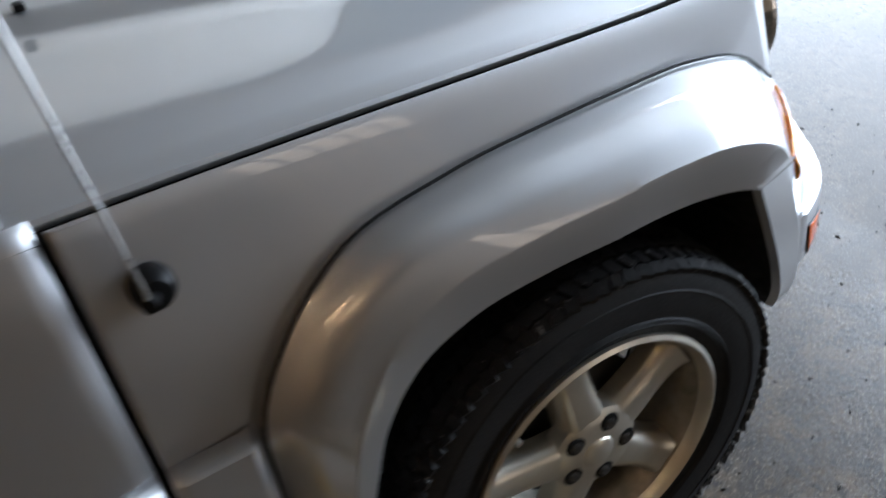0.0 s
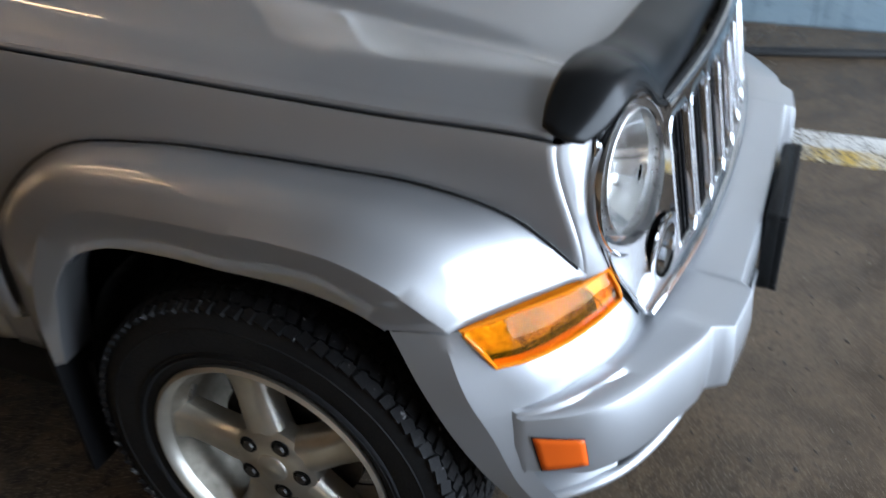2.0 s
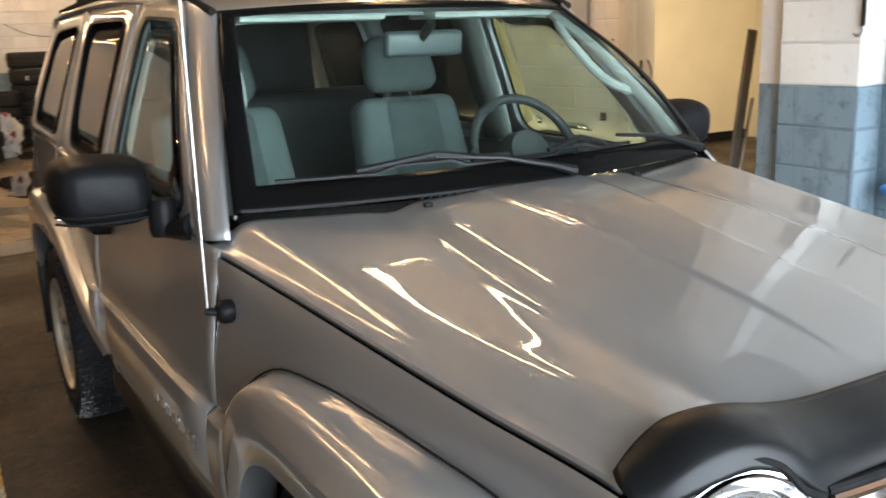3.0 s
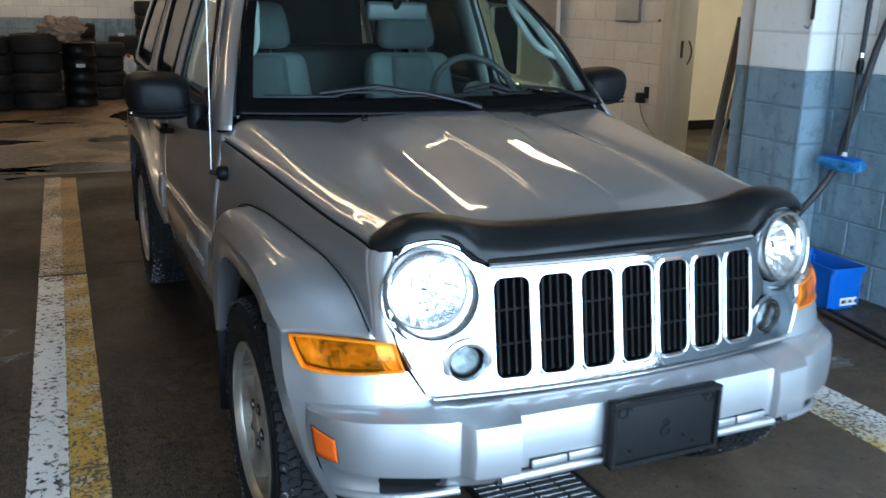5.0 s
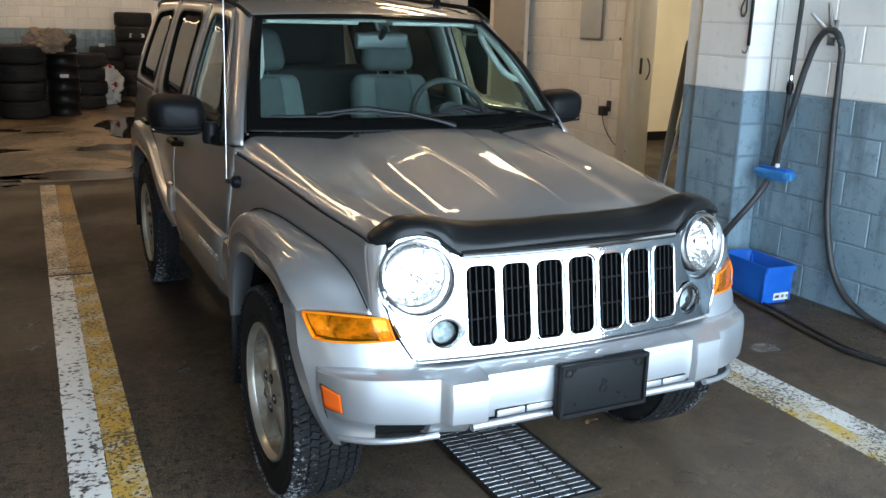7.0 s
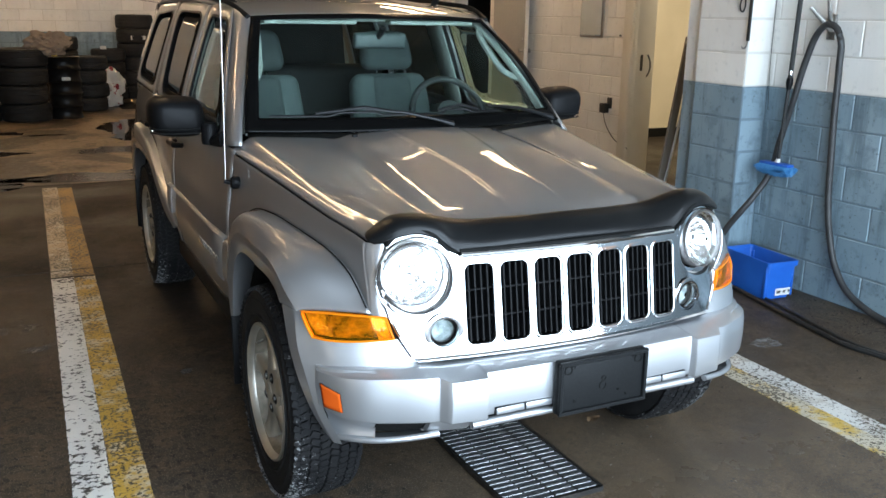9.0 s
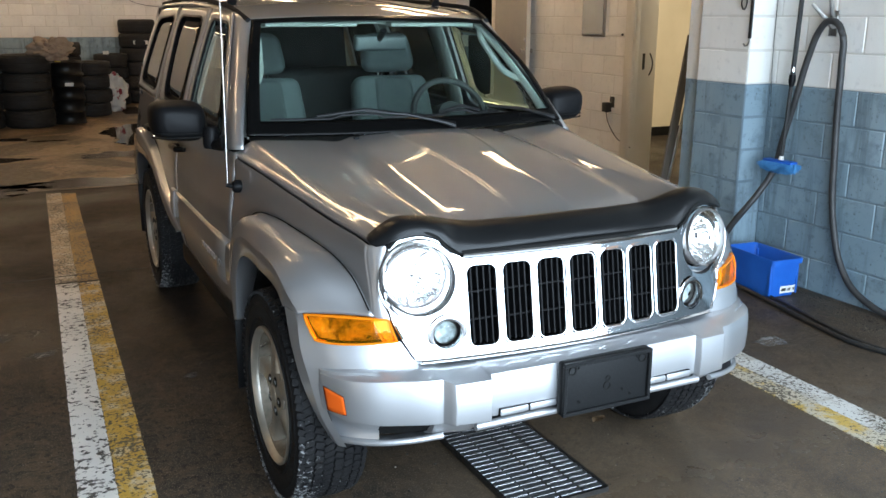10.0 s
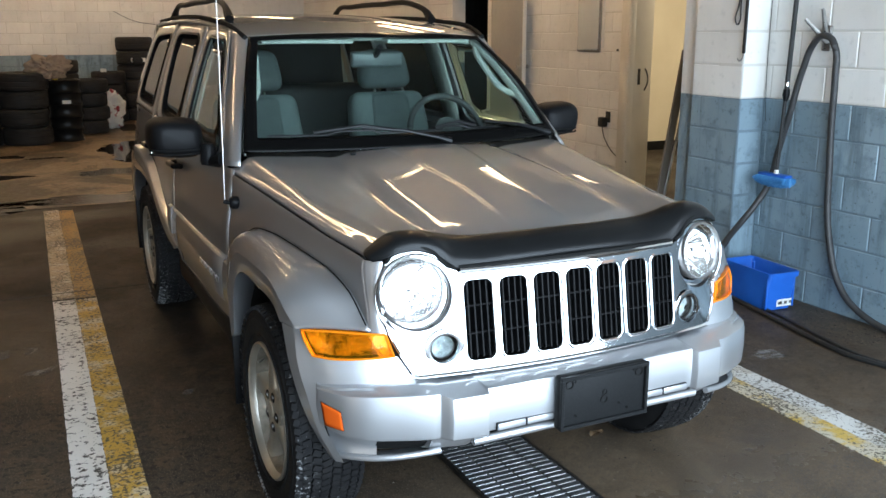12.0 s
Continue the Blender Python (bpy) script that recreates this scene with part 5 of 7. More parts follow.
def build_wheel(s, y):
    """One wheel; its outside faces s."""
    R, half, cx = 0.362, 0.113, 0.722
    prof = [(0.222, 0.095), (0.235, 0.101), (0.27, 0.109), (0.31, 0.110), (0.335, 0.106), (0.350, 0.094), (0.352, 0.06), (0.353, 0), (0.352, -0.06), (0.350, -0.094), (0.335, -0.108), (0.29, -0.117), (0.235, -0.108), (0.222, -0.095)]
    m = Matrix.Translation((s * cx, y, R)) @ Matrix.Diagonal((s, 1, 1, 1))
    wh = part("wheel", at(lathe(prof, 72), m), RUBBER, car, "alloy wheel with a black all-terrain tyre")
    bm = tread_blocks(bmesh.new(), R, half)
    part("tread", at(bm, m), TREAD, wh, "worn tread blocks with dried dirt")
    for r in (0.255, 0.262, 0.312):
        part("sidewall_rib", at(lathe([(r - 0.003, 0.107), (r, 0.1115), (r + 0.003, 0.107)], 72), m), RUBBER, wh)
    rim = [(0.222, -0.09), (0.215, -0.07), (0.20, 0.0), (0.196, 0.045), (0.205, 0.075), (0.214, 0.088), (0.219, 0.103), (0.227, 0.109), (0.231, 0.105), (0.230, 0.094)]
    part("rim", at(lathe(rim, 72), m), RIM_DIRTY, wh, "silver alloy rim with brake dust")
    part("rim_edge", at(lathe([(0.214, 0.088), (0.219, 0.104), (0.226, 0.111), (0.233, 0.107), (0.233, 0.094)], 72), m), RIM, wh, "scuffed rim edge")
    part("hub", at(lathe([(0.001, 0.094), (0.028, 0.094), (0.030, 0.091), (0.034, 0.091), (0.072, 0.088), (0.082, 0.080), (0.086, 0.05)], 48), m), RIM, wh)
    part("hub_cap", at(lathe([(0.001, 0.099), (0.022, 0.098), (0.028, 0.094), (0.029, 0.088)], 32), m), RIM, wh)
    for k in range(5):
        # angle in the wheel's plane, from the car's front upward
        a = radians(29 + 72 * k)
        dy, dz = -math.cos(a), math.sin(a)
        rot = Matrix(((1, 0, 0, 0), (0, dy, -dz, 0), (0, dz, dy, 0), (0, 0, 0, 1)))
        prof2 = [(0.060, 0.036, 0.086), (0.10, 0.033, 0.084), (0.15, 0.031, 0.080), (0.19, 0.034, 0.080), (0.208, 0.040, 0.084)]
        rows = []
        for r, hw, h in prof2:
            rows.append([(h - 0.045, r, -hw - 0.006), (h - 0.008, r, -hw), (h, r, -hw + 0.010), (h + 0.001, r, 0), (h, r, hw - 0.010), (h - 0.008, r, hw), (h - 0.045, r, hw + 0.006)])
        part("spoke", at(at(grid_mesh(resample(rows, 12, 13)), rot), m), RIM, wh, "broad alloy spoke", smooth=45)
        bm = bmesh.new()
        lathe([(0.001, 0.0955), (0.0095, 0.0950), (0.0112, 0.089)], 6, bm)
        ly, lz = -math.cos(a + radians(36)), math.sin(a + radians(36))
        c = Matrix.Translation((0, 0.057 * ly, 0.057 * lz))
        part("lug_nut", at(at(bm, c), m), DARK_METAL, wh)
        bm = lathe([(0.001, 0.0902), (0.0170, 0.0904), (0.0185, 0.088)], 20)
        part("lug_recess", at(at(bm, c), m), MATT_BLACK, wh)
    part("brake_disc", at(lathe([(0.001, 0.02), (0.14, 0.02), (0.14, 0.0)], 40), m), DARK_METAL, wh)
    va = radians(41)
    bm = bmesh.new()
    tube(bm, [(0.07, 0.196 * math.cos(va), 0.196 * math.sin(va)), (0.092, 0.186 * math.cos(va), 0.186 * math.sin(va))], 0.005, 8)
    part("valve", at(bm, m), STEEL, wh)


for s in (-1, 1):
    build_wheel(s, 0.0)
    build_wheel(s, 2.649)


# dark sheet added inside the tail, standing in for the cabin's shade
rows = [[(x, 3.30 - 0.10 * max(0.0, z - 1.1), z) for x in np.linspace(-0.66 + 0.1 * max(0.0, z - 1.1), 0.66 - 0.1 * max(0.0, z - 1.1), 8)] for z in (0.5, 0.9, 1.1, 1.4, 1.64)]
part("tail_shade", grid_mesh(np.array(rows)), DASH, car, "dark sheet added inside the tailgate for cabin shade", thick=0.01)

# ---- the garage ----
def concrete(name):
    m, b, n, l = nodes_of(name, (0.12, 0.09, 0.07), 0.5, 0.0, 0.32)
    big = noise_tex(n, l, 0.55, 6, 0.6, distort=0.6)
    med = noise_tex(n, l, 3.2, 6, 0.65)
    fine = noise_tex(n, l, 70, 3)
    c = ramp(n, l, big, [(0.30, (0.022, 0.018, 0.014)), (0.52, (0.034, 0.027, 0.021)), (0.72, (0.054, 0.042, 0.030))])
    c2 = mixc(n, l, ramp(n, l, med, [(0.38, grey(0.0)), (0.78, grey(0.45))]), c, (0.075, 0.062, 0.049))
    rust = noise_tex(n, l, 1.7, 7, 0.7, distort=1.2)
    c2 = mixc(n, l, ramp(n, l, rust, [(0.50, grey(0.0)), (0.68, grey(0.65))]), c2, (0.072, 0.044, 0.022))
    oil = noise_tex(n, l, 2.6, 6, 0.62, distort=0.8)
    c2 = mixc(n, l, ramp(n, l, oil, [(0.60, grey(0.0)), (0.70, grey(0.75))]), c2, (0.022, 0.019, 0.016))
    scuff = noise_tex(n, l, 8, 8, 0.78, distort=0.5)
    c2 = mixc(n, l, ramp(n, l, scuff, [(0.48, grey(0.0)), (0.58, grey(0.8))]), c2, (0.092, 0.064, 0.040))
    speck = noise_tex(n, l, 30, 5, 0.6)
    c2 = mixc(n, l, ramp(n, l, speck, [(0.54, grey(0.0)), (0.60, grey(0.85))]), c2, (0.016, 0.013, 0.011))
    grit = noise_tex(n, l, 190, 2)
    c2 = mixc(n, l, ramp(n, l, grit, [(0.58, grey(0.0)), (0.66, grey(0.7))]), c2, (0.30, 0.245, 0.185))
    c3 = mixc(n, l, ramp(n, l, fine, [(0.52, grey(0.0)), (0.68, grey(0.6))]), c2, (0.035, 0.029, 0.025))
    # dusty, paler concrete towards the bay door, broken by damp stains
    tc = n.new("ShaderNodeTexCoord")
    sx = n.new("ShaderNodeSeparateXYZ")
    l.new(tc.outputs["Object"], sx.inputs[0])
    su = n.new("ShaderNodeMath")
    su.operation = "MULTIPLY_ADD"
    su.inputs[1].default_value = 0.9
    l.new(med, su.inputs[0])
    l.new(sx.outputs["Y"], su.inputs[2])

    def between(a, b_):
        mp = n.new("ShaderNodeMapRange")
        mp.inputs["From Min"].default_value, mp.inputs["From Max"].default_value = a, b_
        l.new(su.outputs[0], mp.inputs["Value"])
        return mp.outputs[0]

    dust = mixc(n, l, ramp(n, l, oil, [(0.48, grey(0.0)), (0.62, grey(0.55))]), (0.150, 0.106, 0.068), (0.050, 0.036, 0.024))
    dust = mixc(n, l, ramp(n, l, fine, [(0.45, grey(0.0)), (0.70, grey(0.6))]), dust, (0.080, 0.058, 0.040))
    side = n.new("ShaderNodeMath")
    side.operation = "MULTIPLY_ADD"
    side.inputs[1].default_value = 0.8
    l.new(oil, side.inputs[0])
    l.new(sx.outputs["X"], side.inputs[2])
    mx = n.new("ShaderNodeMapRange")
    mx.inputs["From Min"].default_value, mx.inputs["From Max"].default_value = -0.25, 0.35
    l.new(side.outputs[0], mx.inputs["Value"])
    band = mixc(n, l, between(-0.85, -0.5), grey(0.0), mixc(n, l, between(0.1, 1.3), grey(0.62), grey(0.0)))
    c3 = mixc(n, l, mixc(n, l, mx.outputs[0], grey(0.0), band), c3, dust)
    # The wall end's brown reflection is put into the colour by the door.
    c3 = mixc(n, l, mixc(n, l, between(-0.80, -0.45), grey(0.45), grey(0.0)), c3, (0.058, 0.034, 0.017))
    # Darker deeper in: damp concrete, with weaker light put into its colour.
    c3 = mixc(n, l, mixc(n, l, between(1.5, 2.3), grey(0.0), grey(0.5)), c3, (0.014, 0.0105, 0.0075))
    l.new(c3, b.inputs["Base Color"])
    wet = noise_tex(n, l, 0.8, 4, 0.55, distort=0.4)
    dry = ramp(n, l, wet, [(0.36, grey(0.38)), (0.50, grey(0.52)), (0.66, grey(0.72))])
    film = mixc(n, l, between(-0.75, -0.55), ramp(n, l, rust, [(0.42, grey(0.03)), (0.62, grey(0.16))]), grey(0.17))
    l.new(mixc(n, l, between(-0.2, 0.3), film, dry), b.inputs["Roughness"])
    l.new(mixc(n, l, between(-0.2, 0.6), mixc(n, l, between(-0.8, -0.5), grey(0.17), grey(0.30)), grey(0.17)), b.inputs["Specular IOR Level"])
    rough_h = noise_tex(n, l, 85, 5, 0.7)
    ripple = ramp(n, l, noise_tex(n, l, 9, 6, 0.62), [(0.0, grey(0.38)), (1.0, grey(0.62))])
    flat_h = mixc(n, l, between(-0.72, -0.55), ripple, rough_h)
    fine = mixc(n, l, between(-0.2, 0.3), flat_h, ramp(n, l, rough_h, [(0.0, grey(0.0)), (1.0, grey(0.8))]))
    bump(n, l, b, fine, 0.30, 0.006)
    return m


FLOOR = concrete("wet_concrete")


def wall_paint(name, a, b_, dirt, streaks=0.0):
    m, b, n, l = nodes_of(name, a, 0.45)
    tc = n.new("ShaderNodeNewGeometry")
    nz = n.new("ShaderNodeTexNoise")
    nz.inputs["Scale"].default_value, nz.inputs["Detail"].default_value = 1.7, 6
    l.new(tc.outputs["Position"], nz.inputs["Vector"])
    n2 = n.new("ShaderNodeTexNoise")
    n2.inputs["Scale"].default_value, n2.inputs["Detail"].default_value = 22, 4
    l.new(tc.outputs["Position"], n2.inputs["Vector"])
    oi = n.new("ShaderNodeObjectInfo")
    c1 = mixc(n, l, ramp(n, l, nz.outputs["Fac"], [(0.35, grey(0)), (0.7, grey(1))]), a, b_)
    c2 = mixc(n, l, ramp(n, l, n2.outputs["Fac"], [(0.60, grey(0)), (0.72, grey(dirt))]), c1, tuple(v * 0.45 for v in a))
    if streaks:
        mp2 = n.new("ShaderNodeMapping")
        mp2.inputs["Scale"].default_value = (9, 9, 0.9)
        l.new(tc.outputs["Position"], mp2.inputs[0])
        n4 = n.new("ShaderNodeTexNoise")
        n4.inputs["Scale"].default_value, n4.inputs["Detail"].default_value, n4.inputs["Roughness"].default_value = 1.0, 7, 0.7
        l.new(mp2.outputs[0], n4.inputs["Vector"])
        c2 = mixc(n, l, ramp(n, l, n4.outputs["Fac"], [(0.50, grey(0)), (0.64, grey(streaks))]), c2, tuple(v * 0.42 for v in a))
        n6 = n.new("ShaderNodeTexNoise")
        n6.inputs["Scale"].default_value, n6.inputs["Detail"].default_value, n6.inputs["Roughness"].default_value = 5.5, 8, 0.72
        l.new(tc.outputs["Position"], n6.inputs["Vector"])
        c2 = mixc(n, l, ramp(n, l, n6.outputs["Fac"], [(0.52, grey(0)), (0.60, grey(streaks * 0.75))]), c2, tuple(v * 0.55 for v in a))
        n5 = n.new("ShaderNodeTexNoise")
        n5.inputs["Scale"].default_value, n5.inputs["Detail"].default_value = 55, 3
        l.new(tc.outputs["Position"], n5.inputs["Vector"])
        c2 = mixc(n, l, ramp(n, l, n5.outputs["Fac"], [(0.66, grey(0)), (0.70, grey(streaks))]), c2, tuple(v * 0.25 for v in a))
    hsv = n.new("ShaderNodeHueSaturation")
    l.new(c2, hsv.inputs["Color"])
    mr = n.new("ShaderNodeMapRange")
    mr.inputs["To Min"].default_value, mr.inputs["To Max"].default_value = 0.94, 1.05
    l.new(oi.outputs["Random"], mr.inputs["Value"])
    l.new(mr.outputs[0], hsv.inputs["Value"])
    l.new(hsv.outputs[0], b.inputs["Base Color"])
    n3 = n.new("ShaderNodeTexNoise")
    n3.inputs["Scale"].default_value, n3.inputs["Detail"].default_value = 160, 4
    l.new(tc.outputs["Position"], n3.inputs["Vector"])
    bump(n, l, b, n3.outputs["Fac"], 0.35, 0.003)
    return m


WHITE_WALL = wall_paint("white_block_paint", (0.80, 0.78, 0.74), (0.72, 0.69, 0.64), 0.2, 0.06)
TAN_WALL = wall_paint("tan_block_paint", (0.28, 0.20, 0.125), (0.22, 0.155, 0.095), 0.3)
BLUE_WALL = wall_paint("blue_block_paint", (0.20, 0.28, 0.33), (0.27, 0.35, 0.40), 0.6, 0.6)
MORTAR_W = varied("white_mortar", (0.60, 0.57, 0.52), (0.66, 0.63, 0.58), 8, (0.6, 0.8))
MORTAR_B = varied("blue_mortar", (0.13, 0.18, 0.215), (0.18, 0.24, 0.28), 8, (0.6, 0.8))
YELLOW_ROOM = varied("cream_plaster", (0.60, 0.54, 0.40), (0.66, 0.60, 0.46), 2, (0.6, 0.7))
DOOR_GREY = varied("grey_door_paint", (0.33, 0.32, 0.30), (0.38, 0.37, 0.34), 2, (0.35, 0.5))
FRAME_CREAM = varied("cream_frame_paint", (0.60, 0.57, 0.50), (0.66, 0.63, 0.56), 3, (0.4, 0.55))
CEIL = varied("ceiling_paint", (0.15, 0.14, 0.125), (0.20, 0.185, 0.165), 1.5, (0.8, 0.9))
ASPHALT = varied("asphalt", (0.05, 0.05, 0.052), (0.09, 0.09, 0.092), 1.5, (0.5, 0.9), 0, bump_s=0.3, fscale=60)
BRICK_RED = varied("red_brick", (0.26, 0.13, 0.08), (0.36, 0.2, 0.13), 5, (0.8, 0.9), bump_s=0.3, fscale=80)


def slab(name, x0, x1, y0, y1, z0, z1, mat, kind="structure", label="", category="", smooth=0):
    bm = bmesh.new()
    box(bm, (x0 + x1) / 2, (y0 + y1) / 2, (z0 + z1) / 2, x1 - x0, y1 - y0, z1 - z0)
    return solid(name, bm, mat, label, category, kind, smooth)


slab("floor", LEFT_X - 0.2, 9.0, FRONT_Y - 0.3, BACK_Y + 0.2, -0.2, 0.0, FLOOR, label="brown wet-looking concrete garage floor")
slab("ground", -60, 60, -120, FRONT_Y - 0.3, -0.25, -0.02, ASPHALT, label="grey asphalt yard outside the garage")
slab("ceiling", LEFT_X - 0.2, 9.0, FRONT_Y, BACK_Y + 0.2, CEIL_Z, CEIL_Z + 0.2, CEIL, label="painted garage ceiling")

COURSE, BLOCK, BLUE_H = 0.2, 0.4, 1.2
block_meshes = {}


def block_mesh(length, depth, mat):
    key = (round(length, 3), round(depth, 3), mat.name)
    if key not in block_meshes:
        bm = bmesh.new()
        box(bm, 0, 0, 0, length - 0.010, depth, COURSE - 0.010)
        bmesh.ops.bevel(bm, geom=[e for e in bm.edges], offset=0.004, segments=1, affect="EDGES")
        block_meshes[key] = mesh_of("block", bm, mat, 0)
    return block_meshes[key]


def block_wall(name, a, b, z1, face, label, z0=0.0, shift=0.0, blue=BLUE_H, bond=True):
    """Painted block wall from a to b (plan points); face: the unit way its front looks. Each block is a piece."""
    ax, ay = a
    L = math.hypot(b[0] - ax, b[1] - ay)
    dx, dy = (b[0] - ax) / L, (b[1] - ay) / L
    wall = tagged(new(name), label, "wall", "", "structure")
    wall.empty_display_size = 0.2
    for za, zb, mat, nm in ((z0, min(blue, z1), MORTAR_B, "mortar"), (max(blue, z0), z1, MORTAR_W, "mortar")):
        if zb - za < 0.01:
            continue
        bm = bmesh.new()
        m = Matrix(((dx, -face[0], 0, 0), (dy, -face[1], 0, 0), (0, 0, 1, 0), (0, 0, 0, 1)))
        m = Matrix.Translation((ax, ay, 0)) @ m
        box(bm, L / 2, 0.104, (za + zb) / 2, L, 0.2, zb - za, m)
        part(nm, bm, mat, wall, smooth=0)
    rot = math.atan2(dy, dx)
    rows = int(round((z1 - z0) / COURSE))
    for r in range(rows):
        zc = z0 + (r + 0.5) * COURSE
        mat = BLUE_WALL if zc < blue else WHITE_WALL
        x = -((r % 2) * BLOCK / 2 + shift) % BLOCK if bond else 0.0
        x = x - BLOCK if x > 0.02 else x
        step = BLOCK if bond else L
        while x < L - 0.02:
            s0, s1 = max(x, 0), min(x + step, L)
            if s1 - s0 > 0.03:
                c = (s0 + s1) / 2
                o = new("block", block_mesh(s1 - s0, 0.03, mat))
                o.parent = wall
                o.matrix_basis = Matrix.Translation((ax + dx * c + face[0] * -0.0145, ay + dy * c + face[1] * -0.0145, zc)) @ Matrix.Rotation(rot, 4, "Z")
            x += step
    return wall


# right wall of the bay, its pier, and the recessed wall with the doors
block_wall("wall_east", (WALL_X, FRONT_Y), (WALL_X, 1.364), 3.6, (-1, 0), "concrete-block wall, blue below and white above", shift=0.335)
block_wall("wall_pier_front", (WALL_X, 1.364), (2.512, 1.364), 3.6, (0, -1), "end face of the block pier, blue below and white above", bond=False)
block_wall("wall_pier_side", (2.512, 1.364), (2.512, 1.80), 3.6, (-1, 0), "side face of the block pier, blue below and white above", bond=False)
slab("wall_behind_pier", 2.555, 2.95, 1.56, 1.95, 0, BLUE_H, BLUE_WALL, label="darker blue block wall end")
slab("wall_behind_pier_top", 2.555, 2.95, 1.56, 1.95, BLUE_H, 3.6, WHITE_WALL, label="white block wall end")
slab("wall_north_closing", 2.95, 9.0, 1.75, 1.95, 0, CEIL_Z, YELLOW_ROOM, label="cream wall of the side room")
DX = 4.25
block_wall("wall_doors", (DX, 4.72), (DX, 7.72), 3.6, (-1, 0), "white painted block wall beside the doors", blue=0.0, shift=0.1)
block_wall("wall_doors_far", (DX, 8.75), (DX, BACK_Y), 3.6, (-1, 0), "block wall, blue below and white above")
slab("wall_lintel", DX, DX + 0.2, 7.72, 8.75, 2.1, 3.6, WHITE_WALL, label="white wall over the dark doorway")
slab("wall_lintel_near", DX, DX + 0.2, 1.95, 4.72, 2.15, 3.6, WHITE_WALL, label="white wall over the open doorway")
# jamb of the open doorway
bm = bmesh.new()
box(bm, DX + 0.06, 4.66, 1.075, 0.30, 0.10, 2.15)
box(bm, DX - 0.05, 4.68, 1.075, 0.06, 0.16, 2.15)
jamb = solid("door_1", bevel(bm, 0.006), FRAME_CREAM, "cream metal frame of an open doorway", "door frame", "structure")
part("strike_plate", rounded_box(DX + 0.05, 4.606, 1.16, 0.03, 0.008, 0.16, 0.003), DARK_METAL, jamb, "dark strike plate")
bm = bmesh.new()
tube(bm, spline([(DX + 0.12, 4.60, 1.24), (DX + 0.14, 4.585, 1.18), (DX + 0.14, 4.585, 1.08), (DX + 0.12, 4.60, 1.02)], 12), 0.008, 8)
part("pull_handle", bm, DARK_METAL, jamb, "dark pull handle")
# side room behind it
slab("wall_side_room", DX + 0.2, 9.0, 7.08, 7.25, 0, CEIL_Z, YELLOW_ROOM, label="yellowish wall of the side room")
slab("wall_side_room_far", 8.8, 9.0, 1.95, 7.08, 0, CEIL_Z, YELLOW_ROOM, label="yellowish wall of the side room")
slab("baseboard", DX + 0.3, 8.7, 7.05, 7.078, 0, 0.12, MATT_BLACK, label="black vinyl baseboard")
# Matt black walls stand in for the darkness beyond the doorway.
slab("wall_dark_room", DX + 1.5, DX + 1.6, 7.3, 9.3, 0, 3.0, MATT_BLACK, label="black wall, the unlit doorway's darkness put into its colour")
slab("wall_dark_room_side", DX + 0.2, DX + 1.5, 9.2, 9.3, 0, 3.0, MATT_BLACK, label="black wall, the unlit doorway's darkness put into its colour")

# swung-open grey door, almost flat on the wall
door = thing("open_door", "grey steel door swung open against the wall", "door", (DX - 0.06, 7.49, 0))
dm = Matrix.Translation((DX - 0.05, 7.49, 0)) @ Matrix.Rotation(radians(-5), 4, "Z")
part("leaf", at(rounded_box(0, -0.46, 1.03, 0.045, 0.92, 2.05, 0.003, 1), dm), DOOR_GREY, door)
part("leaf_edge", at(rounded_box(0, -0.922, 1.03, 0.05, 0.012, 2.05, 0.002, 1), dm), FRAME_CREAM, door)
for sx in (-1, 1):
    for z, r in ((1.0, 0.027), (1.13, 0.022)):
        bm = at(lathe([(0.001, 0.062), (r, 0.058), (r * 1.05, 0.045), (0.012, 0.03), (0.012, 0.006), (0.032, 0.005), (0.032, 0)] if z < 1.1 else [(0.001, 0.014), (r, 0.012), (r + 0.004, 0)], 20), dm @ Matrix.Translation((sx * 0.0225, -0.865, z + 0.2)) @ Matrix.Diagonal((sx, 1, 1, 1)))
        part("door_knob" if z < 1.1 else "deadbolt", bm, STEEL, door)

# remaining walls
block_wall("wall_north", (-2.4, BACK_Y), (1.8, BACK_Y), 3.6, (0, -1), "block wall, blue below and white above", shift=0.2)
for x0, x1, nm in ((LEFT_X, -2.4, "wall_north_west"), (1.8, DX + 0.2, "wall_north_east")):
    slab(nm, x0, x1, BACK_Y + 0.002, BACK_Y + 0.2, 0, BLUE_H, BLUE_WALL, label="blue painted block wall")
    slab(nm + "_top", x0, x1, BACK_Y + 0.002, BACK_Y + 0.2, BLUE_H, CEIL_Z, WHITE_WALL, label="white painted block wall")
W0, W1, WZ0, WZ1 = -3.5, -1.85, 0.06, 1.9
slab("wall_west_low", LEFT_X - 0.2, LEFT_X, W1, BACK_Y, 0, BLUE_H, TAN_WALL, label="tan painted wall")
slab("wall_west_low_end", LEFT_X - 0.2, LEFT_X, FRONT_Y, W0, 0, BLUE_H, TAN_WALL, label="tan painted wall")
slab("wall_west_sill", LEFT_X - 0.2, LEFT_X, W0, W1, 0, WZ0, TAN_WALL, label="tan painted sill under the paned window")
slab("wall_west_a", LEFT_X - 0.2, LEFT_X, W1, BACK_Y, BLUE_H, CEIL_Z, TAN_WALL, label="tan painted side wall")
slab("wall_west_b", LEFT_X - 0.2, LEFT_X, FRONT_Y, W0, BLUE_H, CEIL_Z, TAN_WALL, label="tan painted side wall")
slab("wall_west_c", LEFT_X - 0.2, LEFT_X, W0, W1, WZ1, CEIL_Z, TAN_WALL, label="tan painted side wall")
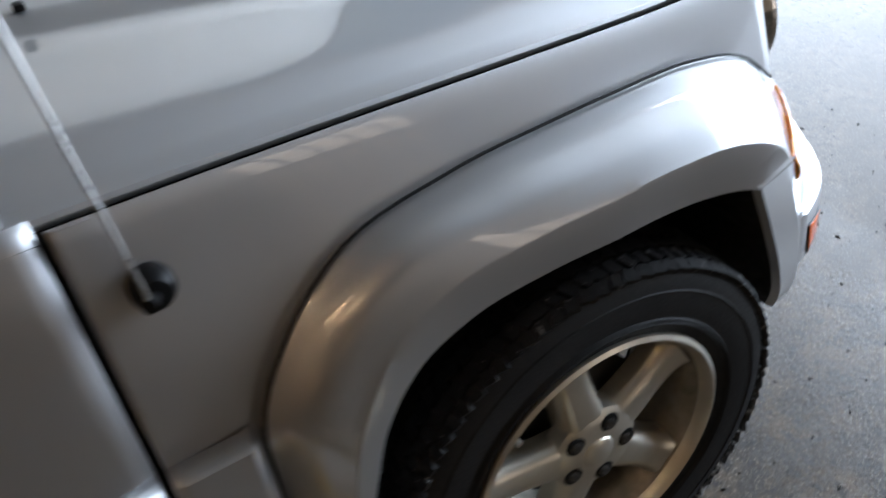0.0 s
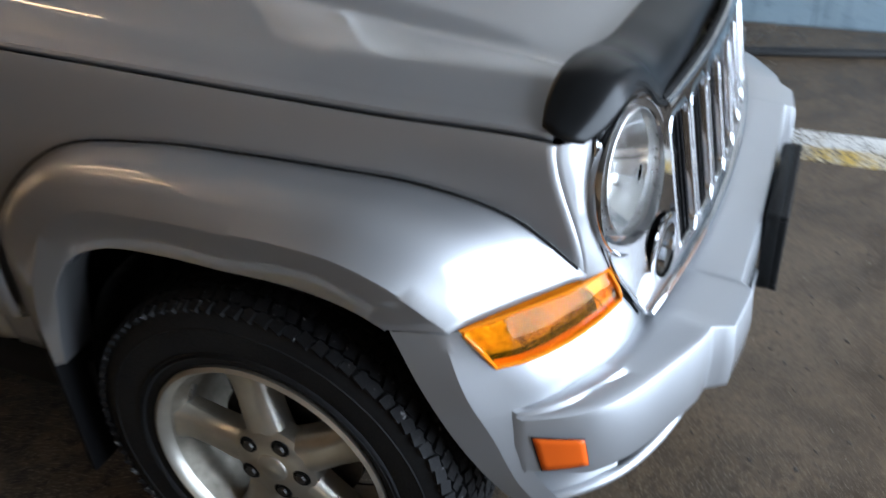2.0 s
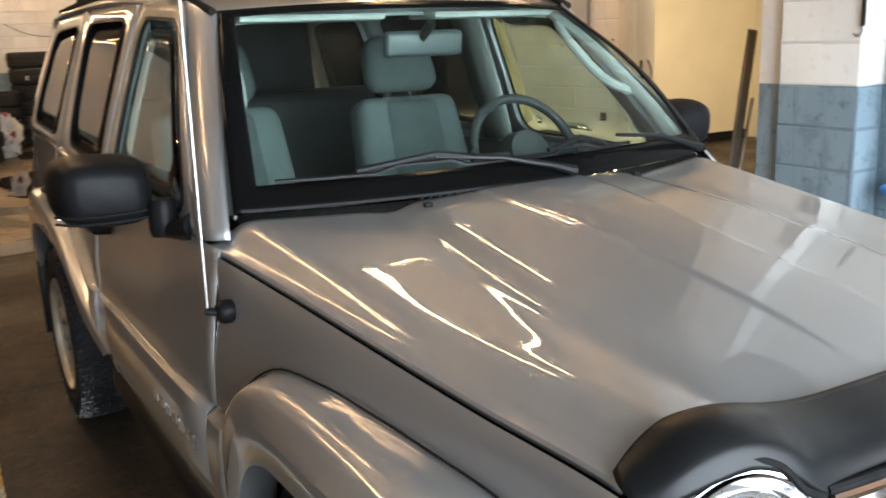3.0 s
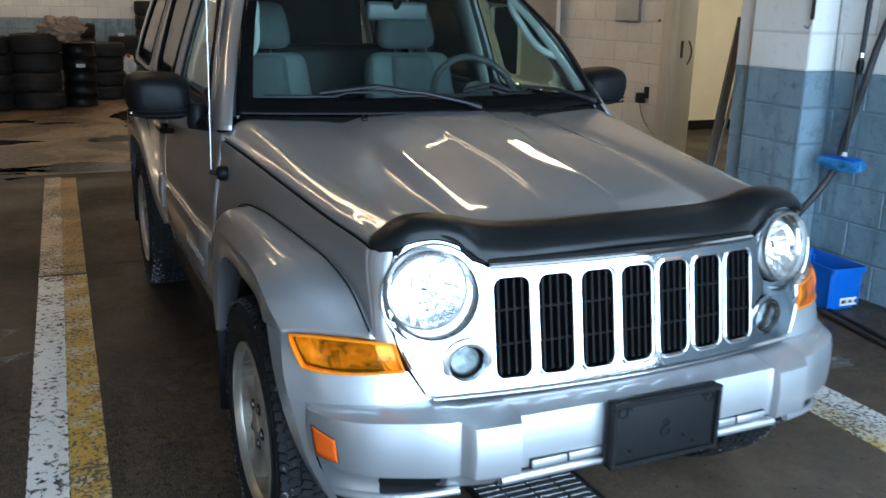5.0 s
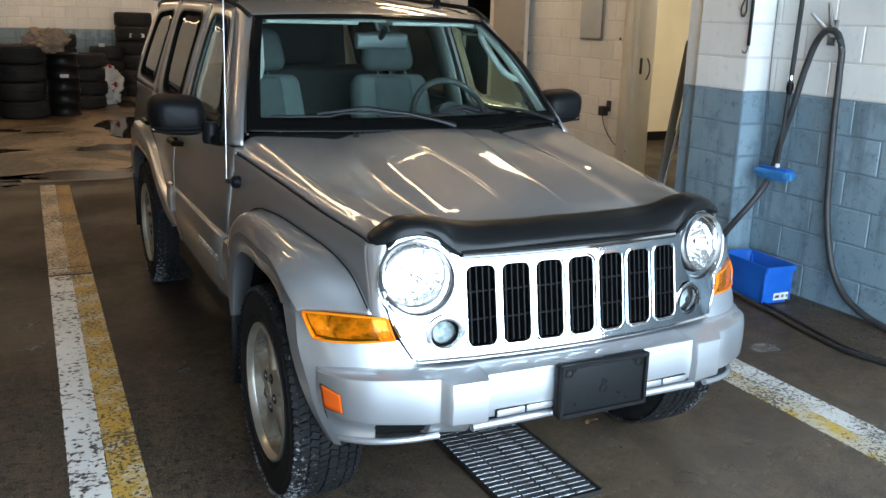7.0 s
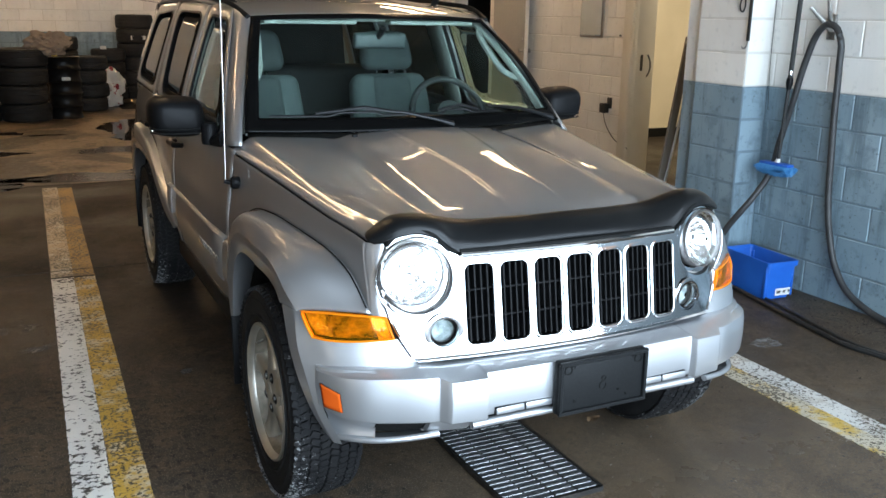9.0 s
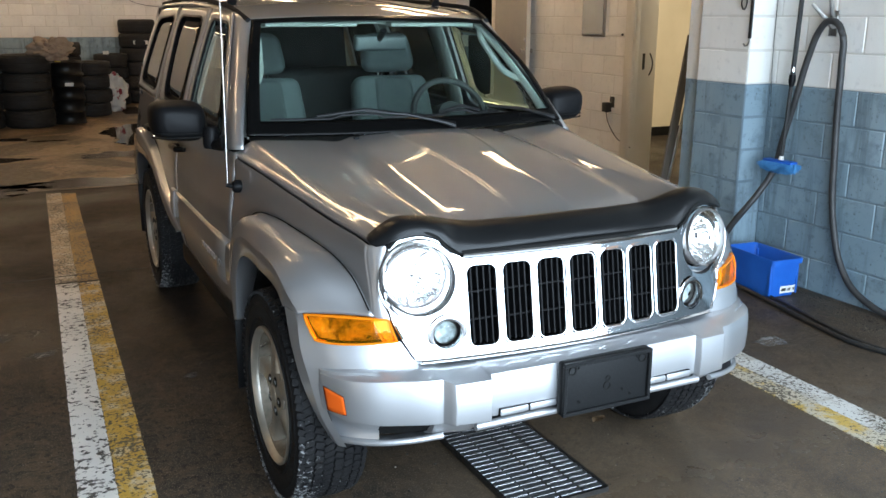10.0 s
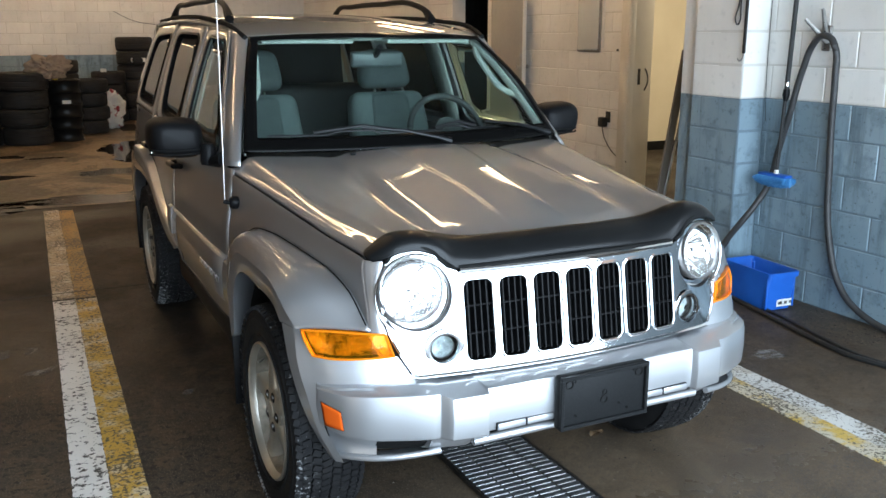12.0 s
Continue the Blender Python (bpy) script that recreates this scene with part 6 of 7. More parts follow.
# tall paned window in the left wall
bm = bmesh.new()
for k in range(6):
    box(bm, LEFT_X - 0.1, W0 + (W1 - W0) * k / 5, (WZ0 + WZ1) / 2, 0.05, 0.05, WZ1 - WZ0)
for k in range(6):
    box(bm, LEFT_X - 0.1, (W0 + W1) / 2, WZ0 + (WZ1 - WZ0) * k / 5, 0.048, W1 - W0, 0.05)
solid("window_1", bm, FRAME_CREAM, "paned window in the side wall", "window", "structure")
# Added backdrop that glows by itself, in place of sunlight on the yard.
YARD, yb_, yn_, yl_ = nodes_of("yard_glow", (0.5, 0.45, 0.38), 0.8)
yb_.inputs["Emission Color"].default_value = (1.0, 0.88, 0.70, 1)
yb_.inputs["Emission Strength"].default_value = 1.7
slab("backdrop", LEFT_X - 1.6, LEFT_X - 1.5, -6, 2, 0, 5, YARD, label="glowing backdrop in place of a sunlit yard outside the side window")
# front wall with the open bay door
BROWN = varied("brown_brick_paint", (0.16, 0.072, 0.032), (0.22, 0.105, 0.050), 3, (0.5, 0.7), 0, bump_s=0.3, fscale=70)
DARK_TEAL = varied("dark_teal_panel", (0.045, 0.062, 0.07), (0.07, 0.09, 0.10), 3, (0.5, 0.7), 0, bump_s=0.2, fscale=70)
# Two unseen teal panels added to darken reflections in the chrome and floor.
slab("wall_east_panel_low", WALL_X - 0.03, WALL_X - 0.003, FRONT_Y, -1.75, 0, 1.05, DARK_TEAL, label="unseen dark panel added beside the bay door to darken chrome reflections")
slab("wall_east_panel", WALL_X - 0.03, WALL_X - 0.003, -2.86, -1.45, 1.05, CEIL_Z, DARK_TEAL, label="unseen upper panel added beside the bay door to darken floor reflections")
slab("wall_east_pier", WALL_X - 0.03, WALL_X - 0.003, FRONT_Y, -2.86, 1.05, CEIL_Z, BROWN, label="brown wall end beside the bay door")
slab("wall_south_west", LEFT_X, DOOR_L, FRONT_Y - 0.2, FRONT_Y, 0, CEIL_Z, WHITE_WALL, label="white front wall beside the bay door")
slab("wall_south_top", DOOR_L, 3.2, FRONT_Y - 0.2, FRONT_Y, DOOR_H, CEIL_Z, WHITE_WALL, label="white wall over the bay door")
slab("wall_south_east", DOOR_R, 3.2, FRONT_Y - 0.2, FRONT_Y, 0, DOOR_H, BRICK_RED, label="brick jamb of the bay door")

# tube lamps under the ceiling
TUBE, tb, tn, tl = nodes_of("tube_glow", (1, 1, 1), 0.5)
tb.inputs["Emission Color"].default_value = (1.0, 0.68, 0.36, 1)
tb.inputs["Emission Strength"].default_value = 30
LAMP_WHITE = varied("lamp_housing", (0.6, 0.58, 0.54), (0.68, 0.66, 0.62), 5, (0.4, 0.5))


def tube_lamp(x, y, z, turn=0.0, length=2.4):
    t = thing("ceiling_light", "twin-tube fluorescent ceiling light, switched on", "ceiling light", (x, y, z), "tube lights")
    m = Matrix.Translation((x, y, z)) @ Matrix.Rotation(turn, 4, "Z")
    part("housing", at(rounded_box(0, 0, 0.05, 0.16, length, 0.05, 0.008), m), LAMP_WHITE, t)
    for dy in (-0.8, 0.8):
        bm = bmesh.new()
        tube(bm, [(0, dy, 0.06), (0, dy, CEIL_Z - z)], 0.006, 6)
        part("hanger", at(bm, m), STEEL, t)
    for dx in (-0.045, 0.045):
        bm = bmesh.new()
        tube(bm, [(dx, -length / 2 + 0.03, 0.005), (dx, length / 2 - 0.03, 0.005)], 0.011, 10)
        part("tube", at(bm, m), TUBE, t, "glowing warm tube")


for x, y, size, turn in ((-2.25, 2.5, 1.5, 0), (-0.9, 3.2, 2.4, 0), (1.25, 3.4, 2.4, 0), (-1.9, 8.2, 2.4, 0), (-1.9, 11.4, 2.4, 0), (2.9, 4.6, 2.4, 0), (2.7, 6.6, 1.5, 0), (3.2, 7.6, 2.4, 0), (2.4, 11.6, 2.4, 0), (-1.7, 14.3, 2.4, 90), (1.3, 14.3, 2.4, 90), (-4.4, 13.4, 2.4, 0), (-0.2, 13.2, 2.4, 0)):
    tube_lamp(x, y, 3.3, radians(turn), size)
area("side_room_lamp", (6.5, 4.5, 3.3), (6.5, 4.5, 0), 1.2, 0.4, 150, (1.0, 0.84, 0.58))

# ---- floor markings and drain ----
def worn_paint(name, col, wear, pale=None, fade=0.50):
    m, b, n, l = nodes_of(name, col, 0.5)
    f = noise_tex(n, l, 34 if pale is None else 62, 5, 0.65)
    g = noise_tex(n, l, 2.5, 4)
    h = n.new("ShaderNodeMath")
    h.operation = "ADD"
    l.new(f, h.inputs[0])
    s_ = n.new("ShaderNodeMath")
    s_.operation = "MULTIPLY"
    s_.inputs[1].default_value = 0.45
    l.new(g, s_.inputs[0])
    l.new(s_.outputs[0], h.inputs[1])
    k = ramp(n, l, h.outputs[0], [(wear, grey(0)), (wear + 0.04, grey(1))])
    tint = mixc(n, l, ramp(n, l, g, [(0.4, grey(0)), (0.7, grey(0.5))]), col, tuple(v * 0.6 for v in col))
    if pale:
        tint = mixc(n, l, ramp(n, l, noise_tex(n, l, 6, 6, 0.7), [(fade, grey(0)), (fade + 0.10, grey(0.9))]), tint, pale)
    l.new(mixc(n, l, k, tint, (0.05, 0.042, 0.035) if pale is None else (0.09, 0.068, 0.042)), b.inputs["Base Color"])
    bump(n, l, b, f, 0.3, 0.003)
    return m


LINE_WHITE = worn_paint("worn_white_line", (0.84, 0.82, 0.78), 0.775)
LINE_YELLOW = worn_paint("worn_yellow_line", (0.58, 0.35, 0.05), 0.75, (0.62, 0.55, 0.42), 0.475)


def stripe(name, a, b, width, mat, label):
    a, b = Vector(a), Vector(b)
    d = (b - a).normalized()
    n = Vector((-d.y, d.x))
    bm = bmesh.new()
    k = 300
    rows = []
    for i in range(k + 1):
        p = a.lerp(b, i / k)
        j0, j1 = random.uniform(-0.0022, 0.0022), random.uniform(-0.0022, 0.0022)
        rows.append([(*(p + n * j0), 0.0), (*(p + n * j0), 0.003), (*(p + n * (width + j1)), 0.003), (*(p + n * (width + j1)), 0.0)])
    grid_mesh(np.array(rows), bm)
    return solid(name, bm, mat, label, "floor line", "structure", 0)


stripe("line_white_1", (-1.320, 0.0), (-1.257, 2.93), 0.126, LINE_WHITE, "chipped white floor line")
stripe("line_yellow_1", (-1.198, 0.0), (-1.136, 2.92), 0.120, LINE_YELLOW, "worn yellow floor line")
LINE_FADED = worn_paint("faded_white_line", (0.50, 0.40, 0.27), 0.73, (0.62, 0.58, 0.50))
LINE_OCHRE = worn_paint("faded_ochre_line", (0.44, 0.25, 0.045), 0.72, (0.36, 0.25, 0.10))
stripe("line_white_3", (-1.257, 2.96), (-1.19, 6.05), 0.126, LINE_FADED, "faded, dirty white floor line")
stripe("line_yellow_3", (-1.136, 2.95), (-1.07, 6.0), 0.120, LINE_OCHRE, "faded ochre floor line")
LINE_SCUFFED = worn_paint("scuffed_white_line", (0.66, 0.64, 0.60), 0.76, (0.44, 0.39, 0.32), 0.52)
LINE_RUBBED = worn_paint("rubbed_yellow_line", (0.55, 0.36, 0.07), 0.75, (0.54, 0.49, 0.40), 0.43)
stripe("line_white_2", (1.430, -1.9), (1.475, 1.0), -0.125, LINE_SCUFFED, "chipped white floor line")
stripe("line_yellow_2", (1.315, -1.9), (1.36, 1.0), -0.113, LINE_RUBBED, "worn yellow floor line")

# slab joints and repaired patches
JOINT = varied("joint_filler", (0.03, 0.026, 0.022), (0.06, 0.05, 0.04), 6, (0.6, 0.9))
for nm, x0, x1, y0, y1 in (("floor_joint_1", LEFT_X, DX, 6.16, 6.19), ("floor_joint_2", LEFT_X, 2.7, 3.10, 3.112)):
    slab(nm, x0, x1, y0, y1, 0.0, 0.004, JOINT, label="dark joint between the floor slabs")


def blotch(name, cx, cy, rx, ry, mat, label, seed, z=0.004, n=180, jag=0.16):
    """A flat stain with an uneven, finger-like outline, drawn out across the floor."""
    rnd = random.Random(seed)
    ph = [rnd.uniform(0, 6.28) for _ in range(6)]
    off = Vector((seed * 3.7, seed * 1.9, 0.5))
    bm = bmesh.new()
    ring = []
    for k in range(n):
        a = 2 * math.pi * k / n
        c, d = math.cos(a), math.sin(a)
        r = 1 + sum(0.15 / (j + 1) ** 0.6 * math.sin((j + 2) * a + ph[j]) for j in range(6))
        x, y_ = cx + rx * r * c, cy + ry * r * d
        f = noise.noise(Vector((x * 1.2, y_ * 6.0, 0)) + off) + 0.6 * noise.noise(Vector((x * 4, y_ * 17, 0)) + off)
        ring.append(bm.verts.new((x + c * rx * jag * 2.2 * f, y_ + d * ry * jag * 0.6 * f, z)))
    bm.faces.new(ring)
    bmesh.ops.triangulate(bm, faces=bm.faces[:])
    return solid(name, bm, mat, label, "stain", "structure", 0)


WET = varied("wet_patch", (0.035, 0.028, 0.022), (0.05, 0.04, 0.032), 3, (0.02, 0.06))
DRY = varied("dry_patch", (0.25, 0.175, 0.105), (0.31, 0.225, 0.145), 2, (0.4, 0.6))
PALE = varied("pale_residue", (0.30, 0.285, 0.27), (0.20, 0.18, 0.165), 9, (0.5, 0.7))
pn, pk = PALE.node_tree.nodes, PALE.node_tree.links
pk.new(ramp(pn, pk, noise_tex(pn, pk, 11, 6, 0.65), [(0.41, grey(0.0)), (0.60, grey(0.62))]), pn["Principled BSDF"].inputs["Alpha"])
dn, dk = DRY.node_tree.nodes, DRY.node_tree.links
base = dn["Principled BSDF"].inputs["Base Color"]
tone = base.links[0].from_socket
damp_m = ramp(dn, dk, noise_tex(dn, dk, 0.55, 7, 0.66, distort=1.4), [(0.47, grey(0.0)), (0.56, grey(0.92))])
tone = mixc(dn, dk, damp_m, tone, (0.045, 0.032, 0.022))
oil_m = ramp(dn, dk, noise_tex(dn, dk, 2.3, 7, 0.7, distort=0.9), [(0.58, grey(0.0)), (0.63, grey(0.9))])
tone = mixc(dn, dk, oil_m, tone, (0.022, 0.017, 0.013))
dk.new(mixc(dn, dk, ramp(dn, dk, noise_tex(dn, dk, 9, 7, 0.75), [(0.45, grey(0.0)), (0.7, grey(0.6))]), tone, (0.13, 0.095, 0.062)), base)
slab("floor_slab_rear", LEFT_X, DX, 6.19, BACK_Y, 0.0, 0.003, DRY, label="drier stained concrete slab of the rear floor")
DAMP = varied("damp_concrete", (0.030, 0.022, 0.015), (0.055, 0.040, 0.027), 5, (0.12, 0.3))
for k, (x, y, rx, ry) in enumerate(((-2.3, 6.45, 0.9, 0.35), (-0.9, 6.50, 0.75, 0.30), (0.3, 6.6, 0.7, 0.5), (-2.2, 7.7, 0.35, 0.16), (-0.35, 8.3, 0.45, 0.30), (-2.35, 9.4, 0.42, 0.22), (-1.15, 9.9, 0.22, 0.07))):
    blotch("damp_stain", x, y, rx, ry, DAMP, "dark damp stain on the rear floor", 40 + k, 0.0042, jag=0.24)
blotch("puddle", 0.05, 10.0, 0.46, 1.25, WET, "shallow dark puddle on the concrete", 5, 0.005)
blotch("wet_streak", -1.95, 8.4, 0.5, 0.22, WET, "dark wet streak on the concrete", 11, 0.004)
blotch("wet_streak_far", -1.75, 10.2, 0.35, 0.18, WET, "dark wet streak on the concrete", 13, 0.004)
for i, (x, y, rx, ry) in enumerate(((-1.60, 2.05, 0.12, 0.06), (-1.48, 1.72, 0.09, 0.05), (-0.89, 1.16, 0.05, 0.03), (1.85, 0.35, 0.10, 0.06))):
    blotch("pale_stain", x, y, rx, ry, PALE, "pale dried residue on the concrete", 20 + i, 0.003)

# drain grate
grate = thing("drain_grate", "dark steel trench grate set in the floor", "drain grate", (0.04, -0.49, 0))
GX0, GX1, GY0, GY1 = -0.145, 0.215, -0.49, 1.30
bm = bmesh.new()
box(bm, (GX0 + GX1) / 2, (GY0 + GY1) / 2, 0.002, GX1 - GX0, GY1 - GY0, 0.003)
part("pit", bm, MATT_BLACK, grate, "black pit under the grate", smooth=0)
bm = bmesh.new()
for x in (GX0, GX1):
    box(bm, x, (GY0 + GY1) / 2, 0.010, 0.012, GY1 - GY0, 0.018)
box(bm, (GX0 + GX1) / 2, GY0, 0.010, GX1 - GX0, 0.012, 0.018)
part("frame", bm, DARK_METAL, grate, smooth=0)
bar_bm = bmesh.new()
box(bar_bm, 0, 0, 0, GX1 - GX0, 0.021, 0.007, Matrix.Rotation(radians(11), 4, "X"))
GRATE = varied("worn_grate_steel", (0.13, 0.133, 0.137), (0.36, 0.365, 0.375), 26, (0.25, 0.5), 0.9, bump_s=0.2, fscale=120)
bar_me = mesh_of("bar", bevel(bar_bm, 0.002, 1), GRATE, 0)
y = GY0 + 0.03
while y < GY1:
    o = new("bar", bar_me)
    o.parent = grate
    o.matrix_basis = Matrix.Translation((0.035 - 0.04, y + 0.49, 0.013))
    y += 0.030
for k in range(1, 4):
    bm = bmesh.new()
    tube(bm, [(GX0 + (GX1 - GX0) * k / 4, GY0, 0.014), (GX0 + (GX1 - GX0) * k / 4, GY1, 0.014)], 0.003, 6)
    part("cross_rod", bm, DARK_METAL, grate)
slab("floor_drain", 0.17, 0.48, 12.95, 14.1, 0.0, 0.006, MATT_BLACK, label="dark floor drain cover near the back wall")

# ---- things along the right wall ----
BLUE_PLASTIC = varied("blue_plastic", (0.014, 0.095, 0.44), (0.02, 0.13, 0.54), 6, (0.3, 0.45), 0, fscale=40)
LABEL_WHITE = varied("paper_label", (0.62, 0.62, 0.60), (0.7, 0.7, 0.68), 20, (0.6, 0.7))
HOSE = varied("hose_rubber", (0.022, 0.022, 0.023), (0.042, 0.042, 0.042), 12, (0.45, 0.6), 0)
CABLE = varied("cable_rubber", (0.012, 0.012, 0.012), (0.02, 0.02, 0.02), 12, (0.4, 0.55), 0)


def blue_bin():
    t = thing("recycling_bin", "open blue plastic recycling bin with a paper label", "bin", (2.46, 1.05, 0))
    m = Matrix.Translation((2.468, 1.045, 0)) @ Matrix.Rotation(radians(-4), 4, "Z")
    hx, hy, h = 0.105, 0.195, 0.235

    def ring(k, z, r=0.02):
        return [(x, y_, z) for x, y_ in rounded_rect(0, 0, 2 * hx * k + 0.0, 2 * hy * k, r, 32)]

    rows = [ring(0.86, 0.004), ring(0.88, 0.02), ring(0.985, h - 0.03), ring(1.05, h - 0.03), ring(1.06, h), ring(1.02, h + 0.002), ring(0.965, h - 0.01), ring(0.86, 0.02), ring(0.3, 0.018)]
    bm = grid_mesh(np.array(rows), closed=True)
    bm.verts.ensure_lookup_table()
    bm.faces.new(bm.verts[-len(rows[0]):])
    bm.faces.new(bm.verts[:len(rows[0])][::-1])
    # dip in the short front rim
    for v in bm.verts:
        if v.co.z > h - 0.035 and v.co.y < -hy * 0.8:
            v.co.z -= 0.03 * max(0, 1 - abs(v.co.x) / 0.06)
    part("tub", at(bm, m), BLUE_PLASTIC, t)
    for sx in (-1, 1):
        for yy in (-0.17, 0.17):
            part("rib", at(rounded_box(sx * 0.098, yy, 0.11, 0.012, 0.02, 0.19, 0.004), m), BLUE_PLASTIC, t)
    lb = part("label", at(rounded_box(0.035, -0.1755, 0.045, 0.11, 0.003, 0.045, 0.001, 1), m), LABEL_WHITE, t, "white paper label with grey printing")
    for k, (dx, w_) in enumerate(((-0.03, 0.03), (0.01, 0.02), (0.045, 0.015))):
        part("print_bar", at(rounded_box(0.035 + dx, -0.1775, 0.045, w_, 0.001, 0.018, 0.0003, 1), m), STEEL, lb)
    return t


blue_bin()

brush = thing("wash_brush", "long-handled wash brush with blue bristles hung on the wall", "brush", (2.60, 1.12, 0.72))
bm = bmesh.new()
tube(bm, [(2.61, 1.122, 0.78), (2.62, 1.112, 1.25)], 0.011, 10)
part("handle", bm, CABLE, brush, "black telescopic handle")
bm = bmesh.new()
tube(bm, [(2.62, 1.112, 1.22), (2.63, 1.10, 2.05)], 0.014, 10)
part("upper_handle", bm, CABLE, brush)
bm = bmesh.new()
tube(bm, [(2.619, 1.112, 1.20), (2.6195, 1.1115, 1.235), (2.62, 1.111, 1.27)], [0.013, 0.021, 0.018], 12)
part("grip", bm, BLACK_PLASTIC, brush)
bm = bmesh.new()
tube(bm, [(2.62, 1.111, 1.285), (2.62, 1.111, 1.31)], 0.0155, 12)
part("collar", bm, CHROME, brush, "chrome collar")
bm = bmesh.new()
tube(bm, [(2.605, 1.123, 0.745), (2.61, 1.122, 0.79)], [0.02, 0.013], 12)
part("socket", bm, LAMP_WHITE, brush)
hm = Matrix.Translation((2.60, 1.123, 0.760))
part("head", at(rounded_box(0, 0, 0, 0.06, 0.22, 0.018, 0.008), hm), BLUE_PLASTIC, brush)
bm = bmesh.new()
rnd = random.Random(4)
for k in range(1500):
    x, y_ = rnd.uniform(-0.03, 0.03), rnd.uniform(-0.11, 0.11)
    tip = Vector((x * 2.3 + rnd.uniform(-0.012, 0.012), y_ * 1.06 + rnd.uniform(-0.012, 0.012), -0.066 + 0.045 * (abs(x) / 0.03) ** 2 + 0.012 * (abs(y_) / 0.11) ** 2 - rnd.uniform(0, 0.012)))
    tube(bm, [(x, y_, -0.008), tip], [0.0024, 0.0014], 3, cap=False)
BRISTLE = varied("blue_bristles", (0.022, 0.14, 0.36), (0.06, 0.25, 0.50), 40, (0.5, 0.7))
part("bristles", at(bm, hm), BRISTLE, brush, "blue bristles")

# hose on a steel Y hook
hook = thing("hose_hook", "grey steel Y-shaped hose hook on the wall", "hook", (2.69, 0.92, 1.55))
for a, b_ in (((2.697, 0.925, 1.54), (2.58, 0.985, 1.665)), ((2.697, 0.925, 1.54), (2.62, 0.905, 1.72))):
    bm = bmesh.new()
    tube(bm, [a, tuple((p + q) / 2 for p, q in zip(a, b_)), b_], [0.020, 0.014, 0.009], 10)
    part("prong", bm, STEEL, hook)
part("plate", rounded_box(2.698, 0.925, 1.56, 0.012, 0.06, 0.14, 0.003), STEEL, hook)
bm = bmesh.new()
tube(bm, spline([(2.38, 1.62, 0.02), (2.39, 1.48, 0.08), (2.405, 1.36, 0.22), (2.42, 1.285, 0.35), (2.44, 1.22, 0.45), (2.50, 1.175, 0.56), (2.60, 1.165, 0.70), (2.655, 1.17, 0.88), (2.65, 1.10, 1.12), (2.645, 1.03, 1.38), (2.64, 0.97, 1.52), (2.635, 0.91, 1.575), (2.635, 0.85, 1.565), (2.635, 0.805, 1.50), (2.64, 0.795, 1.35), (2.655, 0.80, 1.10), (2.66, 0.785, 0.80), (2.66, 0.77, 0.60), (2.66, 0.735, 0.42), (2.66, 0.67, 0.24), (2.655, 0.57, 0.12), (2.65, 0.42, 0.05), (2.64, 0.25, 0.022), (2.60, -0.1, 0.02)], 120), 0.019, 12)
solid("water_hose", bm, HOSE, "dark grey rubber hose hanging on the wall", "hose")
bm = bmesh.new()
tube(bm, spline([(2.46, 1.42, 0.014), (2.38, 1.22, 0.014), (2.33, 0.98, 0.014), (2.26, 0.65, 0.014), (2.20, 0.36, 0.014), (2.17, 0.12, 0.014), (2.205, -0.05, 0.014), (2.30, -0.6, 0.014), (2.42, -1.2, 0.014)], 60), 0.013, 10)
solid("floor_cable", bm, CABLE, "black rubber cable lying on the floor", "cable")
bm = bmesh.new()
tube(bm, spline([(2.50, 1.46, 0.012), (2.44, 1.22, 0.012), (2.39, 0.98, 0.012), (2.33, 0.65, 0.012), (2.26, 0.36, 0.012), (2.22, 0.10, 0.012), (2.25, -0.1, 0.012), (2.36, -0.6, 0.012), (2.45, -1.2, 0.012)], 60), 0.010, 8)
solid("floor_cable", bm, CABLE, "thinner black cable lying on the floor", "cable")
# strap with a hook on the pier
strap = thing("tie_strap", "black strap with a steel hook hanging on the pier", "strap", (2.46, 1.33, 1.9))
part("webbing", rounded_box(2.498, 1.352, 1.72, 0.012, 0.020, 0.50, 0.003), CABLE, strap)
bm = bmesh.new()
tube(bm, spline([(2.498, 1.352, 1.47), (2.494, 1.356, 1.44), (2.490, 1.375, 1.425), (2.490, 1.392, 1.44)], 14), 0.004, 6)
part("hook", bm, STEEL, strap)
bm = bmesh.new()
tube(bm, spline([(2.500, 1.41, 2.0), (2.498, 1.402, 1.72), (2.496, 1.40, 1.66), (2.494, 1.415, 1.635), (2.494, 1.435, 1.66), (2.498, 1.42, 1.75), (2.500, 1.415, 2.0)], 40), 0.005, 6)
part("loop", bm, CABLE, strap)
part("peg", rounded_box(2.500, 1.38, 1.99, 0.03, 0.12, 0.03, 0.004), STEEL, strap)
bm = bmesh.new()
tube(bm, spline([(2.698, 1.356, 2.2), (2.698, 1.354, 1.7), (2.698, 1.352, 1.4), (2.698, 1.335, 1.12), (2.698, 1.33, 1.06)], 30), 0.0016, 6)
solid("thin_wire", bm, CABLE, "thin dark wire hanging down the wall", "wire")

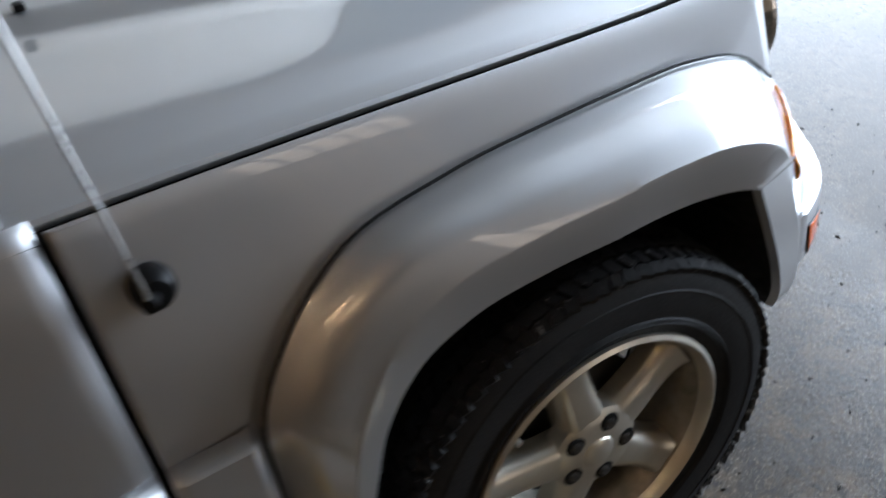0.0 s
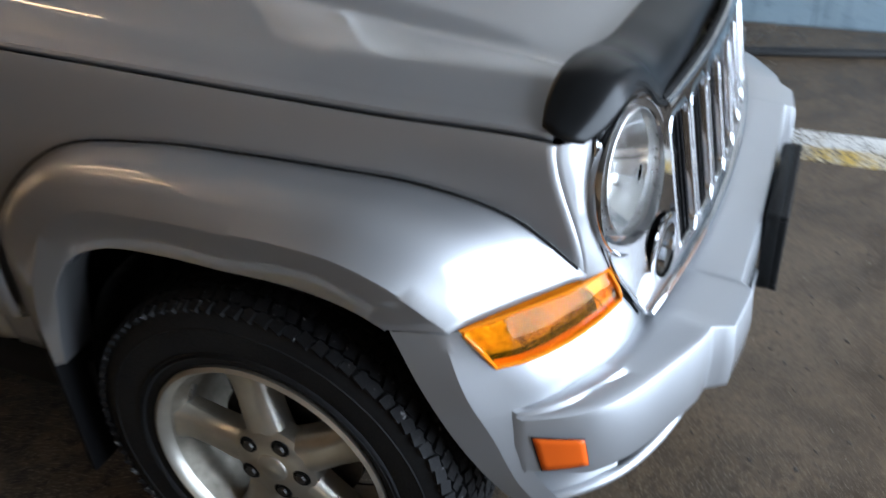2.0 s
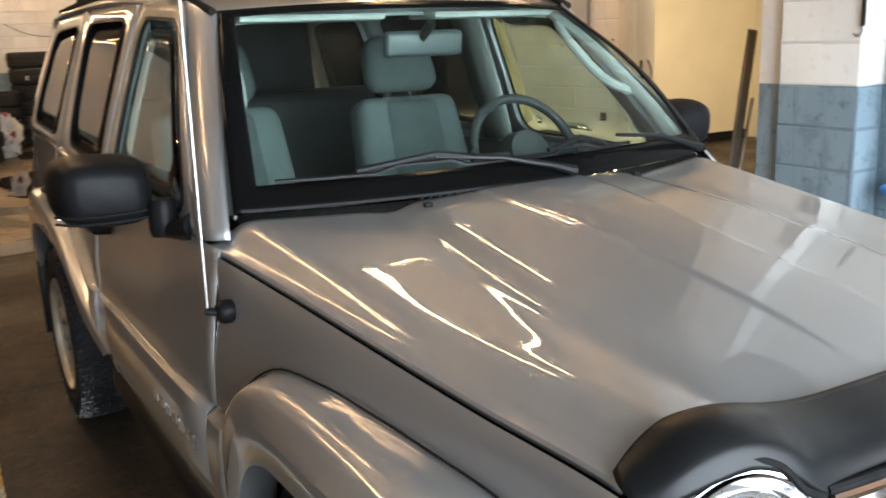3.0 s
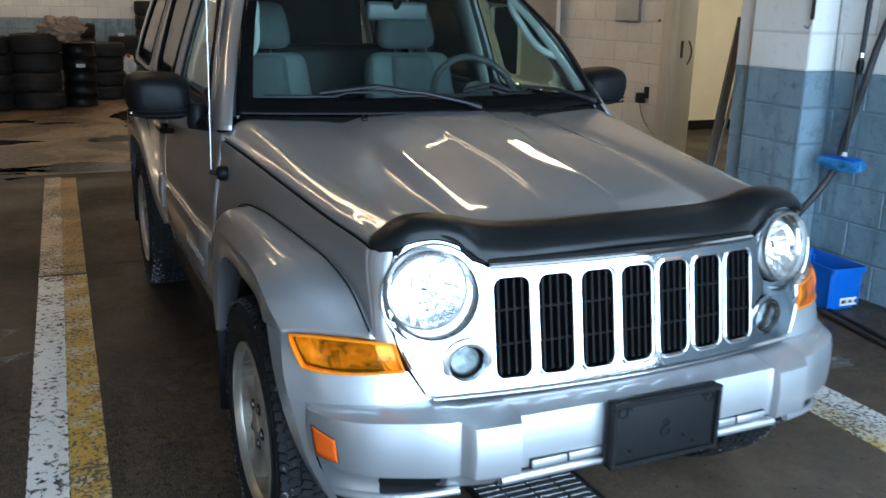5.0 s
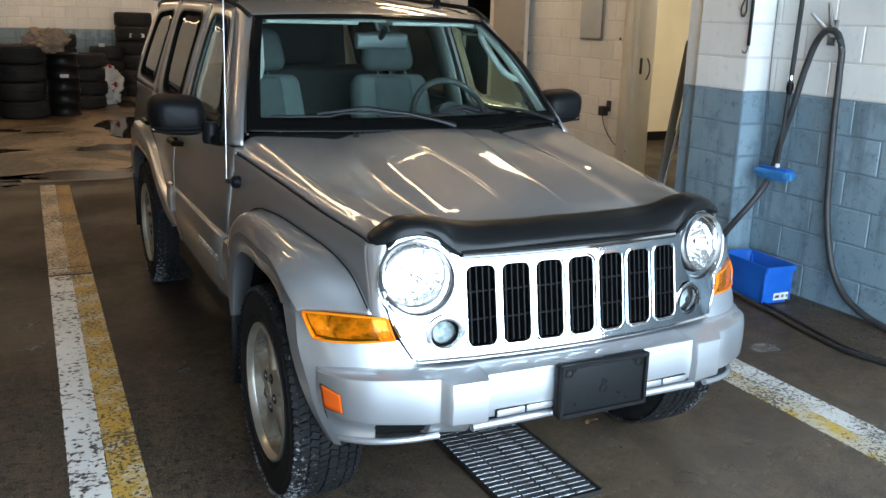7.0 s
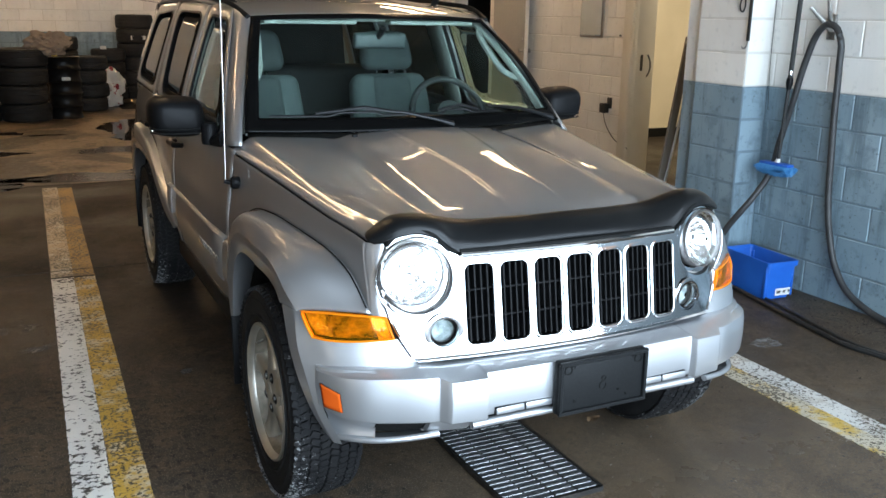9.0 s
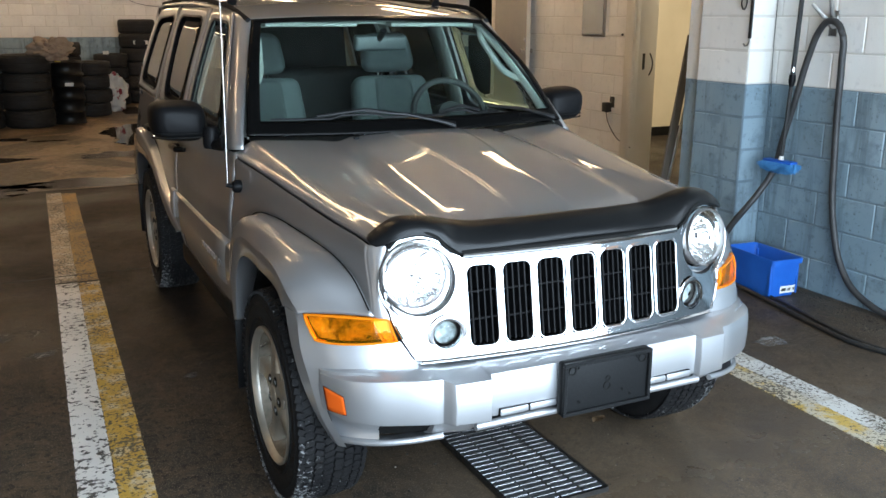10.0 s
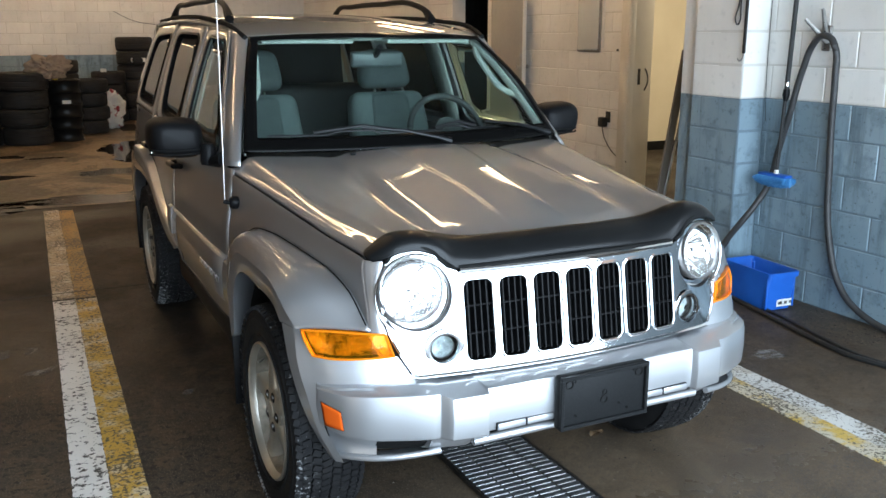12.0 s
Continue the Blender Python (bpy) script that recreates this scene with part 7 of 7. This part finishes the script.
# plank and pale strip leaning in the opening
WOODGREY = varied("grey_board", (0.10, 0.082, 0.062), (0.15, 0.125, 0.10), 5, (0.5, 0.7), stretch=(1, 1, 0.1))
for nm, a, b_, w_, th, mat, lab in (("leaning_board", (2.567, 2.21, 0.0), (2.805, 2.21, 1.47), 0.02, 0.062, WOODGREY, "grey-brown board leaning against the wall end"), ("leaning_strip", (2.570, 2.185, 0.0), (2.795, 2.185, 1.10), 0.012, 0.02, STEEL, "pale metal strip leaning against a board")):
    a, b_ = Vector(a), Vector(b_)
    L_ = (b_ - a).length
    bm = bmesh.new()
    box(bm, 0, 0, L_ / 2, th, w_, L_)
    bevel(bm, 0.002, 1)
    q = Matrix.Rotation(math.atan2(b_.x - a.x, b_.z - a.z), 4, "Y")
    at(bm, Matrix.Translation(a) @ q)
    solid(nm, bm, mat, lab, "board")

# outlet with a charger, framed mirror, small hook
ot = thing("wall_outlet", "black wall outlet with a plugged-in charger", "outlet", (DX, 5.02, 0.69))
part("plate", rounded_box(DX - 0.008, 5.02, 0.72, 0.012, 0.075, 0.115, 0.004), CABLE, ot)
part("charger", rounded_box(DX - 0.045, 5.06, 0.665, 0.07, 0.085, 0.10, 0.008), CABLE, ot)
bm = bmesh.new()
tube(bm, spline([(DX - 0.05, 5.06, 0.615), (DX - 0.05, 5.03, 0.53), (DX - 0.04, 4.95, 0.42), (DX - 0.03, 4.85, 0.34), (DX - 0.02, 4.72, 0.31), (DX - 0.10, 4.56, 0.30)], 24), 0.005, 6)
part("lead", bm, CABLE, ot, "thin black lead")
MIRROR_M = nodes_of("mirror_glass", (0.75, 0.77, 0.74), 0.03, 1.0)[0]
mr = thing("wall_mirror", "narrow framed mirror on the white wall", "mirror", (DX, 5.42, 1.7))
part("frame", rounded_box(DX - 0.014, 5.41, 1.90, 0.028, 0.42, 1.02, 0.02), STEEL, mr)
part("glass", rounded_box(DX - 0.030, 5.41, 1.90, 0.004, 0.38, 0.98, 0.001, 1), MIRROR_M, mr)
part("paper", rounded_box(DX - 0.004, 5.17, 1.80, 0.004, 0.04, 0.72, 0.001, 1), LABEL_WHITE, mr, "paper strip behind the mirror")
part("nail", rounded_box(DX - 0.01, 4.90, 1.42, 0.02, 0.012, 0.02, 0.002, 1), CABLE, mr)

# ---- store of tyres by the back wall ----
OLD_TYRE = varied("old_tyre", (0.007, 0.007, 0.007), (0.018, 0.017, 0.016), 6, (0.6, 0.85), 0, bump_s=0.1, fscale=120)


def tyre_mesh(R, half, seed):
    bm = lathe([(R * 0.62, -half * 0.8), (R * 0.70, -half), (R * 0.86, -half * 1.02), (R * 0.96, -half * 0.9), (R, -half * 0.62), (R * 0.985, -half * 0.58), (R * 0.985, -half * 0.5), (R, -half * 0.46), (R, -half * 0.05), (R * 0.985, -half * 0.02), (R * 0.985, half * 0.06), (R, half * 0.1), (R, half * 0.46), (R * 0.985, half * 0.5), (R * 0.985, half * 0.58), (R, half * 0.62), (R * 0.96, half * 0.9), (R * 0.86, half * 1.02), (R * 0.70, half), (R * 0.62, half * 0.8), (R * 0.62, -half * 0.8)], 40, axis="Z")
    return mesh_of("spare_tyre", bm, OLD_TYRE, 40)


tm = tyre_mesh(0.335, 0.125, 1)
rnd = random.Random(9)
stacks = [(-1.95, 11.75, 4, 1.0), (-1.30, 11.75, 4, 1.03), (-0.30, 13.0, 4, 0.86), (-0.62, 14.3, 5, 0.9), (0.20, 14.9, 4, 0.9), (0.72, 15.1, 6, 1.0)]
for x, y, n_, k in stacks:
    z = 0.0
    for i in range(n_):
        h = 0.25 * k
        o = new("spare_tyre", tm)
        o.matrix_basis = Matrix.Translation((x + rnd.uniform(-0.03, 0.03), y + rnd.uniform(-0.03, 0.03), z + h / 2 + 0.002)) @ Matrix.Rotation(rnd.uniform(0, 6), 4, "Z") @ Matrix.Diagonal((k, k, k, 1))
        tagged(o, "old black car tyre lying in a stack", "tyre", "stacked tyres")
        z += h * 1.015 + 0.002
# steel wheels stacked like a drum
sw = lathe([(0.05, 0.0), (0.19, 0.0), (0.21, -0.07), (0.245, -0.09), (0.25, -0.085), (0.235, -0.06), (0.225, 0.0), (0.235, 0.06), (0.25, 0.085), (0.245, 0.09), (0.21, 0.07), (0.19, 0.02), (0.05, 0.02)], 36, axis="Z")
sw_me = mesh_of("steel_wheel", sw, GLOSS_BLACK, 40)
for i in range(5):
    o = new("steel_wheel", sw_me)
    o.matrix_basis = Matrix.Translation((-0.735 + rnd.uniform(-0.01, 0.01), 11.95, 0.095 + i * 0.183))
    tagged(o, "dark bare steel wheel in a stack", "wheel", "stacked steel wheels")
YELLOW = varied("yellow_label", (0.70, 0.52, 0.03), (0.75, 0.58, 0.05), 6, (0.4, 0.6))
solid("yellow_can", at(lathe([(0.001, 0.0), (0.04, 0.0), (0.042, 0.01), (0.042, 0.10), (0.03, 0.115), (0.001, 0.115)], 20, axis="Z"), Matrix.Translation((-0.84, 11.93, 0.922))), YELLOW, "small yellow can on a stack of wheels", "can")


def crumple(name, cx, cy, cz, rx, ry, rz, mat, label, category, seed, floor_z):
    bm = bmesh.new()
    bmesh.ops.create_icosphere(bm, subdivisions=5, radius=1.0)
    off = Vector((seed * 7.1, seed * 3.3, 0))
    for v in bm.verts:
        n_ = noise.noise(v.co * 1.6 + off) * 0.45 + abs(noise.noise(v.co * 3.2 + off)) * 0.45 + noise.noise(v.co * 9 + off) * 0.06
        p = v.co * (1 + n_)
        v.co = Vector((cx + p.x * rx, cy + p.y * ry, max(cz + p.z * rz, floor_z)))
    return solid(name, bm, mat, label, category, smooth=60)


RAG = varied("brown_rag", (0.24, 0.185, 0.14), (0.32, 0.25, 0.19), 9, (0.8, 0.95))
WHITE_BAG = varied("white_bag", (0.55, 0.54, 0.52), (0.62, 0.61, 0.59), 6, (0.3, 0.45))
bn, bk = WHITE_BAG.node_tree.nodes, WHITE_BAG.node_tree.links
bag_in = bn["Principled BSDF"].inputs["Base Color"]
bk.new(mixc(bn, bk, ramp(bn, bk, noise_tex(bn, bk, 7, 3), [(0.60, grey(0)), (0.63, grey(1))]), bag_in.links[0].from_socket, (0.30, 0.03, 0.04)), bag_in)
crumple("crumpled_rag", -0.92, 11.8, 1.09, 0.27, 0.24, 0.17, RAG, "crumpled brown rags on the stacked tyres", "rags", 2, 0.95)
crumple("white_bag", 0.02, 13.6, 0.30, 0.24, 0.2, 0.33, WHITE_BAG, "white plastic bag with red print among the tyres", "bag", 5, 0.002)
bm = bmesh.new()
tube(bm, spline([(0.48, BACK_Y - 0.02, 2.01), (0.82, BACK_Y - 0.02, 1.84), (1.13, BACK_Y - 0.02, 1.78), (1.45, BACK_Y - 0.02, 1.79), (1.54, BACK_Y - 0.02, 1.86)], 30), 0.005, 6)
solid("wall_wire", bm, CABLE, "dark wire strung along the back wall", "wire")


# dead leaf on the floor by the grate
LEAF = varied("dead_leaf", (0.06, 0.034, 0.016), (0.17, 0.10, 0.045), 60, (0.7, 0.9))
rows = []
for k in range(9):
    u = k / 8
    hw = 0.023 * math.sin(math.pi * (0.08 + 0.88 * u)) * (1 + 0.25 * math.sin(9 * u))
    rows.append([(-0.038 + 0.076 * u, d * hw, 0.006 + 0.007 * abs(d) + 0.004 * math.sin(5 * u + d)) for d in (-1, -0.5, 0, 0.5, 1)])
solid("dead_leaf", at(grid_mesh(np.array(rows)), Matrix.Translation((0.513, -0.025, 0)) @ Matrix.Rotation(radians(15), 4, "Z")), LEAF, "curled brown dead leaf on the floor", "leaf")


# stickers on the stored tyres
for x, y, z, sx, sz in ((-0.72, 11.693, 0.60, 0.12, 0.05), (0.74, 14.755, 1.12, 0.26, 0.07), (0.10, 14.58, 0.95, 0.10, 0.06)):
    solid("paper_sticker", rounded_box(x, y, z, sx, 0.006, sz, 0.001, 1), LABEL_WHITE, "white paper sticker on a stored tyre", "sticker")


# loose dirt on the concrete
def grit(name, count, seed, big, mat, label):
    rnd_ = np.random.default_rng(seed)
    x = rnd_.uniform(-3.2, 2.62, count)
    y = rnd_.uniform(-1.6, 6.1, count)
    near = rnd_.random(count) < 0.22
    x[near] = 2.66 - np.abs(rnd_.normal(0, 0.22, near.sum()))
    y[near] = rnd_.uniform(-1.5, 1.6, near.sum())
    ok = ~((x > GX0 - 0.02) & (x < GX1 + 0.02) & (y > GY0 - 0.02))
    x, y = x[ok], y[ok]
    m_ = len(x)
    r = big * (0.35 + rnd_.random(m_) ** 3)
    a = rnd_.uniform(0, 2 * math.pi, m_)
    verts, faces = [], []
    for i in range(m_):
        b0 = len(verts)
        for j in range(4):
            q = a[i] + j * math.pi / 2
            k = 1.0 if j % 2 else 0.6
            verts.append((x[i] + r[i] * k * math.cos(q), y[i] + r[i] * k * math.sin(q), 0.0005))
        verts.append((x[i], y[i], 0.0008 + 0.5 * r[i]))
        faces += [(b0 + j, b0 + (j + 1) % 4, b0 + 4) for j in range(4)]
    me = bpy.data.meshes.new(name)
    me.from_pydata(verts, [], faces)
    me.materials.append(mat)
    return tagged(new(name, me), label, "dirt", "", "stuff")


GRIT_DARK = varied("dark_grit", (0.012, 0.010, 0.009), (0.03, 0.025, 0.02), 30, (0.7, 0.9))
GRIT_PALE = varied("pale_grit", (0.22, 0.19, 0.15), (0.34, 0.30, 0.25), 30, (0.7, 0.9))
grit("dark_dirt", 9000, 5, 0.0065, GRIT_DARK, "dark crumbs of dirt scattered over the concrete")
grit("pale_dirt", 3500, 6, 0.0032, GRIT_PALE, "pale grains of grit scattered over the concrete")
